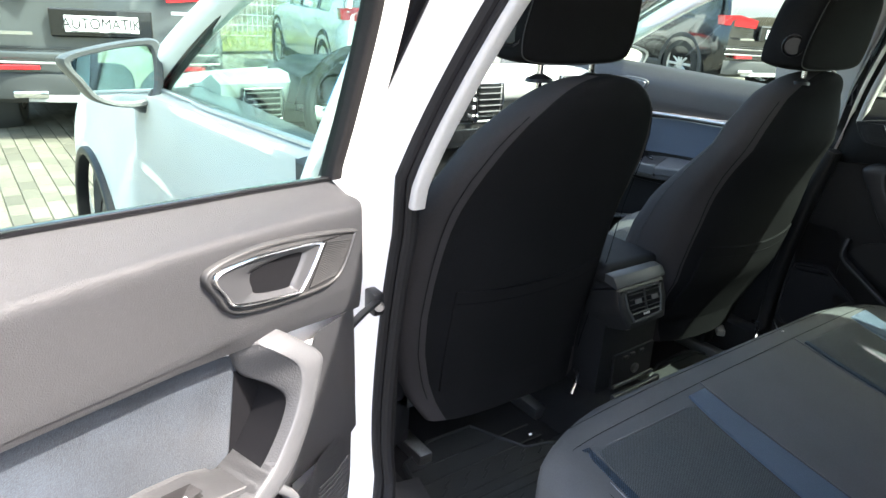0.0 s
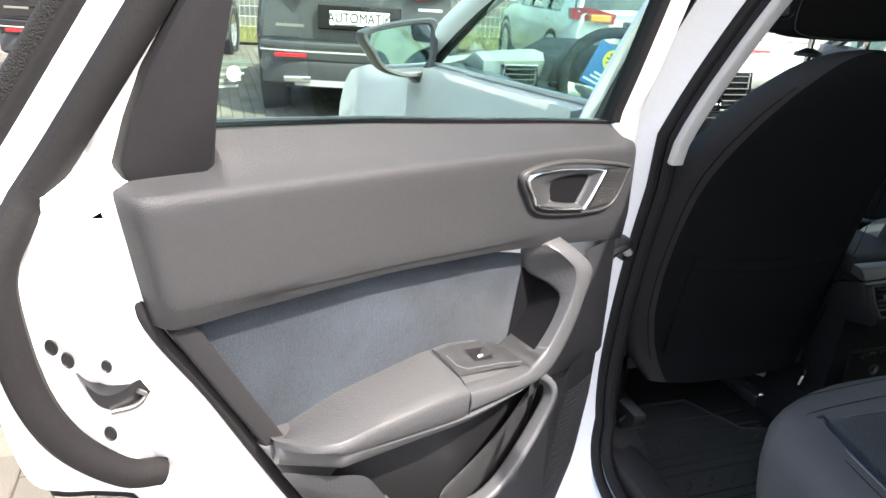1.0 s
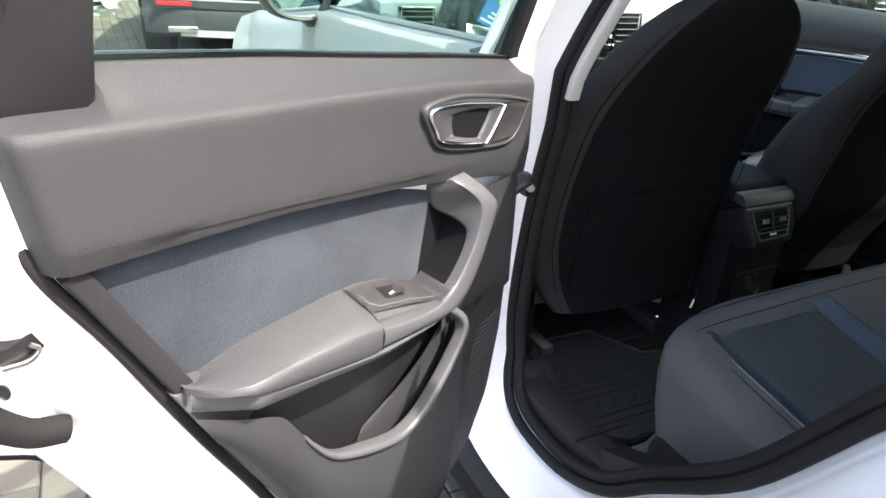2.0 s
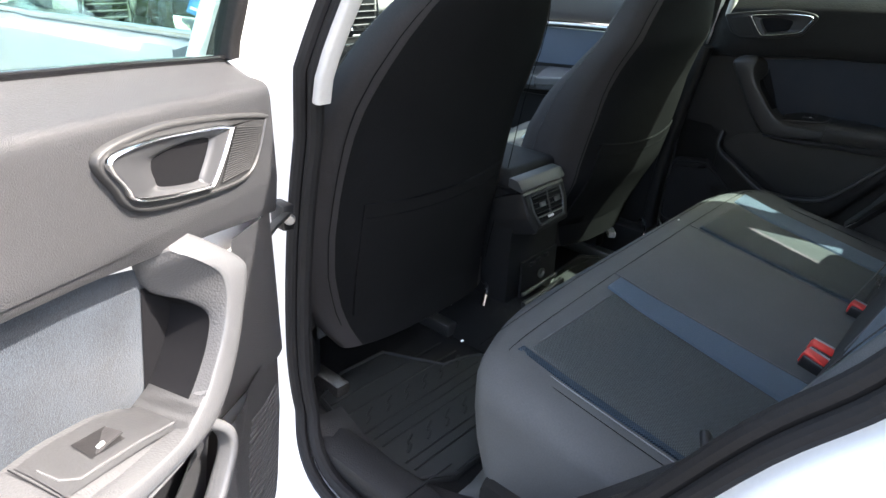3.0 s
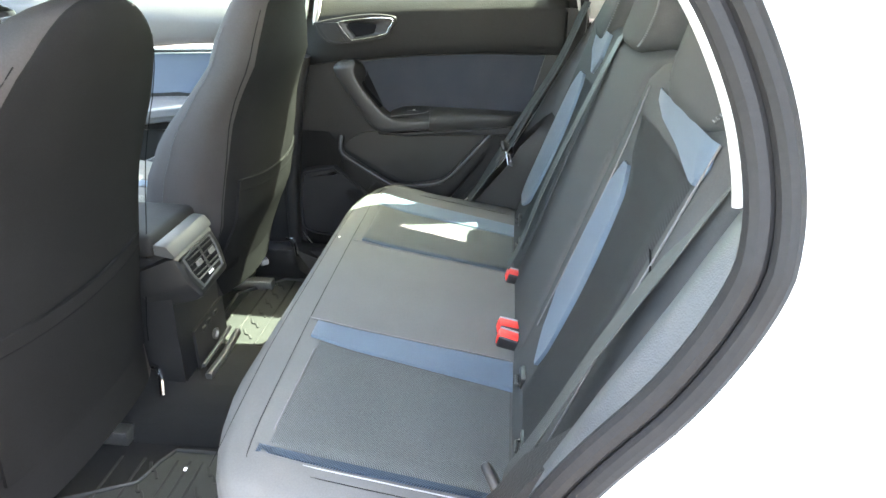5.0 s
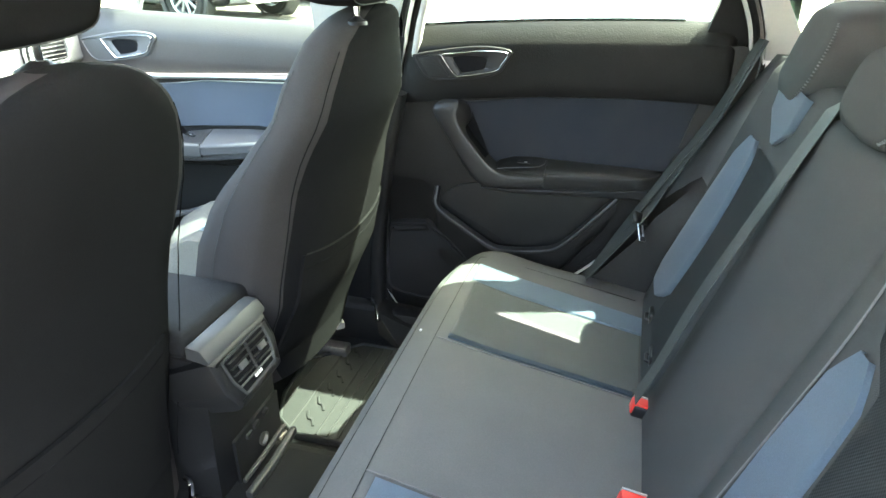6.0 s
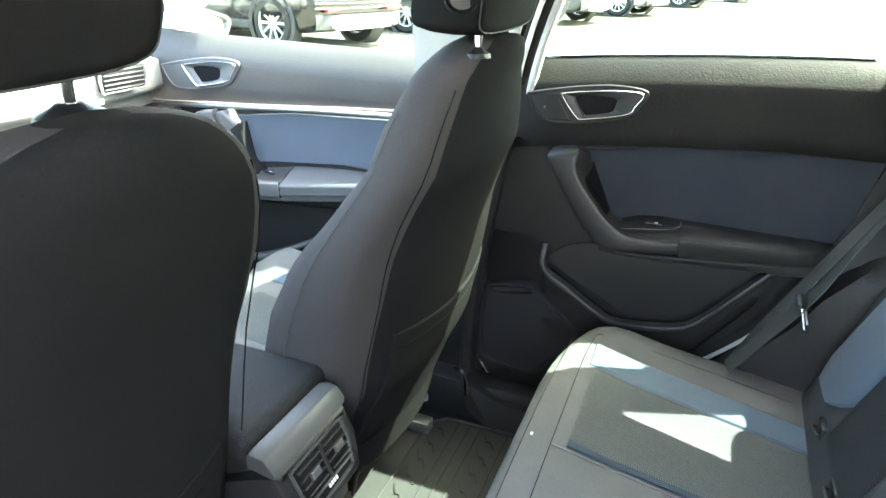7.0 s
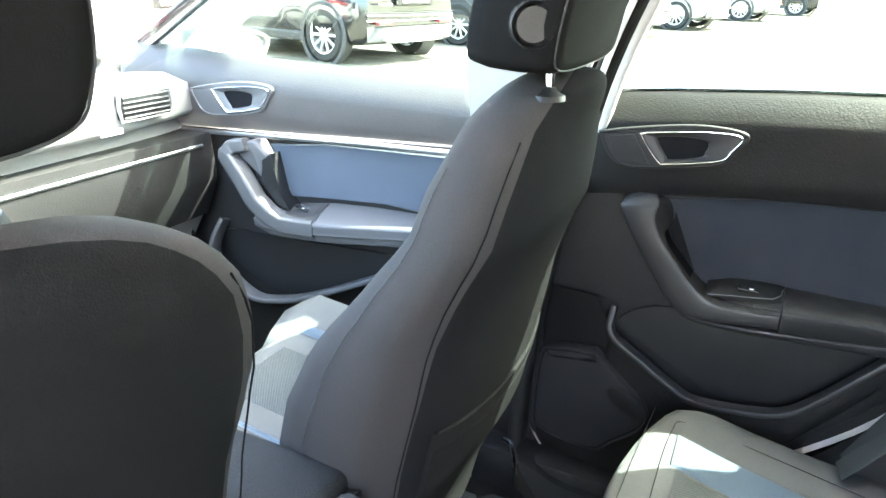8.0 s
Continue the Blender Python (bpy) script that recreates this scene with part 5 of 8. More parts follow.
        skin = cat([(0.775, 1.08), (0.806, 1.00), (0.812, 0.93), (0.806, 0.86), (0.794, 0.785), (0.770, 0.757), (0.735, 0.738), (0.690, 0.702), (0.62, 0.60), (0.55, 0.49), (0.46, 0.40), (0.36, 0.31)], 5)
        part("outer_skin_flange", bm_loft([[(u, v, z), (u, v - 0.012, z), (u - 0.10, v - 0.012, z + 0.03), (u - 0.10, v, z + 0.03)] for u, z in skin for v in (-0.098,)]), M_WHITE, door, "white outer skin edge", m=M, sharp=50)
        part("skin_edge_strip", bm_sweep([(u + 0.001, -0.103, z - 0.002) for u, z in skin[24:]], rrect(0.005, 0.014, 0.002), (0, 1, 0)), M_RUBBER, door, "black strip along the wheel arch edge", m=M)
    # window frame, black corner panel, glass, waist seal
    fr = cat([(-0.042, 0.90), (-0.042, 1.02), (-0.044, 1.15), (-0.040, 1.28), (-0.005, 1.40), (0.10, 1.46), (0.35, 1.475), (0.52, 1.435), (0.60, 1.365), (0.655, 1.26), (0.700, 1.15), (0.722, 1.06), (0.72, 0.98)], 6)
    fr = [(u - (0.030 * min(1.0, max(0.0, (u - 0.40) / 0.2)) if open_door else 0.0), -0.062 + tv(z), z) for u, z in fr]
    part("window_frame", bm_sweep(fr, rrect(0.066 if open_door else 0.040, 0.030, 0.010), (0, 1, 0)), M_JAMB if open_door else M_GLOSS, door, "white painted window frame" if open_door else "black window frame", m=MF)
    fr2 = cat([(0.004, 1.05), (0.000, 1.15), (0.004, 1.28), (0.035, 1.385), (0.12, 1.425), (0.35, 1.44), (0.50, 1.40), (0.60, 1.31)][:8 if open_door else 6], 6)
    part("window_channel", bm_sweep([(u, -0.052 + tv(z), z) for u, z in fr2], rrect(0.020, 0.024, 0.005), (0, 1, 0)), M_RUBBER, door, "black window guide", m=MF)
    sail = [(0.632, 1.070), (0.645, 1.064), (0.714, 1.064), (0.722, 1.085), (0.712, 1.11), (0.695, 1.158), (0.675, 1.207), (0.63, 1.31), (0.575, 1.40), (0.555, 1.40), (0.60, 1.31), (0.633, 1.207), (0.635, 1.15)]
    if open_door:
        sail = [(0.628, 1.070), (0.640, 1.064), (0.700, 1.064), (0.706, 1.083), (0.697, 1.119), (0.684, 1.157), (0.659, 1.205), (0.615, 1.31), (0.56, 1.40), (0.54, 1.40), (0.585, 1.31), (0.628, 1.207), (0.630, 1.15)]
    else:
        sail = sail[:8] + [(0.605, 1.40), (0.590, 1.40), (0.640, 1.31), (0.662, 1.207), (0.650, 1.15)]
    sb = bm_prism(sail, -0.066, -0.030, UV, 0.004)
    for v in sb.verts:
        v.co.y += tv(v.co.z)
    part("corner_panel", sb, M_DARKS if open_door else M_DARK, door, "black window corner panel", m=MF)
    pane = [(-0.005, 1.045), (0.655, 1.075), (0.665, 1.20), (0.635, 1.32), (0.54, 1.42), (0.35, 1.455), (0.12, 1.44), (0.02, 1.39), (-0.008, 1.28)]
    gb = bm_prism(pane, -0.060, -0.056, UV)
    for v in gb.verts:
        v.co.y += tv(v.co.z)
    gl = part("window_glass", gb, M_GLASS, door, "green-tinted side window", m=MF)
    if open_door:
        for k in range(5):
            part("glass_mark", bm_box(0.60 - 0.003 * k % 2, 0.628, -0.036, -0.0355, 1.135 + 0.005 * k, 1.137 + 0.005 * k), M_MARK, gl, "etched glass marking", m=M)
        part("glass_mark", bm_lathe([(0.0065, 0.0), (0.0065, 0.0006), (0.0052, 0.0006), (0.0052, 0.0)], 16, Matrix.Translation((0.606, -0.0300, 1.147)) @ pose(0, 0, 0, 90, 0, 0)), M_MARK, gl, m=M)
    part("waist_seal", bm_sweep([(u, -0.052, (lerp_at(OPEN_U, OPEN_WAIST, u) + 0.003) if open_door else (lerp_at(TRIM_U, CREASE, u) + 0.045)) for u in rng(0.0, 0.64, 14)], rrect(0.007, 0.010, 0.002), (0, 1, 0)), M_GLOSS, door, "black waist seal", m=M)
    return door


# Same door plastics again, lightened for the daylight on the front door.
M_MIDT = mat("lightened_grained_plastic", (0.078, 0.076, 0.078), 0.42, var=0.06, bump=0.0004, bscale=520, cells=True)
M_MIDS = mat("lightened_satin_plastic", (0.085, 0.084, 0.086), 0.36, var=0.06, bump=0.0002, bscale=500)
# M_TRIM_SMOOTH darkened to imitate shade on the closed door.
M_DARKT = mat("shaded_satin_plastic", (0.027, 0.026, 0.027), 0.42, spec=0.4, var=0.08, bump=0.0002, bscale=500)
# The open door's fabric, with the closed side's shade put into its colour.
M_BLUEDOOR = mat("shaded_door_fabric", (0.0105, 0.0135, 0.021), 0.85, var=0.14, scale=14, fine=500, bump=0.0005, bscale=900, sheen=0.2)
M_DARKS = mat("grey_corner_panel", (0.018, 0.0175, 0.019), 0.65, spec=0.2, var=0.08, bump=0.0002, bscale=500)
M_MARK = mat("etched_mark", (0.30, 0.33, 0.32), 0.7)
rear_left_door = build_rear_door(DOOR_OPEN, "open white rear car door with grey trim and blue-grey fabric", True)
rear_right_door = build_rear_door(DOOR_RIGHT, "closed rear car door with trim and blue fabric darkened for shade", False)


def build_front_door_inside():
    M = DOOR_FRONT
    door = thing("hinged_door", "closed front car door with grey trim, satin strip and blue fabric", "door", M @ Vector((0.3, -0.05, 0.2)), "doors of the white car")

    def face(u, t):
        top = lerp_at([-0.18, 0.1, 0.5, 0.76], [1.055, 1.045, 1.037, 1.033], u)
        bot = lerp_at([-0.18, 0.02, 0.25, 0.5, 0.72, 0.76], [0.900, 0.908, 0.922, 0.937, 0.948, 0.95], u)
        prof = [(-0.05, top + 0.035), (-0.03, top + 0.022), (-0.005, top), (0.006, top - 0.02), (0.007, 1.006), (0.008, 0.966), (0.004, bot + 0.01), (-0.012, bot)]
        v, z = prof[int(round(t))]
        return Vector((u, v, z))
    part("upper_trim", cut_window(bm_grid(face, rng(-0.18, 0.76, 24), list(range(8)), 0.004), 0.140, 0.228, 0.98, 0.995), M_MIDT, door, "grained grey upper door trim", m=M, sharp=60)
    strip = [(u, 0.004, lerp_at([-0.02, 0.25, 0.5, 0.715], [0.899, 0.914, 0.928, 0.936], u)) for u in rng(-0.01, 0.715, 16)]
    part("satin_strip", bm_sweep(strip, rrect(0.010, 0.013, 0.003), (0, 1, 0)), M_SATIN, door, "satin silver trim strip", m=M)
    fab = [(0.19, 0.885), (0.4, 0.910), (0.72, 0.925), (0.72, 0.79), (0.55, 0.80), (0.36, 0.785), (0.25, 0.77), (0.2, 0.80)]
    part("fabric_panel", bm_prism(fab, -0.03, -0.010, UV, 0.004), M_BLUEFRONT, door, "blue fabric door panel", m=M)
    low = [(-0.18, 0.90), (0.0, 0.905), (0.25, 0.915), (0.5, 0.93), (0.76, 0.945), (0.80, 0.6), (0.74, 0.26), (-0.18, 0.26)]
    part("lower_trim", bm_prism(low, -0.045, -0.018, UV, 0.005), M_DARK, door, "lower door trim darkened for cabin shade", m=M)
    pull_and_rest(door, M, ARM_FRONT, PULL_FRONT, M_MIDT, M_MIDS, 0.405, 0.758)
    pk = cat([(0.10, 0.66), (0.30, 0.67), (0.62, 0.68), (0.62, 0.62), (0.46, 0.57), (0.25, 0.525), (0.12, 0.57), (0.085, 0.62)], 5, True)
    # Pocket depth given as a black plate, shade in its colour.
    part("pocket", bm_prism([(p[0], p[1]) for p in pk], -0.018, -0.012, UV), M_BLACK, door, "black plate for the shaded inside of the door pocket", m=M)
    lip = cat([(0.10, 0.0, 0.690), (0.085, 0.022, 0.640), (0.090, 0.032, 0.590), (0.150, 0.036, 0.550), (0.213, 0.036, 0.520), (0.28, 0.034, 0.528), (0.37, 0.03, 0.556), (0.54, 0.02, 0.635), (0.60, 0.01, 0.67)], 4)
    part("pocket_lip", bm_sweep(lip, rrect(0.012, 0.036, 0.004), (0, 1, 0)), M_TRIM_SMOOTH, door, "angular pocket lip", m=M)
    part("pocket_front", bm_grid(lambda u, t: Vector((u, 0.02 - 0.02 * t, lerp_at([0.0, 0.055, 0.1, 0.2, 0.36, 0.6, 0.76], [0.66, 0.60, 0.575, 0.52, 0.55, 0.655, 0.68], u) * (1 - t) + 0.30 * t)), rng(0.0, 0.76, 16), rng(0, 1, 5), 0.015), M_DARK, door, m=M)
    handle_set(door, M, 0.012, -0.012, False, M_MIDT, M_MIDS)
    fr = cat([(-0.20, -0.065, 1.06), (0.05, -0.03, 1.19), (0.40, 0.02, 1.37), (0.62, 0.05, 1.45), (0.96, 0.05, 1.46), (0.98, 0.0, 1.28), (0.90, -0.065, 1.04)], 6)
    part("window_frame", bm_sweep(fr, rrect(0.04, 0.03, 0.008), (0, 1, 0)), M_GLOSS, door, "black window frame", m=M)
    pane = [(-0.20, 1.04), (0.90, 1.04), (0.97, 1.28), (0.95, 1.44), (0.62, 1.44), (0.40, 1.36), (0.05, 1.18)]
    gl = part("window_glass", bm_prism(pane, -0.064, -0.060, UV @ Matrix(((1, 0, 0, 0), (0, 1, 0, 0), (0, 0.28, 1, -0.295), (0, 0, 0, 1)))), M_GLASS, door, "green-tinted side window", m=M)
    return door


# Door fabric once more, its colour raised for the front door's daylight.
M_BLUEFRONT = mat("lit_door_fabric", (0.054, 0.068, 0.092), 0.85, var=0.14, scale=14, fine=500, bump=0.0005, bscale=900, sheen=0.2)
front_right_door = build_front_door_inside()


def build_front_left_window():
    w = car_body
    pane = [(0.03, 1.03), (1.05, 0.985), (0.90, 1.09), (0.60, 1.26), (0.30, 1.39), (0.10, 1.43), (-0.03, 1.40), (0.0, 1.2)]
    sh = Matrix(((0, 0.29, 1, -0.845 - 0.29), (1, 0, 0, 0), (0, 1, 0, 0), (0, 0, 0, 1)))
    g = part("front_window", bm_prism(pane, 0, 0.004, sh), M_CLEAR, w, "tinted front door window")
    fr = [sh @ Vector((a, b, 0.0)) for a, b in cat([(1.07, 0.985), (0.90, 1.105), (0.60, 1.28), (0.30, 1.41), (0.08, 1.455), (-0.03, 1.42), (-0.005, 1.22), (0.03, 1.03)], 6)]
    part("window_frame", bm_sweep(fr, rrect(0.03, 0.03, 0.006), (-1, 0, 0)), M_GLOSS, g, "black window frame")
    part("waist_strip", bm_sweep([(CX - skin_x(y, belt(y)) + 0.040, y, belt(y) + 0.010) for y in rng(0.06, 1.08, 10)], rrect(0.010, 0.012, 0.003), (-1, 0, 0)), M_SATIN, g, "satin silver waist strip")
    part("door_shoulder", bm_grid(lambda y, t: Vector((CX - skin_x(y, belt(y)) + 0.004 + 0.055 * t, y, belt(y) - 0.004 + 0.012 * t)), rng(0.062, 1.10, 14), rng(0, 1, 4), 0.004), M_WHITE, w)
    part("inner_door_trim", bm_box(-0.845, -0.70, 0.115, 1.10, 0.30, 0.985, 0.02), M_TRIM, w, "dark inner trim of the driver's door")


build_front_left_window()

# ---- front seats ----
def build_front_seat(xc, y0, label, lean=1.0, head_dx=0.0, head_dy=0.0, wide=0.0, bow=0.012, tuck=0.0, slim=0.0, drop=0.0, erect=0.0):
    """Built round x = 0; the back's rear face passes y0 at z 0.735 and leans backwards."""
    s = thing("bucket_seat", label, "seat", (xc, y0 + 0.25, 0.24), "front seats")
    M = Matrix.Translation((xc, y0, 0))

    def rear(z):
        return lean * lerp_at([0.40, 0.48, 0.56, 0.67, 0.78, 0.86, 0.92, 0.98, 1.04, 1.09, 1.13, 1.16], [0.032, 0.042, 0.038, 0.020, -0.002, -0.022, -0.046, -0.078, -0.111, -0.136, -0.154, -0.168], z)
    Z = [0.40, 0.44, 0.50, 0.58, 0.66, 0.74, 0.82, 0.90, 0.97, 1.03, 1.075, 1.11, 1.135, 1.15, 1.157]
    H = [0.205, 0.230, 0.252, 0.272, 0.279, 0.277, 0.271, 0.262, 0.248, 0.226, 0.198, 0.160, 0.120, 0.078, 0.03]
    H = [h + wide * min(1.0, max(0.0, (1.06 - z) / 0.14)) - slim * min(1.0, max(0.0, (z - 0.93) / 0.16)) * h / 0.2 for h, z in zip(H, Z)]
    T = [0.06, 0.09, 0.11, 0.115, 0.118, 0.117, 0.114, 0.110, 0.109, 0.110, 0.106, 0.096, 0.080, 0.058, 0.03]
    Wg = [0.02, 0.05, 0.08, 0.095, 0.100, 0.098, 0.078, 0.035, 0.012, 0.008, 0.0, 0.0, 0.0, 0.0, 0.0]
    zz = rng(0.40, 1.10, 30) + [1.115, 1.128, 1.138, 1.146, 1.152, 1.157]
    N, ex = 44, 3.0

    def mid(z):
        # the thin top closes towards its own middle
        return rear(z) + 0.35 * max(0.0, 0.10 - lerp_at(Z, T, z)) * (1 if z > 0.9 else 0) + tuck * max(0.0, 0.62 - z) + erect * min(1.0, max(0.0, (z - 0.98) / 0.12)) + (bow - 0.012) * min(1.0, max(0.0, (z - 0.78) / 0.2))
    rings = []
    for z in zz:
        h, t, g = (lerp_at(Z, A, z) for A in (H, T, Wg))
        y, ring = mid(z), []
        for i in range(N):
            a = 2 * math.pi * i / N
            c, q = math.cos(a), math.sin(a)
            cx = math.copysign(abs(c) ** (2 / ex), c)
            cy = math.copysign(abs(q) ** (2 / ex), q)
            x = h * cx
            w = math.exp(-((abs(x) - (h - 0.035)) / 0.045) ** 2) * min(1.0, max(0.0, cy * 0.6 + 0.6))
            crown = -bow * (1 - cx * cx) if cy < 0 else 0.0
            ring.append((x, y + t / 2 * (1 + cy) + crown + g * w, z))
        rings.append(ring)
    shell = bm_loft(rings)
    for f in shell.faces:  # lighter tone on sides and front imitates daylight on one cloth
        c = f.calc_center_median()
        if abs(c.x) > 0.80 * lerp_at(Z, H, c.z) or c.y > mid(c.z) + 0.5 * lerp_at(Z, T, c.z):
            f.material_index = 1
    back = part("backrest", shell, M_BACK, s, "anthracite cloth backrest", m=M, sharp=70)
    back.data.materials.append(M_SEATSIDE)

    def on_rear(x, z, d=0.001):
        h, t = lerp_at(Z, H, z), lerp_at(Z, T, z)
        k = min(1.0, abs(x / h))
        return Vector((x, mid(z) + t / 2 * (1 - (1 - k ** ex) ** (1 / ex)) - bow * (1 - k * k) - d, z))

    def on_side(sx, f, z, d=0.0008):
        # f runs from the rear edge (0) to the bolster's crest (1)
        h, t, g = (lerp_at(Z, A, z) for A in (H, T, Wg))
        return Vector((sx * (h * (1 - 0.06 * f ** 4) + d), mid(z) + t * 0.5 + (t * 0.3 + g * 0.8) * f, z))
    for sx in (-1, 1):
        seam = [on_rear(sx * (lerp_at(Z, H, z) * 0.90), z, 0.0002) for z in rng(0.46, 1.09, 22)]
        part("seam", bm_sweep(seam, circle(0.0009, 6), (0, 1, 0)), M_SEAM, back, m=M)
        part("stitching", bm_sweep([on_side(sx, 0.75, z) for z in rng(0.50, 1.06, 24)], circle(0.0009, 6), (sx, 0, 0)), M_STITCH, back, m=M)
    # map pocket
    def pocket(x, t):
        z = 0.475 + (0.725 - 0.475 - 0.016 * math.cos(x / 0.205 * 1.5)) * t
        return on_rear(x, z, 0.0008 + 0.005 * t * max(0.0, math.cos(x / 0.206 * 1.55)) ** 0.5)
    pr = []
    for t in rng(0, 1, 9):
        pr.append([pocket(x, t) for x in rng(-0.205, 0.205, 17)] + [pocket(x, t) + Vector((0, 0.006, 0)) for x in rng(0.205, -0.205, 17)])
    part("map_pocket", bm_loft(pr), M_BACK, back, "flat cloth map pocket", m=M, sharp=70)
    for t, r in ((1.0, 0.0022), (0.885, 0.0012)):
        part("pocket_hem", bm_sweep([pocket(x, t) + Vector((0, 0.003 - 0.003 * (t < 1), 0.0)) for x in rng(-0.20, 0.20, 17)], circle(r, 8), (0, 1, 0)), M_BACK if t == 1.0 else M_SEAM, back, m=M)
    # headrest
    MB = M
    M = Matrix.Translation((xc + head_dx, y0 + head_dy, -drop))
    hy = -0.068
    out = cat([(-0.136, 1.20), (-0.134, 1.26), (-0.118, 1.325), (-0.07, 1.352), (0, 1.357), (0.07, 1.352), (0.118, 1.325), (0.134, 1.26), (0.136, 1.20), (0.112, 1.172), (0, 1.166), (-0.112, 1.172)], 5, True)
    P = np.array(out)
    ctr = np.array((0.0, 1.26))
    hr = []
    for k, d in ((0.86, -0.052), (0.95, -0.048), (1.0, -0.034), (1.01, 0.0), (0.99, 0.03), (0.94, 0.052), (0.84, 0.06), (0.5, 0.063)):
        hr.append([((p[0] - ctr[0]) * k * 1.08, hy + d - 0.15 * (p[1] - 1.26), ctr[1] + (p[1] - ctr[1]) * k) for p in P])
    head = part("headrest", bm_loft(hr), M_BACK, s, "anthracite cloth headrest", m=M, sharp=70)
    stitch = [((p[0]) * 1.042, hy - 0.047 - 0.15 * (p[1] - 1.26), ctr[1] + (p[1] - ctr[1]) * 0.962) for p in P]
    part("stitching", bm_sweep(stitch, circle(0.0012, 5), (0, 1, 0), True), M_STITCH, head, m=M)
    bz = 1.222
    part("release_button", bm_lathe([(0.0, 0.004), (0.014, 0.004), (0.016, 0.0), (0.018, 0.004), (0.0195, 0.003), (0.020, -0.006), (0.0, -0.006)], 24, Matrix.Translation((-0.1485, hy - 0.014, bz)) @ pose(0, 0, 0, 0, 0, 25) @ pose(0, 0, 0, 0, -90, 0) @ Matrix.Scale(1.25, 4)), M_BLACK, head, "round black release button", m=M)
    for px in (-0.068, 0.068):
        part("headrest_post", bm_lathe([(0.0, 1.11), (0.0058, 1.11), (0.0058, 1.20), (0.0, 1.20)], 14, Matrix.Translation((px, hy - 0.012, 0))), M_CHROME, s, "chrome headrest post", m=M)
        part("post_sleeve", bm_lathe([(0.0, 0.0), (0.024, 0.0), (0.022, 0.006), (0.012, 0.011), (0.008, 0.014), (0.0, 0.014)], 18, Matrix.Translation((px, hy - 0.012, 1.137)) @ Matrix.Diagonal((1.25, 0.9, 1, 1))), M_BLACK, s, "black post sleeve", m=M)
    # cushion
    M = MB
    cr = []
    for y in rng(0.17, 0.56, 12):
        t = (y - 0.02) / 0.54
        zt = 0.515 + 0.06 * t - 0.05 * max(0, t - 0.88) / 0.12
        hh = 0.25 if t < 0.9 else 0.25 - 0.03 * (t - 0.9) / 0.1
        zb = 0.34 + 0.05 * t
        cr.append([(a, y, z) for a, z in ((-hh, zb + 0.05), (-hh, zt + 0.02), (-hh + 0.03, zt + 0.055), (-hh + 0.08, zt + 0.03), (-hh + 0.11, zt + 0.005), (0, zt), (hh - 0.11, zt + 0.005), (hh - 0.08, zt + 0.03), (hh - 0.03, zt + 0.055), (hh, zt + 0.02), (hh, zb + 0.05), (hh - 0.05, zb), (-hh + 0.05, zb))])
    part("seat_cushion", bm_loft(cr), M_CLOTH, s, "cloth seat cushion", m=M, sharp=70)
    part("cushion_centre", bm_grid(lambda x, y: Vector((x, y, 0.518 + 0.06 * (y - 0.02) / 0.54)), rng(-0.135, 0.135, 5), rng(0.19, 0.48, 8), 0.006), M_MESH, s, "lighter dotted fabric panel", m=M)
    for px in (-1, 1):
        part("blue_strip", bm_grid(lambda x, y, p=px: Vector((p * x, y, 0.522 + 0.06 * (y - 0.02) / 0.54 + (x - 0.135) * 0.55)), rng(0.137, 0.175, 3), rng(0.19, 0.48, 8), 0.005), M_BLUE, s, "blue fabric strip", m=M)
        part("seat_base", bm_box(px * 0.215 - 0.03, px * 0.215 + 0.03, 0.17, 0.50, 0.25, 0.42, 0.015), M_BLACK, s, "black seat side cover", m=M)
        part("seat_rail", bm_box(px * 0.185 - 0.018, px * 0.185 + 0.018, 0.10, 0.58, 0.228, 0.262, 0.004), M_STEEL, s, "steel seat rail", m=M)
    part("recliner_cover", bm_lathe([(0.0, 0.018), (0.05, 0.016), (0.062, 0.008), (0.065, 0.0), (0.0, 0.0)], 24, Matrix.Translation((-0.252, 0.165, 0.47)) @ pose(0, 0, 0, 0, -90, 0)), M_BLACK, s, "round black recliner cover", m=M)
    part("wire_clip", bm_box(-0.03, 0.02, 0.02, 0.045, 0.315, 0.335, 0.003, 1, pose(0.22, 0.11, 0.0, 0, 0, 40)), M_LABELG, s, "grey cable connector under the seat", m=M)
    part("seat_lever", bm_sweep(cat([(0.20, 0.02, 0.345), (0.22, 0.03, 0.365), (0.25, 0.05, 0.375), (0.262, 0.07, 0.372)], 4), circle(0.006, 8), (0, 0, 1)), M_CHROME, s, "bright metal bar under the seat", m=M)
    return s


M_STITCH = mat("charcoal_thread", (0.032, 0.033, 0.033), 0.8)
M_SEAM = mat("dark_seam", (0.007, 0.007, 0.0075), 0.95, spec=0.05)
M_THREADD = mat("dark_thread", (0.10, 0.10, 0.105), 0.8)
driver_seat = build_front_seat(-0.364, 0.075, "anthracite cloth driver's seat with headrest", 0.86, -0.014, 0.05, 0.020)
passenger_seat = build_front_seat(0.355, 0.0, "anthracite cloth passenger seat with headrest", 1.0, -0.005, 0.014, 0.0, 0.032, 0.30, 0.03, 0.008, 0.05)

# ---- rear bench ----
def cush_top(x, y):
    """Height of the cushion's top."""
    z = 0.574 + 0.17 * (y + 0.26)
    if y > -0.27:
        z -= 3.2 * (y + 0.27) ** 2
    seat = math.exp(-((x + 0.37) / 0.17) ** 2) + math.exp(-((x - 0.34) / 0.17) ** 2)
    return z - 0.012 * seat * min(1.0, max(0.0, (-0.24 - y) / 0.1)) + 0.006


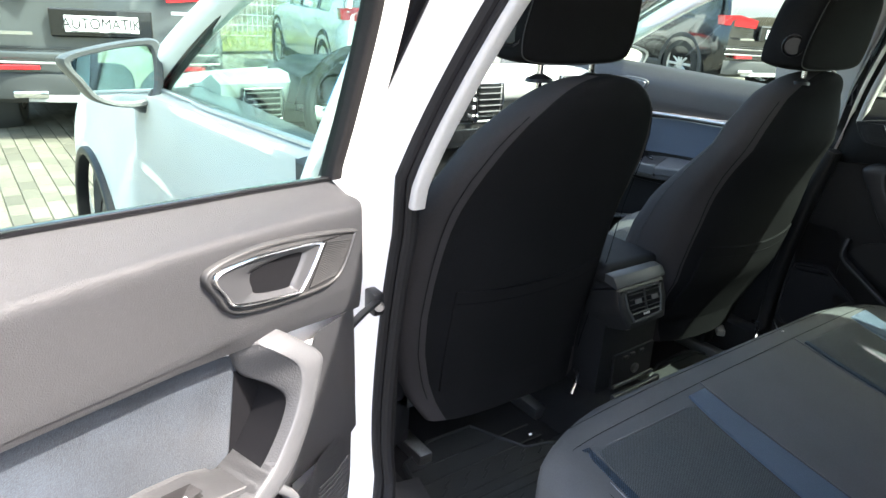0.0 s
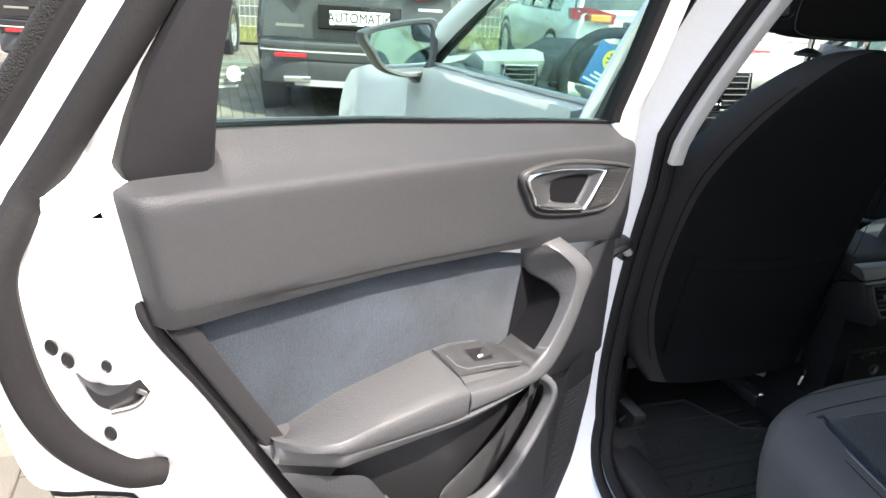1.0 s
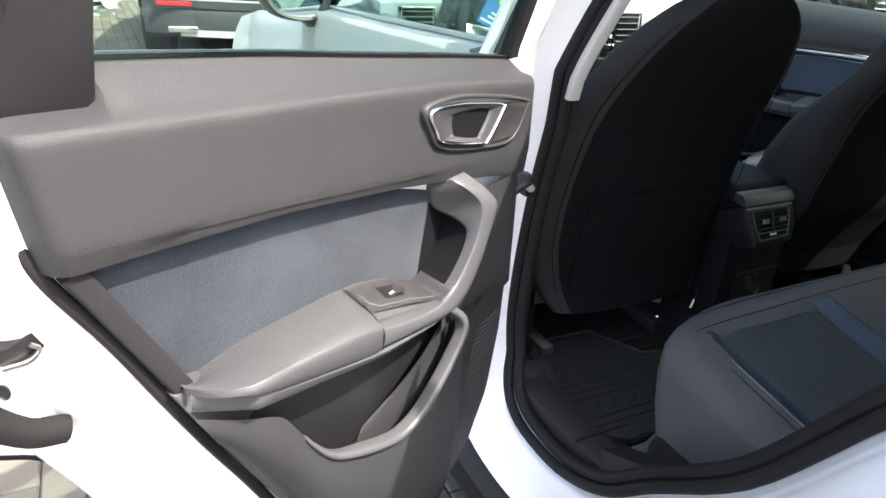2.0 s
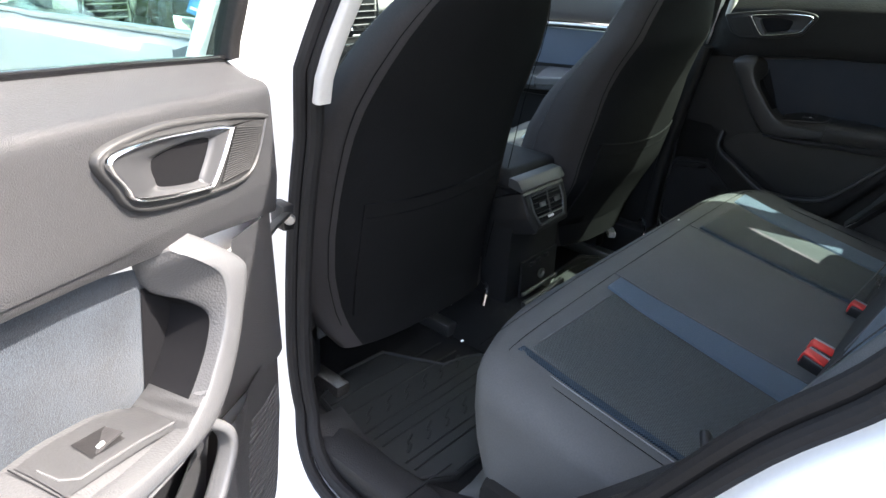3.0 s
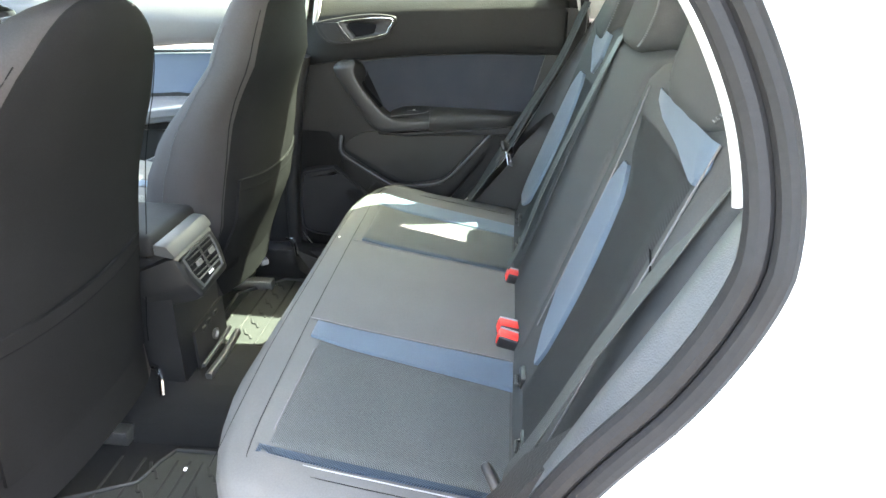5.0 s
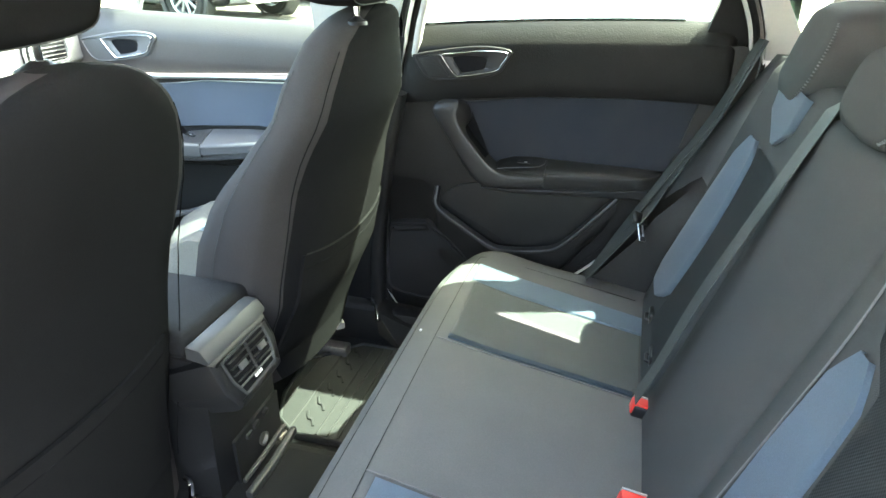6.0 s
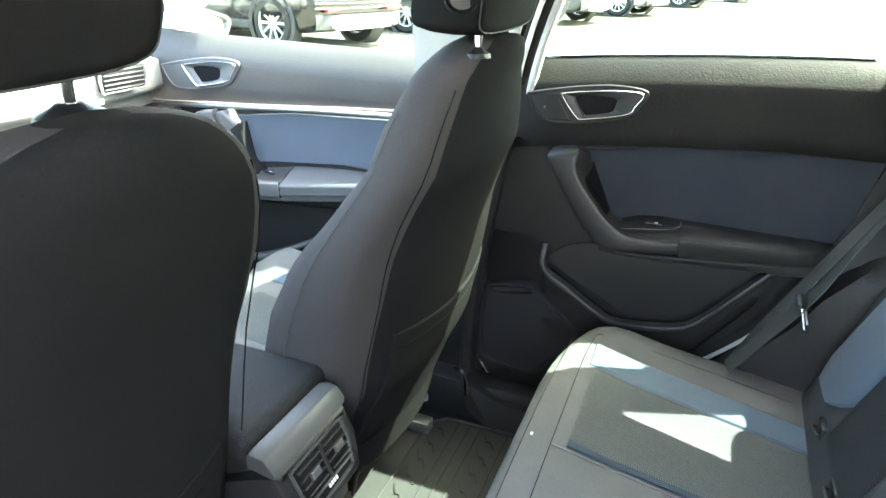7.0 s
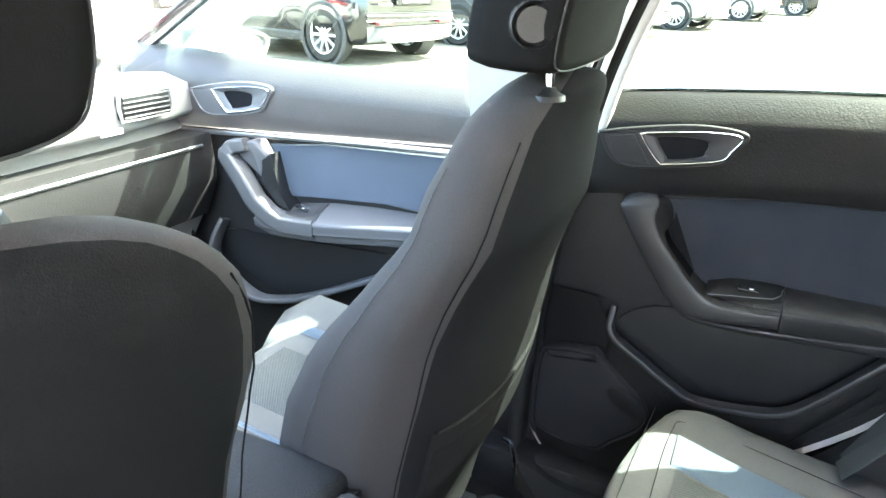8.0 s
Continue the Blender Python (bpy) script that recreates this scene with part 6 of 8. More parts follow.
def build_bench():
    b = thing("rear_bench", "anthracite three-place rear bench with blue fabric strips", "seat", (-0.02, -0.45, 0.30))
    rings = []
    for x in [-0.66, -0.655, -0.64, -0.62] + rng(-0.59, 0.56, 24) + [0.59, 0.61, 0.625, 0.63]:
        e = min(1.0, min(x + 0.66, 0.63 - x) / 0.06)
        e = math.sqrt(max(0.0, 1 - (1 - e) ** 2))
        ring = []
        for y in (-0.68, -0.60, -0.52, -0.44, -0.36, -0.30, -0.26, -0.23, -0.205, -0.19):
            ring.append((x, y - ((1 - e) * 0.02 + 0.95 * max(0.0, abs(x + 0.015) - 0.36) ** 2) * min(1.0, max(0.0, (y + 0.40) / 0.2)), 0.50 + (cush_top(x, y) - 0.50) * (0.25 + 0.75 * e)))
        z1 = 0.50 + (cush_top(x, -0.19) - 0.50) * (0.25 + 0.75 * e)
        fy = (1 - e) * 0.03 + 0.95 * max(0.0, abs(x + 0.015) - 0.36) ** 2
        ring += [(x, -0.182 - fy, z1 - 0.02), (x, -0.182 - fy, z1 - 0.06), (x, -0.192 - fy, 0.44), (x, -0.215 - fy, 0.37), (x, -0.25, 0.32), (x, -0.30, 0.30), (x, -0.68, 0.34)]
        rings.append(ring)
    cu = part("cushion", bm_loft(rings), M_CLOTH, b, "anthracite cloth cushion", sharp=70)

    def patch(name, xl, xr, ya, yb, mtl, lab="", up=0.0026, parent=cu):
        """A sewn-on panel between two edges x(y)."""
        part(name, bm_grid(lambda s, y: Vector(((xl(y) + (xr(y) - xl(y)) * s), y, cush_top(xl(y) + (xr(y) - xl(y)) * s, y) + up * (1.6 if 0.02 < s < 0.98 else 0.2))), [0, 0.03] + rng(0.12, 0.88, 9) + [0.97, 1.0], rng(ya, yb, 16), 0.004), mtl, parent, lab, sharp=60)

    def lin(a, c):
        return lambda y: a + (c - a) * (-0.27 - y) / 0.36
    patch("seat_panel", lin(-0.545, -0.545), lin(-0.262, -0.288), -0.63, -0.288, M_MESH, "dotted centre fabric")
    patch("blue_strip", lin(-0.258, -0.286), lin(-0.205, -0.203), -0.635, -0.268, M_BLUE, "blue fabric strip", 0.0030)
    patch("woven_edge", lin(-0.562, -0.556), lin(-0.545, -0.545), -0.62, -0.275, M_BLUEPAT, "blue and black woven edge")
    patch("seat_panel", lin(0.192, 0.190), lin(0.418, 0.405), -0.63, -0.272, M_MESH, "dotted centre fabric")
    patch("blue_strip", lin(0.422, 0.409), lin(0.50, 0.475), -0.635, -0.262, M_BLUE, "blue fabric strip", 0.0030)
    patch("woven_edge", lin(0.178, 0.176), lin(0.192, 0.190), -0.62, -0.270, M_BLUEPAT, "blue and black woven edge")

    def seam(pts, mtl=M_SEAM, r=0.0012, parent=cu):
        part("seam", bm_sweep([(x, y, cush_top(x, y) + 0.0015) for x, y in pts], circle(r, 6), (0, 0, 1)), mtl, parent)
    seam(cat([(-0.585, -0.62), (-0.585, -0.40), (-0.58, -0.285), (-0.54, -0.262), (-0.3, -0.252), (0.0, -0.248), (0.3, -0.246), (0.50, -0.25), (0.545, -0.275), (0.55, -0.4), (0.545, -0.62)], 8), M_SEAM, 0.0006)
    seam(cat([(-0.60, -0.225), (-0.3, -0.206), (0.0, -0.203), (0.3, -0.203), (0.56, -0.215)], 8), M_SEAM, 0.0005)
    for x in (-0.197, 0.170):
        seam([(x, y) for y in rng(-0.63, -0.25, 14)], M_THREADD, 0.0013)
    seam([(x, -0.283) for x in rng(-0.55, -0.29, 12)], M_THREADD, 0.0012)
    seam([(-0.566, y) for y in rng(-0.61, -0.28, 14)], M_THREAD, 0.0010)
    for x, y in ((0.187, -0.213), (-0.60, -0.19)):
        part("lint", bm_box(x - 0.003, x + 0.003, y - 0.002, y + 0.002, cush_top(x, y), cush_top(x, y) + 0.003, 0.001, 1), M_PAPER, cu, "speck of lint")

    # backrest
    def bk(x, z, d=0.0):
        y = -0.633 - 0.325 * (z - 0.5)
        seat = math.exp(-((x + 0.39) / 0.13) ** 4) + math.exp(-((x - 0.34) / 0.13) ** 4)
        lump = -0.018 * seat * math.sin(math.pi * min(1.0, max(0.0, (z - 0.55) / 0.5)))
        gap = -0.022 * (math.exp(-((x + 0.195) / 0.006) ** 2) + math.exp(-((x - 0.165) / 0.006) ** 2)) * (1 if z > 0.56 else 0)
        return Vector((x, y + lump + gap * 0.6 + d, z + d * 0.37))
    rings = []
    xs = sorted(rng(-0.655, 0.625, 40) + [-0.203, -0.195, -0.187, 0.157, 0.165, 0.173])
    zs = [0.49, 0.54, 0.60, 0.68, 0.76, 0.84, 0.90, 0.96, 1.01, 1.045]
    for x in xs:
        e = min(1.0, min(x + 0.655, 0.625 - x) / 0.06)
        e = math.sqrt(max(0.0, 1 - (1 - e) ** 2))
        ring = [bk(x, z, -0.035 * (1 - e)) for z in zs]
        t = bk(x, 1.045, -0.035 * (1 - e))
        ring += [Vector((x, t.y - 0.018, 1.066)), Vector((x, t.y - 0.05, 1.075)), Vector((x, t.y - 0.10, 1.07)), Vector((x, t.y - 0.13, 1.04)), Vector((x, -0.93, 0.8)), Vector((x, -0.90, 0.49))]
        rings.append(ring)
    # Backrest takes the darkened cloth, so its shade sits in the colour.
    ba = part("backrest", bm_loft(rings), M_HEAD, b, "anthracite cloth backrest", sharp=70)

    def bpatch(name, edge_l, edge_r, z0, z1, mtl, lab, up=0.003):
        part(name, bm_grid(lambda s, z: bk(edge_l(z) + (edge_r(z) - edge_l(z)) * s, z, up * (1.5 if 0.02 < s < 0.98 else 0.1)), [0, 0.04] + rng(0.15, 0.85, 7) + [0.96, 1.0], rng(z0, z1, 18), 0.004), mtl, ba, lab, sharp=60)

    def crv(*p):
        zz, xx = [q[0] for q in p], [q[1] for q in p]
        return lambda z: lerp_at(zz, xx, z)
    bpatch("blue_strip", crv((0.60, -0.335), (0.63, -0.345), (0.70, -0.343), (0.80, -0.332), (0.90, -0.324), (0.935, -0.30)), crv((0.60, -0.325), (0.63, -0.280), (0.70, -0.252), (0.80, -0.250), (0.90, -0.258), (0.935, -0.280)), 0.60, 0.935, M_BLUE, "blue fabric strip", 0.004)
    bpatch("seat_panel", crv((0.56, -0.52), (0.8, -0.545), (1.002, -0.578)), crv((0.56, -0.34), (0.63, -0.350), (0.80, -0.337), (0.93, -0.327), (0.945, -0.29), (1.002, -0.262)), 0.56, 1.002, M_PANEL, "dotted centre fabric darkened as shade")
    bpatch("blue_yoke", crv((1.004, -0.592), (1.025, -0.602), (1.05, -0.595)), crv((1.004, -0.575), (1.014, -0.48), (1.022, -0.37), (1.036, -0.315), (1.05, -0.305)), 1.004, 1.05, M_BLUE, "blue yoke below the headrest", 0.004)
    bpatch("blue_strip", crv((0.575, 0.47), (0.61, 0.405), (0.75, 0.405), (0.91, 0.410), (0.94, 0.43)), crv((0.575, 0.555), (0.61, 0.575), (0.75, 0.545), (0.90, 0.506), (0.94, 0.47)), 0.575, 0.94, M_BLUE, "blue fabric strip", 0.004)
    bpatch("seat_panel", crv((0.56, 0.21), (0.95, 0.20)), crv((0.56, 0.40), (0.61, 0.400), (0.93, 0.405)), 0.56, 0.935, M_PANEL, "dotted centre fabric darkened as shade")
    bpatch("blue_yoke", crv((0.96, 0.33), (1.0, 0.26), (1.055, 0.24)), crv((0.96, 0.35), (1.0, 0.44), (1.055, 0.46)), 0.96, 1.055, M_BLUE, "blue yoke below the headrest", 0.004)

    def bseam(pts, mtl=M_SEAM, r=0.002):
        part("seam", bm_sweep([bk(x, z, 0.002) for x, z in pts], circle(r, 6), (0, 1, 0.4)), mtl, ba)
    bseam(cat([(-0.555, 0.56), (-0.575, 0.8), (-0.59, 0.95), (-0.60, 1.05)], 8), M_THREADD, 0.0014)
    bseam(cat([(-0.24, 0.62), (-0.245, 0.80), (-0.25, 0.95), (-0.24, 1.04)], 8), M_THREADD, 0.0014)
    # Folds in the cloth, their crease shade drawn as thin dark cords.
    bseam(cat([(-0.44, 0.905), (-0.50, 0.918), (-0.56, 0.916), (-0.595, 0.905)], 6), M_SEAM, 0.0012)
    bseam(cat([(0.24, 0.905), (0.29, 0.918), (0.35, 0.912)], 6), M_SEAM, 0.0012)

    # headrests
    for xc, w, zb, zt, lab in ((-0.447, 0.178, 1.030, 1.235, "outer cloth headrest"), (0.02, 0.135, 1.055, 1.165, "low centre headrest"), (0.40, 0.125, 1.02, 1.185, "outer cloth headrest")):
        zm = (zb + zt) / 2
        hz = (zt - zb) / 2
        out = cat([(-w, 0), (-w * 0.97, hz * 0.55), (-w * 0.72, hz * 0.95), (0, hz), (w * 0.72, hz * 0.95), (w * 0.97, hz * 0.55), (w, 0), (w * 0.9, -hz * 0.6), (w * 0.55, -hz * 0.97), (0, -hz), (-w * 0.55, -hz * 0.97), (-w * 0.9, -hz * 0.6)], 4, True)
        yb = -0.66 - 0.37 * (zm - 0.5)
        rr = [[(xc + p[0] * k, yb + d - 0.25 * p[1], zm + p[1] * k) for p in out] for k, d in ((0.55, 0.068), (0.82, 0.062), (0.94, 0.045), (1.0, 0.015), (1.0, -0.03), (0.93, -0.05), (0.6, -0.056))]
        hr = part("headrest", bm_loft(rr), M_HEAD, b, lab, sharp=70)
        side = [out[i] for i in range(-6, 8)]
        for p, q in zip(side, side[1:]):
            for t in (0.25, 0.75):
                c = Vector((xc + (p[0] + (q[0] - p[0]) * t) * 0.82, yb + 0.0622 - 0.25 * (p[1] + (q[1] - p[1]) * t), zm + (p[1] + (q[1] - p[1]) * t) * 0.82))
                part("stitch", bm_box(c.x - 0.004, c.x + 0.004, c.y - 0.001, c.y + 0.0012, c.z - 0.0009, c.z + 0.0009), M_THREADD, hr)
        if xc < -0.2:  # double seam down the face of the large headrest
            for k in range(22):
                t = (k + 0.5) / 22
                a, z = w * (-0.42 + 0.40 * t ** 1.6), hz * (0.80 - 1.62 * t)
                part("stitch", bm_box(xc + a - 0.0045, xc + a + 0.0045, yb + 0.0630 - 0.25 * z, yb + 0.0662 - 0.25 * z, zm + z - 0.0011, zm + z + 0.0011), M_THREADD, hr)
        for px in (-0.06, 0.06):
            part("headrest_post", bm_lathe([(0.0, 0.0), (0.006, 0.0), (0.006, 0.09), (0.0, 0.09)], 12, Matrix.Translation((xc + px, yb - 0.005, zb - 0.03))), M_CHROME, b, "chrome headrest post")
    # seat-edge covers with anchor openings
    for x in (0.43, 0.27, -0.30, -0.47):
        an = part("anchor_cover", bm_box(x - 0.022, x + 0.022, -0.660, -0.645, 0.528, 0.562, 0.004, 2, None), M_BLACK, b, "black child-seat anchor surround")
        part("anchor_wire", bm_sweep([(x - 0.014, -0.645, 0.545), (x - 0.012, -0.639, 0.545), (x + 0.012, -0.639, 0.545), (x + 0.014, -0.645, 0.545)], circle(0.003, 8), (0, 0, 1)), M_CONS, an, "dark anchor wire")
    return b


rear_bench = build_bench()


def build_buckle(at, turn, label):
    k = thing("belt_buckle", label, "seat belt buckle", at, "seat belt buckles")
    m = Matrix.Translation(at) @ pose(0, 0, 0, 14, 0, turn)
    body = part("housing", bm_box(-0.0150, 0.0150, -0.060, 0.018, -0.016, 0.0115, 0.005, 3), M_BLACK, k, "black buckle housing", m=m)
    part("button", joined(bm_box(-0.0125, 0.0125, -0.020, 0.0195, 0.004, 0.0145, 0.003, 2), bm_box(-0.0125, 0.0125, 0.012, 0.0205, -0.009, 0.012, 0.003, 2)), M_RED, body, "red release button", m=m)
    part("button_edge", bm_box(0.0128, 0.0162, -0.020, 0.018, 0.004, 0.0155, 0.0012, 1), M_LABELG, body, "grey edge of the button", m=m)
    return k


build_buckle((-0.106, -0.622, 0.530), 6, "red-topped black belt buckle lying on the bench")
build_buckle((-0.145, -0.622, 0.528), -4, "red-topped black belt buckle lying on the bench")
build_buckle((0.135, -0.636, 0.524), 4, "single red-topped black belt buckle on the bench")


def ribbon(pts, w, wid, t=0.0016):
    return bm_sweep(cat(pts, 6), rrect(w, t, t * 0.4, 1), wid)


def build_belts():
    b = thing("seat_belt", "black rear seat belt with metal tongue hanging beside the seat", "seat belt", (0.60, -0.6, 0.45))
    part("webbing", ribbon([(0.672, -0.800, 1.09), (0.655, -0.735, 0.93), (0.62, -0.660, 0.80), (0.594, -0.615, 0.715), (0.575, -0.535, 0.60), (0.57, -0.50, 0.55)], 0.044, (-0.15, 0.92, 0.37)), M_BELT, b, "black webbing")
    part("webbing_return", ribbon([(0.684, -0.795, 1.09), (0.668, -0.73, 0.93), (0.636, -0.64, 0.78), (0.62, -0.56, 0.64), (0.60, -0.51, 0.55)], 0.044, (-0.15, 0.92, 0.37)), M_BELT, b, "black webbing")
    m = Matrix.Translation((0.592, -0.604, 0.700)) @ pose(0, 0, 0, -25, 25, -25)
    tg = part("tongue", bm_box(-0.034, 0.034, -0.007, 0.007, -0.012, 0.016, 0.006, 3), M_BLACK, b, "black belt tongue grip", m=m)
    part("plate", joined(bm_box(-0.016, -0.010, -0.0015, 0.0015, -0.045, -0.010), bm_box(0.010, 0.016, -0.0015, 0.0015, -0.045, -0.010), bm_box(-0.016, 0.016, -0.0015, 0.0015, -0.050, -0.040)), M_STEEL, tg, "steel tongue plate", m=m)
    c = thing("seat_belt", "black rear seat belt running down beside the open doorway", "seat belt", (-0.62, -0.62, 0.5))
    part("webbing", ribbon([(-0.585, -0.93, 1.10), (-0.60, -0.87, 1.085), (-0.615, -0.832, 1.04), (-0.618, -0.80, 0.985), (-0.618, -0.772, 0.93), (-0.615, -0.715, 0.82), (-0.612, -0.662, 0.70), (-0.60, -0.618, 0.60)], 0.044, (0.15, 0.92, 0.37)), M_BELT, c, "black webbing")
    m = Matrix.Translation((-0.632, -0.612, 0.615)) @ pose(0, 0, 0, -30, -20, 30)
    tg = part("tongue", bm_box(-0.034, 0.034, -0.007, 0.007, -0.012, 0.016, 0.006, 3), M_BLACK, c, "black belt tongue grip", m=m)
    part("plate", bm_box(-0.013, 0.013, -0.0015, 0.0015, -0.050, -0.010, 0.001, 1), M_STEEL, tg, "steel tongue plate", m=m)
    d = thing("seat_belt", "belt lying over the centre of the rear backrest", "seat belt", (0.13, -0.75, 0.6))
    part("webbing", ribbon([(0.20, -0.90, 1.10), (0.15, -0.828, 1.078), (0.14, -0.80, 1.03), (0.13, -0.745, 0.90), (0.125, -0.69, 0.76), (0.12, -0.645, 0.62), (0.115, -0.62, 0.56)], 0.047, (0, 1, 0.37)), M_BELT, d, "black webbing")


build_belts()

# ---- centre console ----
def build_console():
    c = thing("centre_console", "black centre console with rear air vents and open tray", "console", (0.0, 0.1, 0.24))
    prof = lambda w, zb, zt: [(-w, zb), (-w, zt - 0.03), (-w + 0.025, zt), (w - 0.025, zt), (w, zt - 0.03), (w, zb)]
    rings = []
    for y, w, zt in ((0.075, 0.105, 0.66), (0.12, 0.105, 0.662), (0.30, 0.10, 0.665), (0.34, 0.10, 0.64), (0.42, 0.10, 0.60), (0.9, 0.12, 0.60)):
        rings.append([(0.005 + a, y, z) for a, z in prof(w, 0.24, zt)])
    part("body", bm_loft(rings), M_CONS, c, "dark plastic console body")
    part("armrest", bm_box(-0.116, 0.090, 0.087, 0.36, 0.640, 0.688, 0.018, 4), M_LEATHER, c, "black padded armrest")
    sect = [(0.084, 0.674), (0.080, 0.677), (0.058, 0.6745), (0.055, 0.672), (0.042, 0.655), (0.041, 0.652), (0.046, 0.648), (0.084, 0.655)]
    part("end_cap", bm_loft([[(x, 0.062 + (y - 0.062) * k, 0.660 + (z - 0.660) * k) for y, z in sect] for x, k in ((-0.122, 0.93), (-0.120, 1.0), (0.040, 1.0), (0.054, 0.95), (0.062, 0.75), (0.065, 0.45))]), M_CAP, c, "satin dark grey end cap", sharp=30)

    # rear face, leaning back
    def F(x, z, d=0.0):
        return Vector((x, 0.050 - 0.40 * (0.645 - z) - 0.93 * d, z + 0.37 * d))
    face = round_off([(-0.116, 0.646), (0.058, 0.646), (0.062, 0.600), (0.044, 0.553), (-0.092, 0.549), (-0.112, 0.590)], 0.16)
    fp = part("vent_panel", bm_loft([[F(p[0], p[1], v) + Vector((0, 0.05 * (v < -0.04), -0.02 * (v < -0.04))) for p in offset_loop(face, d)] for d, v in ((-0.004, -0.06), (0.003, -0.012), (0.0, 0.0), (-0.006, 0.004), (-0.014, 0.004))]), M_CONS, c, "dark vent surround")
    rim = round_off([(-0.092, 0.634), (0.036, 0.635), (0.038, 0.604), (0.026, 0.567), (-0.072, 0.563), (-0.088, 0.596)], 0.16)
    part("vent_rim", bm_loft([[F(p[0], p[1], v) for p in offset_loop(rim, d)] for d, v in ((0.0025, 0.003), (0.0015, 0.0075), (-0.0015, 0.0075), (-0.004, 0.003))], True, False), M_CAP, fp, "satin vent frame")
    part("vent_cavity", bm_loft([[F(p[0], p[1], v) for p in offset_loop(rim, -0.004)] for v in (0.0044, 0.0050)]), M_HOLE, fp, "vent opening coloured black as shade")
    for k in range(4):
        z = 0.5905 + 0.0115 * k
        for x0, x1 in ((-0.082, -0.030), (-0.021, 0.031)):
            part("vent_slat", bm_sweep([F(x0 + 0.003 * (k == 0), z, 0.0065), F(x1, z, 0.0065)], rrect(0.007, 0.0018, 0.0008, 1), (0, 0.4, 1)), M_CONS, fp)
    part("vent_divider", bm_sweep([F(-0.0255, 0.584, 0.0075), F(-0.0255, 0.632, 0.0075)], rrect(0.005, 0.005, 0.0015), (0, -1, 0)), M_CONS, fp)
    for x in (-0.052, 0.010):
        part("vent_slider", bm_loft([[F(x + a * q, 0.6075 + b * q, v) for a, b in ((-0.010, -0.005), (0.010, -0.005), (0.010, 0.005), (-0.010, 0.005))] for v, q in ((0.006, 1.0), (0.0105, 1.0), (0.012, 0.8))]), M_SATIN, fp, "silver vent slider")
    for k in range(4):
        part("vent_symbol", bm_loft([[F(-0.036 + 0.006 * k + a, 0.573 + b, v) for a, b in ((0, 0), (0.0035, 0), (0.0035, 0.005), (0, 0.005))] for v in (0.005, 0.0062)]), M_PAPER, fp)
    part("vent_bar", bm_sweep([F(x, 0.5815, 0.0072) for x in rng(-0.080, 0.030, 7)], rrect(0.004, 0.004, 0.0015, 1), (0, 1, 0)), M_CAP, fp, "satin bar below the slats")
    # open tray below
    tr = [(-0.072, 0.45), (0.082, 0.455), (0.086, 0.36), (-0.068, 0.35)]
    part("tray", bm_prism(tr, 0.052, 0.058, AX_Y), M_BLACK, c, "black open tray with socket")
    part("tray_bar", bm_sweep([(-0.070, 0.044, 0.362), (0.0, 0.042, 0.366), (0.084, 0.044, 0.370)], rrect(0.008, 0.010, 0.003), (0, 0, 1)), M_CAP, c)
    part("tray_lip", bm_sweep([(-0.082, 0.03, 0.342), (0.0, 0.025, 0.348), (0.094, 0.03, 0.352)], rrect(0.014, 0.018, 0.004), (0, 0, 1)), M_CAP, c, "dark satin tray lip")
    for x, z in ((-0.03, 0.436), (-0.005, 0.440), (0.03, 0.442)):
        part("socket", bm_box(x - 0.009, x + 0.009, 0.046, 0.052, z - 0.005, z + 0.005, 0.002, 2), M_CONS, c, "small socket flap")
    part("socket_ring", bm_lathe([(0.012, 0.0), (0.014, 0.006), (0.010, 0.006), (0.009, 0.0)], 18, Matrix.Translation((0.005, 0.046, 0.40)) @ pose(0, 0, 0, 90)), M_STEEL, c, "metal socket ring")
    return c


M_LEATHER = mat("black_leatherette", (0.013, 0.013, 0.0135), 0.72, spec=0.15, var=0.1, bump=0.0005, bscale=420, cells=True)
M_CAP = mat("satin_dark_grey", (0.045, 0.047, 0.048), 0.48, 0.1, var=0.04)
build_console()

# ---- floor mats ----
def build_mat(outline, xc, sign, label):
    """Rubber mat with ribs and wavy cut grooves."""
    m = thing("floor_mat", label, "floor mat", (xc, 0.05, 0.226), "floor mats")
    part("sheet", bm_prism(outline, 0.226, 0.236, None, 0.003), M_MAT, m, "ribbed rubber sheet")
    part("rim", bm_sweep([(p[0], p[1], 0.238) for p in offset_loop(outline, -0.006)], rrect(0.008, 0.010, 0.003, 1), (0, 0, 1), True), M_MAT, m, "raised rubber rim")
    for k, y in enumerate((0.165, 0.115, 0.045, 0.018, -0.009, -0.075, -0.10)):
        part("rib", bm_sweep([(xc - 0.185, y, 0.237), (xc + 0.185, y, 0.237)], rrect(0.005, 0.004, 0.001, 1), (0, 0, 1)), M_MATD, m)
    for row, y in enumerate((0.080, -0.042)):
        for k in range(6):
            x = xc - 0.16 + 0.058 * k
            part("tread", bm_sweep(cat([(x, y - 0.016, 0.2365), (x + 0.02, y - 0.004, 0.2375), (x + 0.022, y + 0.006, 0.2375), (x + 0.045, y + 0.018, 0.2365)], 4), rrect(0.006, 0.004, 0.001, 1), (0, 0, 1)), M_MATD, m)
    return m


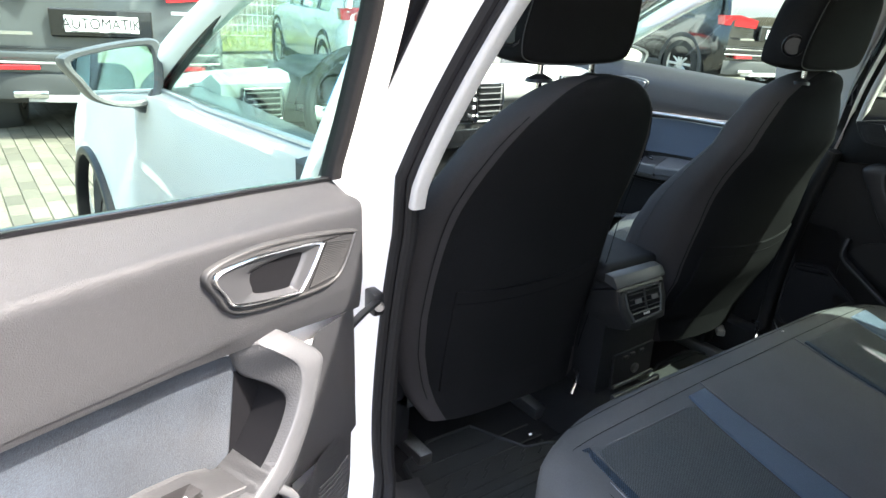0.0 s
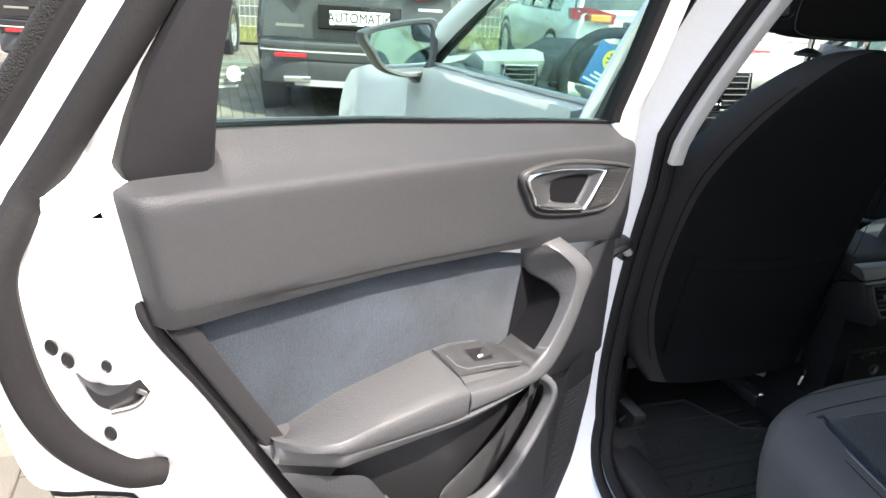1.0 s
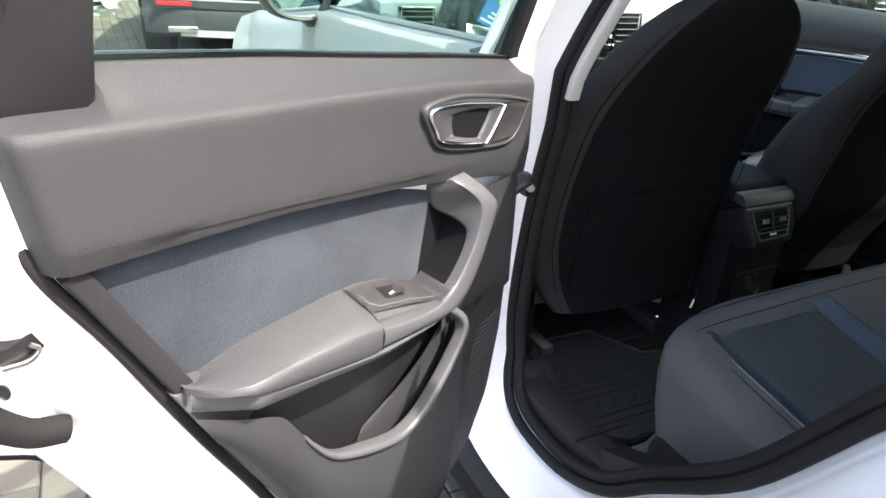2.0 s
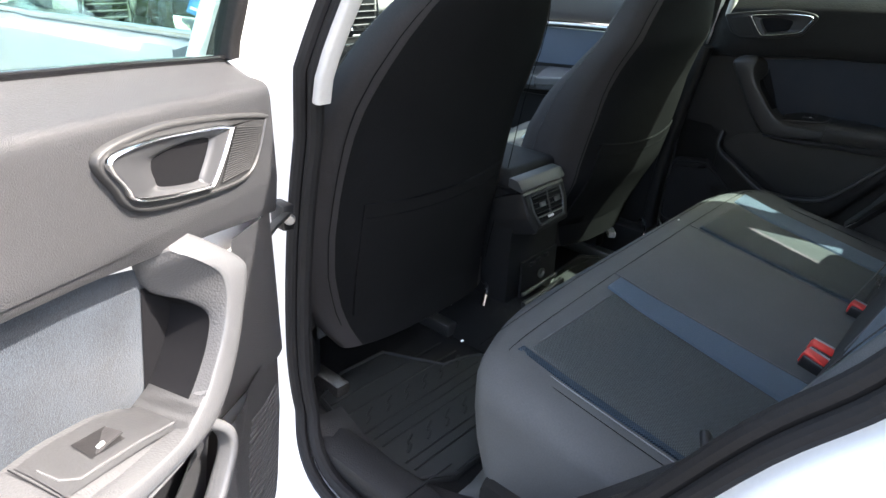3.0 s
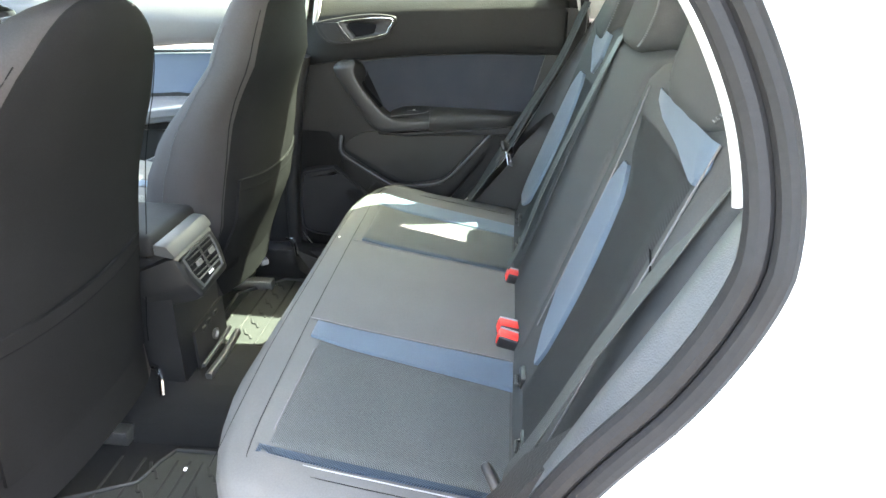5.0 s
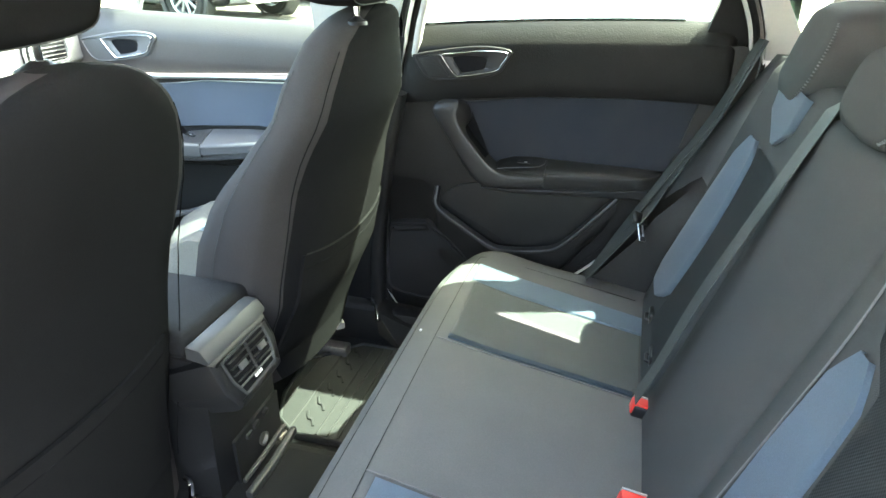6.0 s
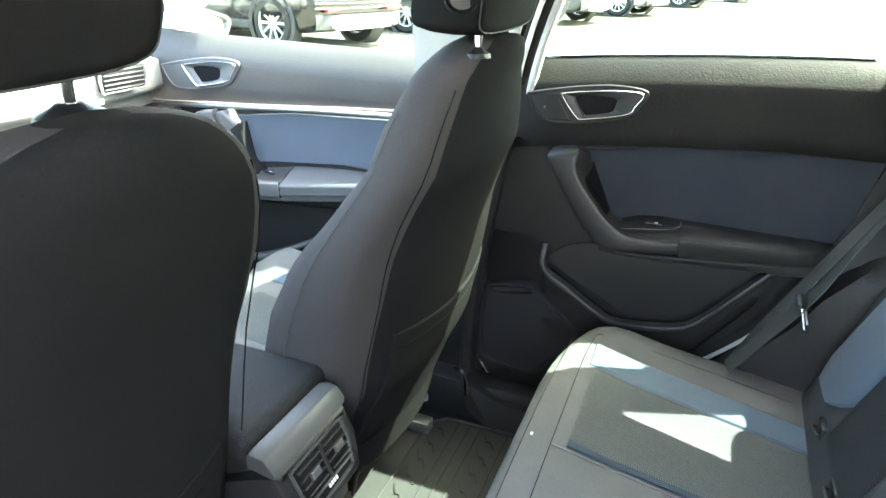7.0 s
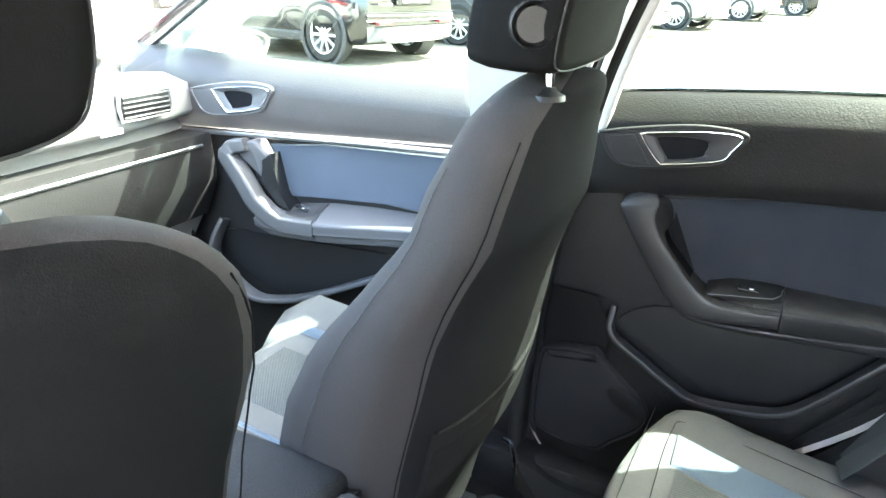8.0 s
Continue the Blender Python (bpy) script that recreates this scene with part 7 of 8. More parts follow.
M_MATD = mat("rubber_mat_groove", (0.016, 0.017, 0.017), 0.6, var=0.12)
lm = [(-0.64, 0.02), (-0.60, 0.20), (-0.50, 0.245), (-0.37, 0.24), (-0.335, 0.17), (-0.30, 0.10), (-0.24, 0.085), (-0.20, 0.06), (-0.20, -0.12), (-0.24, -0.17), (-0.56, -0.17), (-0.63, -0.12)]
rm = [(0.20, 0.10), (0.24, 0.155), (0.33, 0.19), (0.48, 0.20), (0.52, 0.16), (0.56, 0.12), (0.60, 0.08), (0.60, -0.12), (0.56, -0.17), (0.24, -0.17), (0.20, -0.12)]
build_mat(lm, -0.42, -1, "black ribbed rubber mat in the rear footwell")
build_mat(rm, 0.40, 1, "grey-black ribbed rubber mat in the sunlit footwell")

# ---- dashboard ----
def build_dash():
    d = thing("dashboard", "dark dashboard with light grey top and air vents", "dashboard", (0.0, 1.0, 0.7))
    rings = []
    for x in rng(-0.74, 0.70, 29):
        e = abs((x + 0.02) / 0.72) ** 4
        back = 0.055 * e
        rings.append([(x, 0.872 + back, 0.942), (x, 0.862 + back, 0.955), (x, 0.868 + back, 1.025 - 0.012 * e), (x, 0.90 + back, 1.050 - 0.03 * e), (x, 1.0, 1.050 - 0.02 * e), (x, 1.10, 1.025 - 0.03 * e), (x, 1.21, 0.975), (x, 1.22, 0.60), (x, 0.98, 0.60), (x, 0.92, 0.70), (x, 0.93, 0.82), (x, 0.92 + back, 0.938)])
    part("top", bm_loft(rings), M_DASHTOP, d, "grained dashboard top", sharp=50)
    part("lower_panel", bm_loft([[(x, 0.865, 0.905), (x, 0.855, 0.80), (x, 0.90, 0.70), (x, 0.99, 0.66), (x, 0.99, 0.90)] for x in rng(-0.70, 0.69, 9)]), M_CONS, d, "dark lower dashboard")
    for x0, x1, z0, z1 in ((0.455, 0.580, 0.968, 1.022), (0.075, 0.175, 0.90, 1.005), (-0.185, -0.09, 0.90, 1.005), (-0.70, -0.60, 0.93, 1.01)):
        y = 0.862 if x0 > 0.3 else 0.855
        v = part("air_vent", bm_box(x0, x1, 0.858, 0.895, z0, z1, 0.006, 2), M_BLACK, d, "black air vent")
        part("vent_rim", bm_sweep([(x0, y, z0), (x1, y, z0), (x1 + 0.006, y, (z0 + z1) / 2), (x1, y, z1), (x0, y, z1), (x0 - 0.004, y, (z0 + z1) / 2)], rrect(0.006, 0.008, 0.002, 1), (0, 1, 0), True), M_DASHTOP if x0 > 0.3 else M_CHROME, v, "vent rim")
        n = 5
        for k in range(n):
            z = z0 + (z1 - z0) * (k + 0.7) / (n + 0.4)
            part("vent_slat", bm_sweep([(x0 + 0.004, y - 0.001, z), (x1 - 0.004, y - 0.001, z)], rrect(0.012, 0.003, 0.001, 1), (0, 0, 1)), M_TRIM_SMOOTH, v)
    sc = part("screen", bm_box(-0.085, 0.068, 0.852, 0.875, 0.885, 1.005, 0.005, 2), M_GLOSS, d, "black glass centre screen")
    for z in (0.90, 0.93, 0.955, 0.98):
        part("screen_key", bm_box(0.050, 0.062, 0.849, 0.853, z - 0.006, z + 0.006, 0.001, 1), M_LABELG, sc)
    part("knob", bm_lathe([(0.0, 0.014), (0.010, 0.014), (0.012, 0.0), (0.0, 0.0)], 18, Matrix.Translation((0.056, 0.852, 0.892)) @ pose(0, 0, 0, 90)), M_CHROME, sc, "chrome rotary knob")
    part("climate_panel", bm_box(-0.10, 0.10, 0.846, 0.87, 0.80, 0.862, 0.005, 2), M_GLOSS, d, "climate control strip")
    part("trim_strip", bm_box(-0.12, 0.66, 0.858, 0.866, 0.876, 0.884, 0.002, 1), M_SATIN, d, "thin satin strip")
    part("defrost_slot", joined(*[bm_box(0.42 + 0.018 * k, 0.432 + 0.018 * k, 1.06, 1.085, 1.022, 1.027) for k in range(10)]), M_BLACK, d, "dark demister slots")
    part("cowl", bm_loft([[(-0.405 + a, y, 0.99 + b) for a, b in ((-0.17, -0.02), (-0.15, 0.05), (-0.08, 0.085), (0.08, 0.085), (0.15, 0.05), (0.17, -0.02))] for y in (0.83, 0.95, 1.06)]), M_DARK, d, "instrument cowl")
    part("label_card", bm_box(0.40, 0.45, 0.858, 0.861, 0.948, 0.958), M_PAPER, d)
    return d


build_dash()


def build_wheel_steer():
    s = thing("steering_wheel", "black leather steering wheel with chrome spoke trim", "steering wheel", (-0.405, 0.70, 0.92))
    m = Matrix.Translation((-0.405, 0.70, 0.95)) @ pose(0, 0, 0, 66, 0, 0)
    ring = [(0.185 * math.cos(a), 0.182 * math.sin(a), 0) for a in rng(0, 2 * math.pi, 49)[:-1]]
    part("rim", bm_sweep(ring, circle(0.016, 10), (0, 0, 1), True), M_LEATHER, s, "black leather rim", m=m)
    part("hub", bm_loft([[(a * k, b * k, z) for a, b in rrect(0.15, 0.13, 0.05, 4)] for k, z in ((1.0, -0.03), (1.0, 0.01), (0.85, 0.03), (0.5, 0.036))]), M_BLACK, s, "black hub", m=m)
    for a0, a1 in (((0.07, 0.0), (0.18, 0.02)), ((-0.07, 0.0), (-0.18, 0.02)), ((0.0, -0.06), (0.0, -0.178))):
        part("spoke", bm_sweep([(*a0, 0.0), (*a1, 0.0)], rrect(0.045, 0.018, 0.006), (0, 0, 1)), M_SATIN, s, "satin silver spoke", m=m)
    part("column", bm_box(-0.06, 0.06, -0.06, 0.06, -0.25, -0.02, 0.02, 2), M_BLACK, s, m=m)
    for sx in (-1, 1):
        part("stalk", bm_sweep([(sx * 0.05, 0.02, -0.06), (sx * 0.19, 0.05, -0.06)], circle(0.008, 8), (0, 0, 1)), M_BLACK, s, "black stalk", m=m)
    return s


build_wheel_steer()


def build_card():
    """Blue card with a yellow disc, hung behind the windscreen; its writing is shown as bars."""
    c = thing("advert_card", "blue card with yellow round emblem behind the windscreen", "sign", (-0.50, 0.90, 1.09))
    m = Matrix.Translation((-0.485, 0.665, 1.03)) @ pose(0, 0, 0, 80, 0, -25) @ Matrix.Rotation(radians(-24), 4, "Z") @ Matrix.Scale(0.5, 4)
    part("card", bm_box(-0.10, 0.10, -0.12, 0.12, -0.0012, 0.0012), M_CARDBLUE, c, m=m)
    for s in (1, -1):
        part("emblem", bm_lathe([(0.0, 0.0), (0.06, 0.0), (0.06, 0.001), (0.0, 0.001)], 28, Matrix.Translation((0.015, 0.05, s * 0.0015))), M_CARDYEL, c, "yellow disc", m=m)
        for k in range(10):
            a = k * 0.628
            part("ray", bm_box(0.022, 0.046, -0.004, 0.004, -0.0006, 0.0006, 0, 1, Matrix.Translation((0.015, 0.05, s * 0.0028)) @ Matrix.Rotation(a, 4, "Z")), M_INK, c, m=m)
        for y, w in ((-0.045, 0.05), (-0.068, 0.06), (-0.095, 0.09)):
            part("text_bar", bm_box(-w, w, y - 0.006, y + 0.006, s * 0.0015 - 0.0004, s * 0.0015 + 0.0004), M_PAPER, c, m=m)


M_CARDBLUE = mat("blue_card", (0.03, 0.16, 0.42), 0.5, var=0.05)
M_CARDYEL = mat("yellow_print", (0.75, 0.62, 0.08), 0.5, var=0.05)
build_card()

# ---- parked cars in the row ahead ----
HEAD = -12.1  # the row's cars point this way


def paint(name, col, rough=0.2):
    return mat(name, col, rough, var=0.03, coat=1.0)


M_GREY = paint("dark_grey_paint", (0.055, 0.06, 0.065))
M_BLACKCAR = paint("black_paint", (0.010, 0.010, 0.012))
M_WHITECAR = paint("white_car_paint", (0.80, 0.81, 0.82))
M_SILVER = mat("silver_paint", (0.45, 0.46, 0.48), 0.25, 0.5, var=0.03, coat=1.0)
M_BEIGE = paint("beige_paint", (0.42, 0.38, 0.27))
M_TAIL = mat("red_tail_lamp", (0.50, 0.015, 0.02), 0.12, var=0.05, coat=0.8)
M_AMBER = mat("amber_lamp", (0.75, 0.30, 0.04), 0.15, var=0.05, coat=0.8)
M_CARGLASS = mat("dark_car_glass", (0.012, 0.016, 0.016), 0.04, var=0.02, coat=1.0)
M_CLAD = mat("grey_black_cladding", (0.035, 0.036, 0.038), 0.6, var=0.1, bump=0.0005, bscale=250)
M_SKID = mat("silver_skid_plate", (0.42, 0.42, 0.42), 0.4, 0.2, var=0.06)


def text_mesh(word, size, m):
    cu = bpy.data.curves.new("word", "FONT")
    cu.body, cu.size, cu.align_x, cu.align_y, cu.extrude = word, size, "CENTER", "CENTER", 0.002
    ob = bpy.data.objects.new("word", cu)
    scene.collection.objects.link(ob)
    me = bpy.data.meshes.new_from_object(ob.evaluated_get(bpy.context.evaluated_depsgraph_get()))
    bm = bmesh.new()
    bm.from_mesh(me)
    bpy.data.objects.remove(ob)
    bpy.data.curves.remove(cu)
    bpy.data.meshes.remove(me)
    bm.transform(m)
    return bm


def parked_car(label, colour, at, kind="suv", plate="bars", turn=HEAD, L=4.45, W=1.84, H=1.64, waist=0.98, tall=1.0):
    """A parked car seen from behind: rear at y = 0, nose towards +y, wheels on z = 0."""
    c = thing("parked_car", label, "car", (0, 0, 0), "parked cars")
    w = W / 2
    hb = waist
    # lower body
    st = []
    n = 26
    for i in range(n):
        t = i / (n - 1)
        y = L * t
        rear = max(0.0, 1 - y / 0.35)
        nose = max(0.0, (y - L + 0.7) / 0.7)
        k = 1 - 0.07 * rear ** 2 - 0.12 * nose ** 2
        top = hb - 0.03 * t - (0.22 * nose ** 1.5) - 0.10 * max(0.0, (y - 0.7 * L) / (0.3 * L))
        zb = 0.24 + 0.12 * rear + 0.05 * nose
        dy = 0.0
        st.append([(sx * a * k, y + dy + bend, z) for sx, a, z, bend in (
            (1, w * 0.86, zb, 0), (1, w * 0.95, zb + 0.06, 0), (1, w * 0.99, 0.48, 0), (1, w, 0.66, 0), (1, w * 0.985, 0.80, 0), (1, w * 0.94, top - 0.02, 0), (1, w * 0.86, top + 0.015, 0), (1, w * 0.4, top + 0.05 * (1 - nose), 0),
            (-1, w * 0.4, top + 0.05 * (1 - nose), 0), (-1, w * 0.86, top + 0.015, 0), (-1, w * 0.94, top - 0.02, 0), (-1, w * 0.985, 0.80, 0), (-1, w, 0.66, 0), (-1, w * 0.99, 0.48, 0), (-1, w * 0.95, zb + 0.06, 0), (-1, w * 0.86, zb, 0))])
    # rounded tail
    for p_i, (x, y, z) in enumerate(st[0]):
        st[0][p_i] = (x * 0.98, 0.10 * abs(x / w) ** 3 + 0.02 + 0.05 * max(0.0, (z - 0.62)) * 2, z)
    body = part("body", bm_loft(st), colour, c, sharp=40)
    # cabin: glass block, painted roof and pillars
    def cab(t, k):
        y = lerp_at([0, 0.12, 0.55, 0.78, 1.0], [0.18, 0.42, 1.55, 2.15, 3.05], t) * (L / 4.45)
        z = lerp_at([0, 0.12, 0.4, 0.7, 0.8, 1.0], [hb - 0.02, H - 0.12, H - 0.02, H - 0.03, H - 0.10, hb - 0.03], t)
        return y, z
    g = []
    for t in rng(0, 1, 22):
        y, z = cab(t, 0)
        f = (z - hb + 0.03) / (H - hb)
        ww = w * (0.90 - 0.17 * f)
        g.append([(ww * 0.0 + sx * a, y, zz) for sx, a, zz in ((1, w * 0.90, hb - 0.04), (1, w * 0.90 + (ww - w * 0.90) * 0.5, hb - 0.04 + (z - hb + 0.04) * 0.5), (1, ww, z - 0.012), (1, ww * 0.8, z), (-1, ww * 0.8, z), (-1, ww, z - 0.012), (-1, w * 0.90 + (ww - w * 0.90) * 0.5, hb - 0.04 + (z - hb + 0.04) * 0.5), (-1, w * 0.90, hb - 0.04))])
    part("cabin_glass", bm_loft(g), M_CARGLASS, c, "dark tinted cabin glass", sharp=40)
    def roofp(x, t):
        y, z = cab(0.10 + 0.66 * t, 0)
        f = (z - hb + 0.03) / (H - hb)
        ww = w * (0.905 - 0.17 * f)
        return Vector((x * ww, y, z + 0.012 - 0.012 * abs(x) ** 6))
    part("roof", bm_grid(roofp, rng(-1, 1, 9), rng(0, 1, 12), 0.025), colour, c)
    for sx in (-1, 1):
        for t0, t1 in ((0.0, 0.13), (1.0, 0.79)):
            p = []
            for t in rng(t0, t1, 6):
                y, z = cab(t, 0)
                f = (z - hb + 0.03) / (H - hb)
                p.append((sx * w * (0.895 - 0.17 * f), y, z + 0.005))
            part("pillar", bm_sweep(p, rrect(0.10, 0.05, 0.015), (sx, 0, 0.3)), colour, c)
        for y in (1.35, 2.25):
            y *= L / 4.45
            part("pillar", bm_sweep([(sx * (w * 0.905), y + 0.10, hb - 0.02), (sx * w * 0.745, y, H - 0.05)], rrect(0.07, 0.02, 0.005), (sx, 0, 0.3)), M_GLOSS, c)
        part("quarter_pillar", bm_prism([(0.30, hb - 0.02), (0.75, hb - 0.02), (0.62, H - 0.12), (0.45, H - 0.10)], 0, 0.02, Matrix(((0, -sx * 0.24, sx, sx * (w * 0.905 + 0.24 * hb)), (1, 0, 0, 0), (0, 1, 0, 0), (0, 0, 0, 1)))), colour, c)
        # lamps, wheels, arches, cladding
        lam = [(sx * 0.52 * w, hb - 0.08), (sx * 0.97 * w, hb - 0.05), (sx * 0.985 * w, hb + 0.06), (sx * 0.80 * w, hb + 0.075), (sx * 0.50 * w, hb + 0.02)]
        lp = bm_prism(lam, 0.0, 0.12, Matrix(((1, 0, 0, 0), (0, 0, 1, 0.015), (0, 1, 0, -0.02), (0, 0, 0, 1))), 0.0)
        for v in lp.verts:
            v.co.y += 0.16 * abs(v.co.x / w) ** 4
        tl = part("tail_lamp", lp, M_TAIL, c, "red tail lamp")
        if "amber" in label:
            part("indicator", bm_box(*sorted((sx * 0.56 * w, sx * 0.80 * w)), 0.0, 0.14, 0.90, 0.97, 0.008, 1), M_AMBER, tl, "amber indicator")
        part("reflector", bm_box(*sorted((sx * w * 0.50, sx * w * 0.80)), 0.008, 0.06, 0.505, 0.535, 0.004, 1), M_TAIL, c, "red bumper reflector")
        for y in (0.84, L - 0.92):
            m = Matrix.Translation((sx * (w - 0.105), y, 0.345)) @ Matrix(((0, 0, sx, 0), (1, 0, 0, 0), (0, 1, 0, 0), (0, 0, 0, 1)))
            wh = part("wheel_arch", bm_lathe([(0.37, -0.10), (0.425, 0.10), (0.41, 0.112), (0.36, 0.10)], 30, m, False), M_CLAD, c, "black arch trim")
            wheel_parts_small(c, m)
        part("door_handle", bm_box(*sorted((sx * (w * 0.985), sx * (w * 1.005))), 1.05, 1.22, 0.85, 0.875, 0.006, 1), colour, c)
        part("side_cladding", bm_box(*sorted((sx * w * 0.90, sx * w * 1.003)), 1.25, L - 1.35, 0.24, 0.36, 0.02, 1), M_CLAD, c, "black side cladding")
        part("mirror", bm_box(*sorted((sx * w * 0.97, sx * (w + 0.14))), 2.75, 2.85, 0.97, 1.10, 0.03, 2), colour, c, "door mirror")
    rb = [[(x * w * 0.93, 0.01 + 0.10 * abs(x) ** 3 + o, z) for x in rng(-1, 1, 13)] for z, o in ((0.26, 0.10), (0.30, 0.0), (0.44, -0.015), (0.475, 0.0))]
    part("rear_bumper_cladding", bm_loft(rb, False, False), M_CLAD, c, "dark lower bumper")
    part("skid_plate", bm_loft([[(x * w * 0.62, 0.0 + 0.05 * abs(x) ** 3 - 0.012, z) for x in rng(-1, 1, 7)] for z in (0.285, 0.335)], False, False), M_SKID, c, "silver skid plate")
    part("bumper_edge", bm_sweep([(x * w * 0.93, 0.0 + 0.10 * abs(x) ** 3, 0.60) for x in rng(-1, 1, 13)], rrect(0.03, 0.05, 0.01), (0, 0, 1)), colour, c)
    part("bumper_seam", bm_sweep([(x * w * 0.95, -0.003 + 0.10 * abs(x) ** 3, 0.645) for x in rng(-1, 1, 13)], rrect(0.012, 0.010, 0.002), (0, 0, 1)), M_BLACK, c)
    part("bumper_line", bm_sweep([(x * w * 0.94, -0.006 + 0.10 * abs(x) ** 3, 0.552) for x in rng(-1, 1, 13)], rrect(0.010, 0.014, 0.003), (0, 0, 1)), M_SKID, c, "silver bumper line")
    for sx in (-1, 1):
        part("exhaust_trim", bm_box(*sorted((sx * w * 0.46, sx * w * 0.72)), -0.012, 0.03, 0.315, 0.365, 0.012, 2), M_CHROME, c, "chrome exhaust trim")
    if kind == "suv":
        zp = 0.815
    else:
        zp = 0.62
    part("plate_recess", bm_box(-0.36, 0.36, 0.045, 0.09, zp - 0.09, zp + 0.10, 0.01, 1), M_GLOSS, c)
    pl = part("number_plate", bm_box(-0.26, 0.26, 0.032, 0.045, zp - 0.055, zp + 0.055, 0.004, 1), M_PAPER, c, "white plate")
    mt = Matrix.Translation((0, 0.031, zp)) @ pose(0, 0, 0, 90)
    if plate == "bars":
        for x0, x1 in ((-0.20, -0.11), (-0.06, 0.04), (0.08, 0.20)):
            part("plate_bar", bm_box(x0, x1, 0.0295, 0.031, zp - 0.03, zp + 0.03), M_INK, pl)
    elif plate:
        part("plate_word", text_mesh(plate, 0.105, mt @ Matrix.Diagonal((0.92, 1, 1, 1))), M_INK, pl, "black plate lettering")
        for x0, x1 in ((-0.22, -0.02), (0.04, 0.20)):
            part("plate_bar", bm_box(x0, x1, 0.0295, 0.031, zp - 0.052, zp - 0.046), M_INK, pl)
    for x0, x1, z in ((-0.78 * w, -0.52 * w, 0.735), (0.55 * w, 0.78 * w, 0.90)):
        part("badge_bar", bm_box(x0, x1, 0.020, 0.05, z, z + 0.022), M_CHROME, c)
    c.matrix_basis = Matrix.Translation((at[0], at[1], ground_z(at[0]) + 0.0)) @ Matrix.Rotation(radians(turn), 4, "Z") @ Matrix.Diagonal((1, 1, tall, 1))
    return c


def wheel_parts_small(parent, m, R=0.34, W=0.21):
    prof = [(R * 0.68, -W / 2), (R * 0.93, -W / 2), (R, -W / 2 + 0.03), (R, W / 2 - 0.03), (R * 0.93, W / 2), (R * 0.70, W / 2 - 0.004)]
    wh = part("wheel", bm_lathe(prof, 30, m, False), M_TYRE, parent, "black tyre")
    rim = [bm_lathe([(R * 0.71, W / 2 - 0.008), (R * 0.66, W / 2 - 0.016), (R * 0.64, 0.0), (R * 0.66, -W / 2)], 30, m, False), bm_lathe([(0.0, W / 2 - 0.02), (0.055, W / 2 - 0.02), (0.06, W / 2 - 0.05), (0.0, W / 2 - 0.05)], 14, m)]
    for k in range(10):
        rim.append(bm_box(0.04, R * 0.68, -0.017, 0.017, W / 2 - 0.045, W / 2 - 0.018, 0.005, 1, m @ Matrix.Rotation(2 * math.pi * k / 10, 4, "Z")))
    part("rim", joined(*rim), M_ALLOY, wh, "silver alloy rim")
    part("brake_disc", bm_lathe([(0.0, 0.012), (R * 0.62, 0.012), (R * 0.62, 0.0), (0.0, 0.0)], 24, m), M_BLACK, wh)


parked_car("dark grey parked SUV with a white dealer plate", M_GREY, (-0.26, 5.10), "suv", "AUTOMATIK", H=1.60, waist=1.08, tall=1.11)
parked_car("white parked estate car with red and amber lamps", M_WHITECAR, (2.95, 5.35), "suv")
parked_car("white parked hatchback beside a black SUV", M_WHITECAR, (5.55, 5.9), "suv")
parked_car("glossy black parked SUV with silver wheels", M_BLACKCAR, (7.75, 4.05), "suv", None)
parked_car("dark grey parked car on silver wheels", M_GREY, (11.05, 3.65), "suv", None)
parked_car("dark parked car further along the row", M_GREY, (14.7, 2.10), "suv", None)
parked_car("silver parked car further along the row", M_SILVER, (18.5, 1.20), "suv", None)
parked_car("grey parked car further along the row", M_SILVER, (24.6, 0.1), "suv", None)
parked_car("black parked car at the far end of the row", M_BLACKCAR, (30.9, -1.5), "suv", None)
parked_car("black parked saloon with a red reflector strip", M_BLACKCAR, (-2.78, 7.15), "suv")
parked_car("beige parked car beyond the black saloon", M_BEIGE, (-6.6, 10.6), "suv", None, 40)

# ---- verge, fence and trees behind the row ----
def build_verge():
    y0, y1 = 11.6, 15.5
    bm = bm_grid(lambda x, y: Vector((x, y - 0.21 * x, ground_z(x) + 0.04 + 0.03 * noise.noise((x * 0.7, y * 0.9, 0)))), rng(-30, 45, 76), rng(y0, y1, 8), 0.06)
    solo("grass_verge", bm, M_GRASS, "dry yellow-green grass verge behind the parked cars", "grass", "structure")
    rnd = random.Random(4)
    blades = bmesh.new()
    for _ in range(5200):
        x, y = rnd.uniform(-9, 14), rnd.uniform(y0, y1 - 0.5)
        z = ground_z(x) + 0.05
        yy = y - 0.21 * x
        h, a, q = rnd.uniform(0.06, 0.22), rnd.uniform(0, 6.28), rnd.uniform(0.006, 0.012)
        dx, dy = math.cos(a) * q, math.sin(a) * q
        lx, ly = rnd.uniform(-0.06, 0.06), rnd.uniform(-0.06, 0.06)
        v = [blades.verts.new(p) for p in ((x - dx, yy - dy, z), (x + dx, yy + dy, z), (x + lx, yy + ly, z + h))]
        blades.faces.new(v)
    solo("grass_tufts", blades, M_BLADE, "tufts of dry grass on the verge", "grass", "stuff")


M_GRASS = mat("verge_soil_grass", (0.20, 0.19, 0.07), 0.95, var=0.4, scale=1.5, fine=30, bump=0.02, bscale=40)
M_BLADE = mat("dry_grass_blade", (0.22, 0.23, 0.07), 0.8, var=0.35, scale=0.8, fine=6)
build_verge()


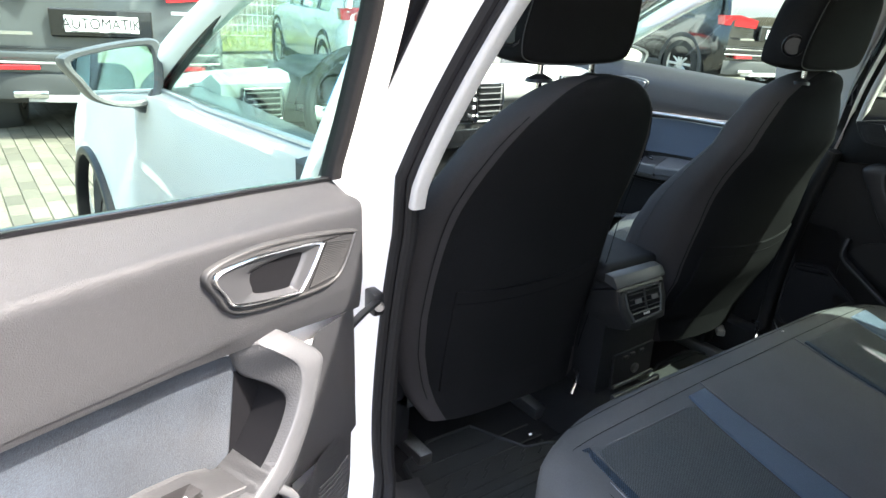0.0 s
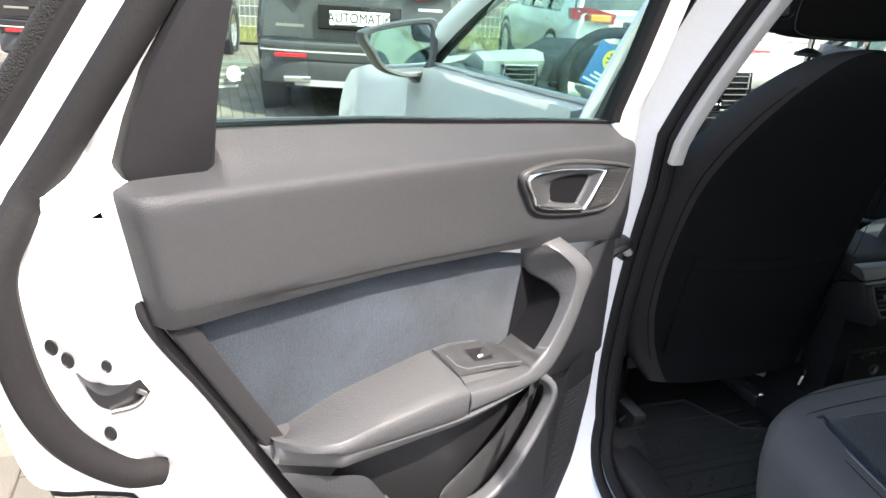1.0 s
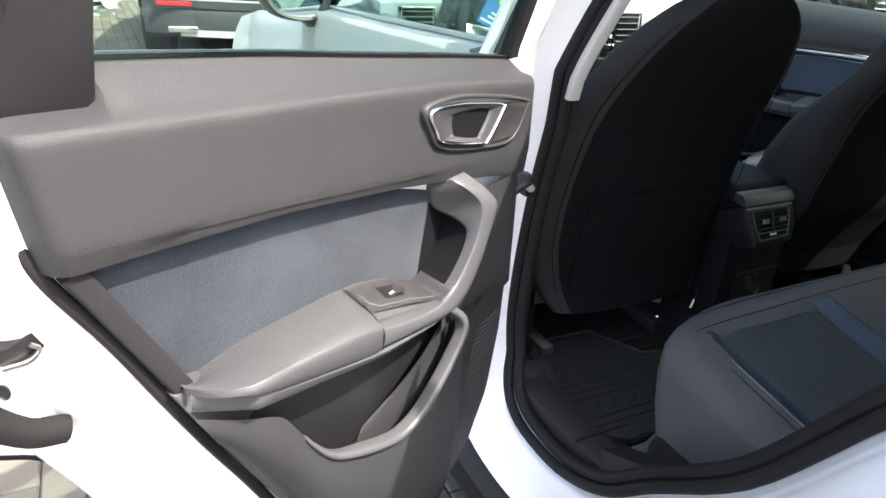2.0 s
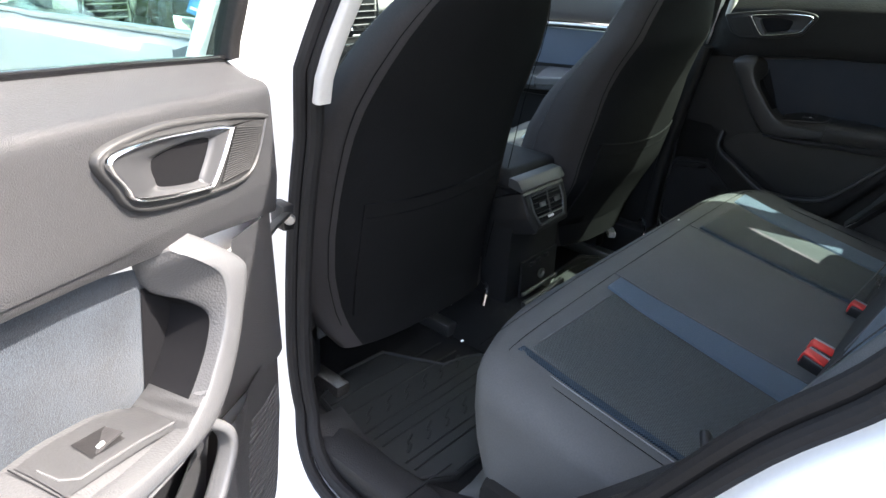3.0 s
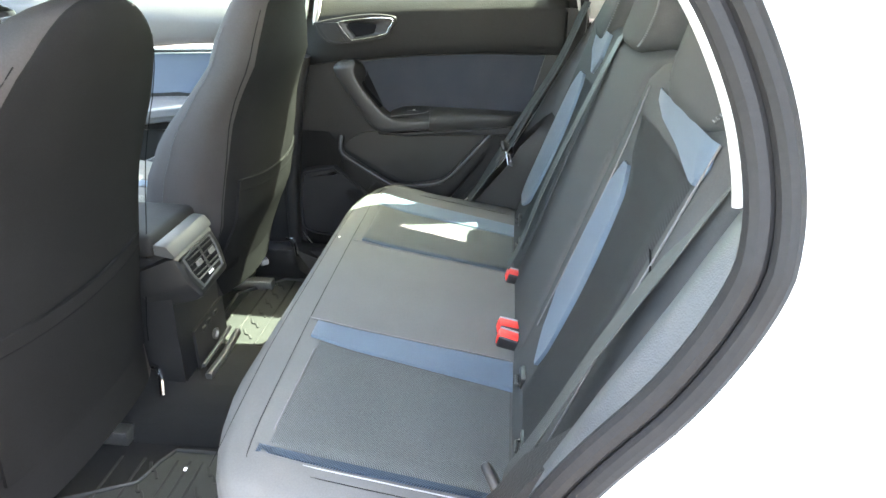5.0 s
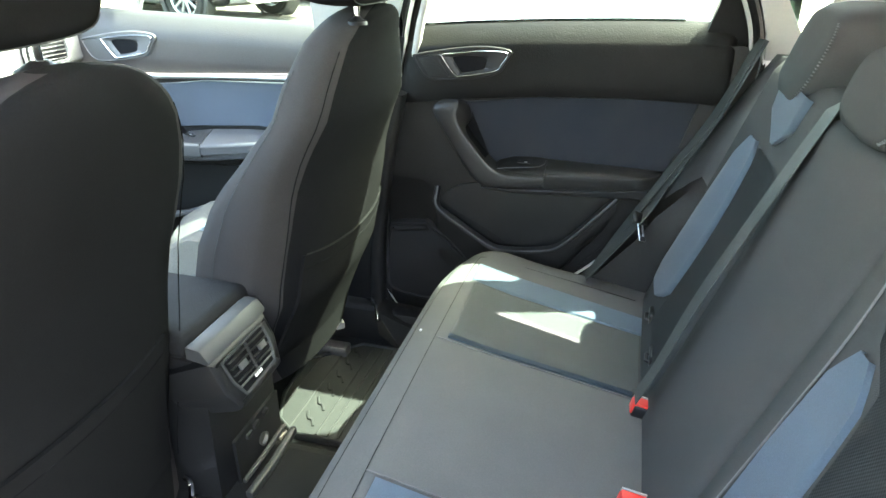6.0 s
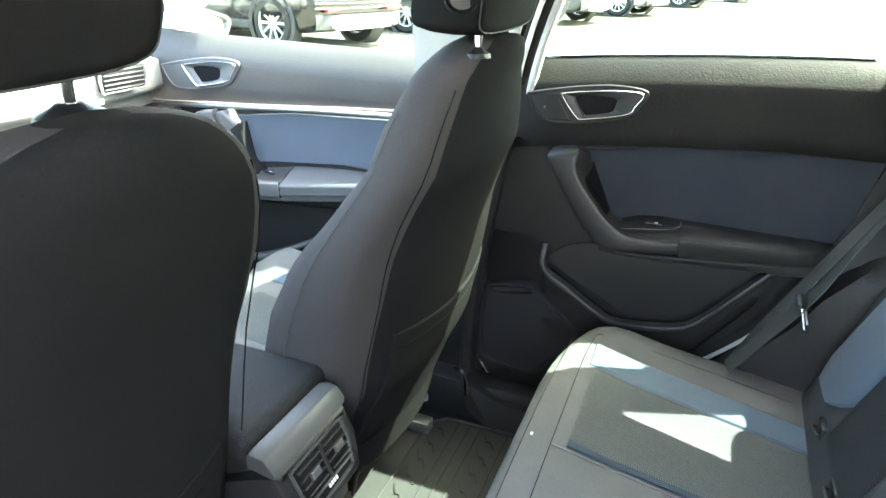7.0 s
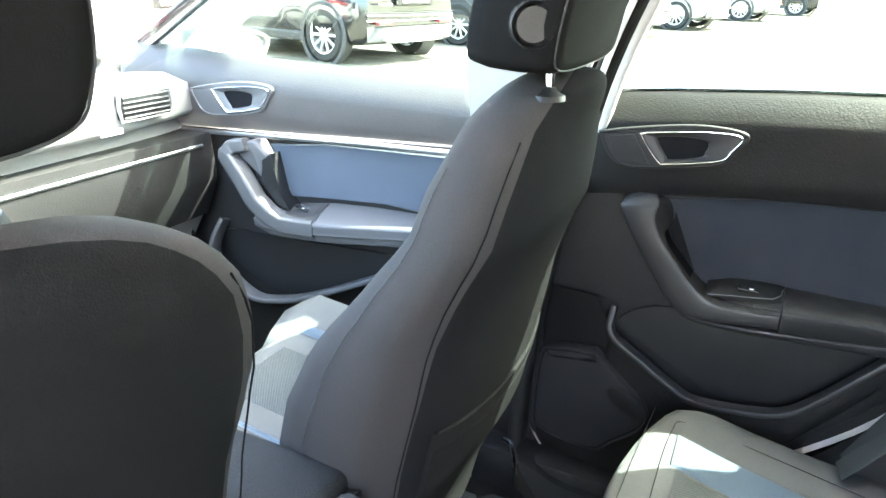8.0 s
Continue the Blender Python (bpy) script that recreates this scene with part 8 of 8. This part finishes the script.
def build_fence():
    f = thing("fence", "light grey double-wire mesh fence along the verge", "fence", (0, 14.0, 0))
    for i in range(16):
        x = -22 + 2.5 * i
        y = 14.0 - 0.21 * x
        z = ground_z(x)
        part("fence_post", bm_box(x - 0.03, x + 0.03, y - 0.02, y + 0.02, z, z + 1.45, 0.004, 1), M_FENCE, f, "light grey post")
        wires = []
        x1, y1 = x + 2.5, 14.0 - 0.21 * (x + 2.5)
        for k in range(7):
            zz = z + 0.12 + 0.2 * k
            wires.append(bm_sweep([(x, y, zz), (x1, y1, zz)], rrect(0.012, 0.012, 0.002, 1), (0, 0, 1)))
        for k in range(1, 25):
            t = k / 25
            wires.append(bm_sweep([(x + 2.5 * t, y + (y1 - y) * t, z + 0.1), (x + 2.5 * t, y + (y1 - y) * t, z + 1.38)], rrect(0.007, 0.007, 0.001, 1), (0, 1, 0)))
        part("fence_panel", joined(*wires), M_FENCE, f, "galvanised wire mesh panel")


M_FENCE = mat("galvanised_wire", (0.55, 0.56, 0.55), 0.45, 0.3, var=0.08)
build_fence()


def build_tree(at, h, spread, seed):
    rnd = random.Random(seed)
    t = thing("tree", "leafy green deciduous tree behind the fence", "tree", (at[0], at[1], ground_z(at[0])), "trees behind the fence")
    base = Vector((at[0], at[1], ground_z(at[0])))
    trunk = [base + Vector((0.15 * math.sin(k), 0.1 * math.cos(k * 1.7), h * 0.6 * k / 5)) for k in range(6)]
    tb = [bm_sweep(trunk, circle(0.16, 8), (0, 1, 0), False, [1.3, 1.0, 0.85, 0.7, 0.55, 0.35])]
    tips = []
    for k in range(9):
        s = trunk[2 + k % 4]
        a = k * 0.8 + rnd.random()
        tip = base + Vector((math.cos(a) * spread * rnd.uniform(0.4, 0.8), math.sin(a) * spread * rnd.uniform(0.4, 0.8), h * rnd.uniform(0.45, 0.9)))
        mid = (s + tip) / 2 + Vector((0, 0, 0.3))
        tb.append(bm_sweep([s, mid, tip], circle(0.06, 6), (0.3, 1, 0), False, [1.0, 0.7, 0.3]))
        tips.append(tip)
    part("trunk", joined(*tb), M_BARK, t, "brown bark trunk and limbs")
    lv, lf = [], []
    for k in range(120):
        tip = rnd.choice(tips) + Vector([rnd.gauss(0, spread * 0.22) for _ in range(3)])
        for _ in range(55):
            p = tip + Vector([rnd.gauss(0, 0.30) for _ in range(3)])
            n1 = Vector([rnd.gauss(0, 1) for _ in range(3)]).normalized() * rnd.uniform(0.05, 0.10)
            n2 = Vector([rnd.gauss(0, 1) for _ in range(3)]).normalized() * 0.05
            i = len(lv)
            lv += [p - n1, p + n2, p + n1, p - n2]
            lf.append((i, i + 1, i + 2, i + 3))
    off = Vector(t.location)
    me = bpy.data.meshes.new("crown")
    me.from_pydata([v - off for v in lv], [], lf)
    me.materials.append(M_LEAF)
    ob = new("crown", me)
    ob.parent = t
    ob["label"] = "crown of many small green leaves"


M_BARK = mat("bark", (0.11, 0.085, 0.06), 0.9, var=0.3, scale=6, bump=0.01, bscale=30)
M_LEAF = mat("leaves", (0.065, 0.12, 0.03), 0.6, var=0.4, scale=1.2, fine=9)
for i, (x, y, h, sp) in enumerate(((-13, 22, 8, 3.2), (-7, 20.5, 7, 2.8), (-2, 21, 9, 3.4), (3.5, 19.5, 7.5, 3.0), (9, 18.5, 8.5, 3.2), (15, 17, 8, 3.2), (22, 16, 9, 3.4), (30, 14, 8, 3.2))):
    build_tree((x, y), h, sp, 11 + i)

# ---- paving blocks ----
def paver_mesh(w=0.0965, l=0.1965, h=0.08):
    b = bm_box(-w / 2, w / 2, -l / 2, l / 2, -h + 0.0, 0.0, 0.0)
    top = [e for e in b.edges if all(v.co.z > -1e-4 for v in e.verts)]
    bmesh.ops.bevel(b, geom=top, offset=0.005, segments=1, profile=0.5, affect="EDGES")
    me = bpy.data.meshes.new("paver")
    b.to_mesh(me)
    b.free()
    me.materials.append(M_PAVER)
    return me


def build_pavers():
    rnd = random.Random(8)
    me = paver_mesh()
    verts, faces, count = [], [], 0
    box = [(-0.5, -0.5), (0.5, -0.5), (0.5, 0.5), (-0.5, 0.5)]
    for i in range(-75, 130):
        x = i * 0.1
        for j in range(-16, 62):
            y = j * 0.2 + (0.1 if i % 2 else 0.0)
            own = CX - 0.70 < x < CX + 0.70 and y < 2.3
            if own or y > 11.4 - 0.21 * x:
                continue
            z = ground_z(x) + rnd.uniform(-0.0015, 0.0015)
            if -2.65 < x < -0.95 and -0.15 < y < 1.75 and count < 300:
                ob = new("paver", me)
                ob.parent = ground
                ob.location = (x, y, z)
                ob.rotation_euler = (rnd.uniform(-0.006, 0.006), rnd.uniform(-0.006, 0.006), rnd.uniform(-0.01, 0.01))
                count += 1
            else:
                k = len(verts)
                for hz, sx, sy in ((-0.012, 0.0965, 0.1965), (-0.004, 0.0965, 0.1965), (0.0, 0.088, 0.188)):
                    verts += [(x + p[0] * sx, y + p[1] * sy, z + hz) for p in box]
                for r in (0, 4):
                    for a in range(4):
                        b = (a + 1) % 4
                        faces.append((k + r + a, k + r + b, k + r + 4 + b, k + r + 4 + a))
                faces.append((k + 8, k + 9, k + 10, k + 11))
    m2 = bpy.data.meshes.new("paving")
    m2.from_pydata(verts, [], faces)
    m2.materials.append(M_PAVER_FAR)
    ob = new("paving", m2)
    ob.parent = ground
    tagged(ob, "grey-beige concrete block paving with sandy joints", "", "", "stuff")


build_pavers()
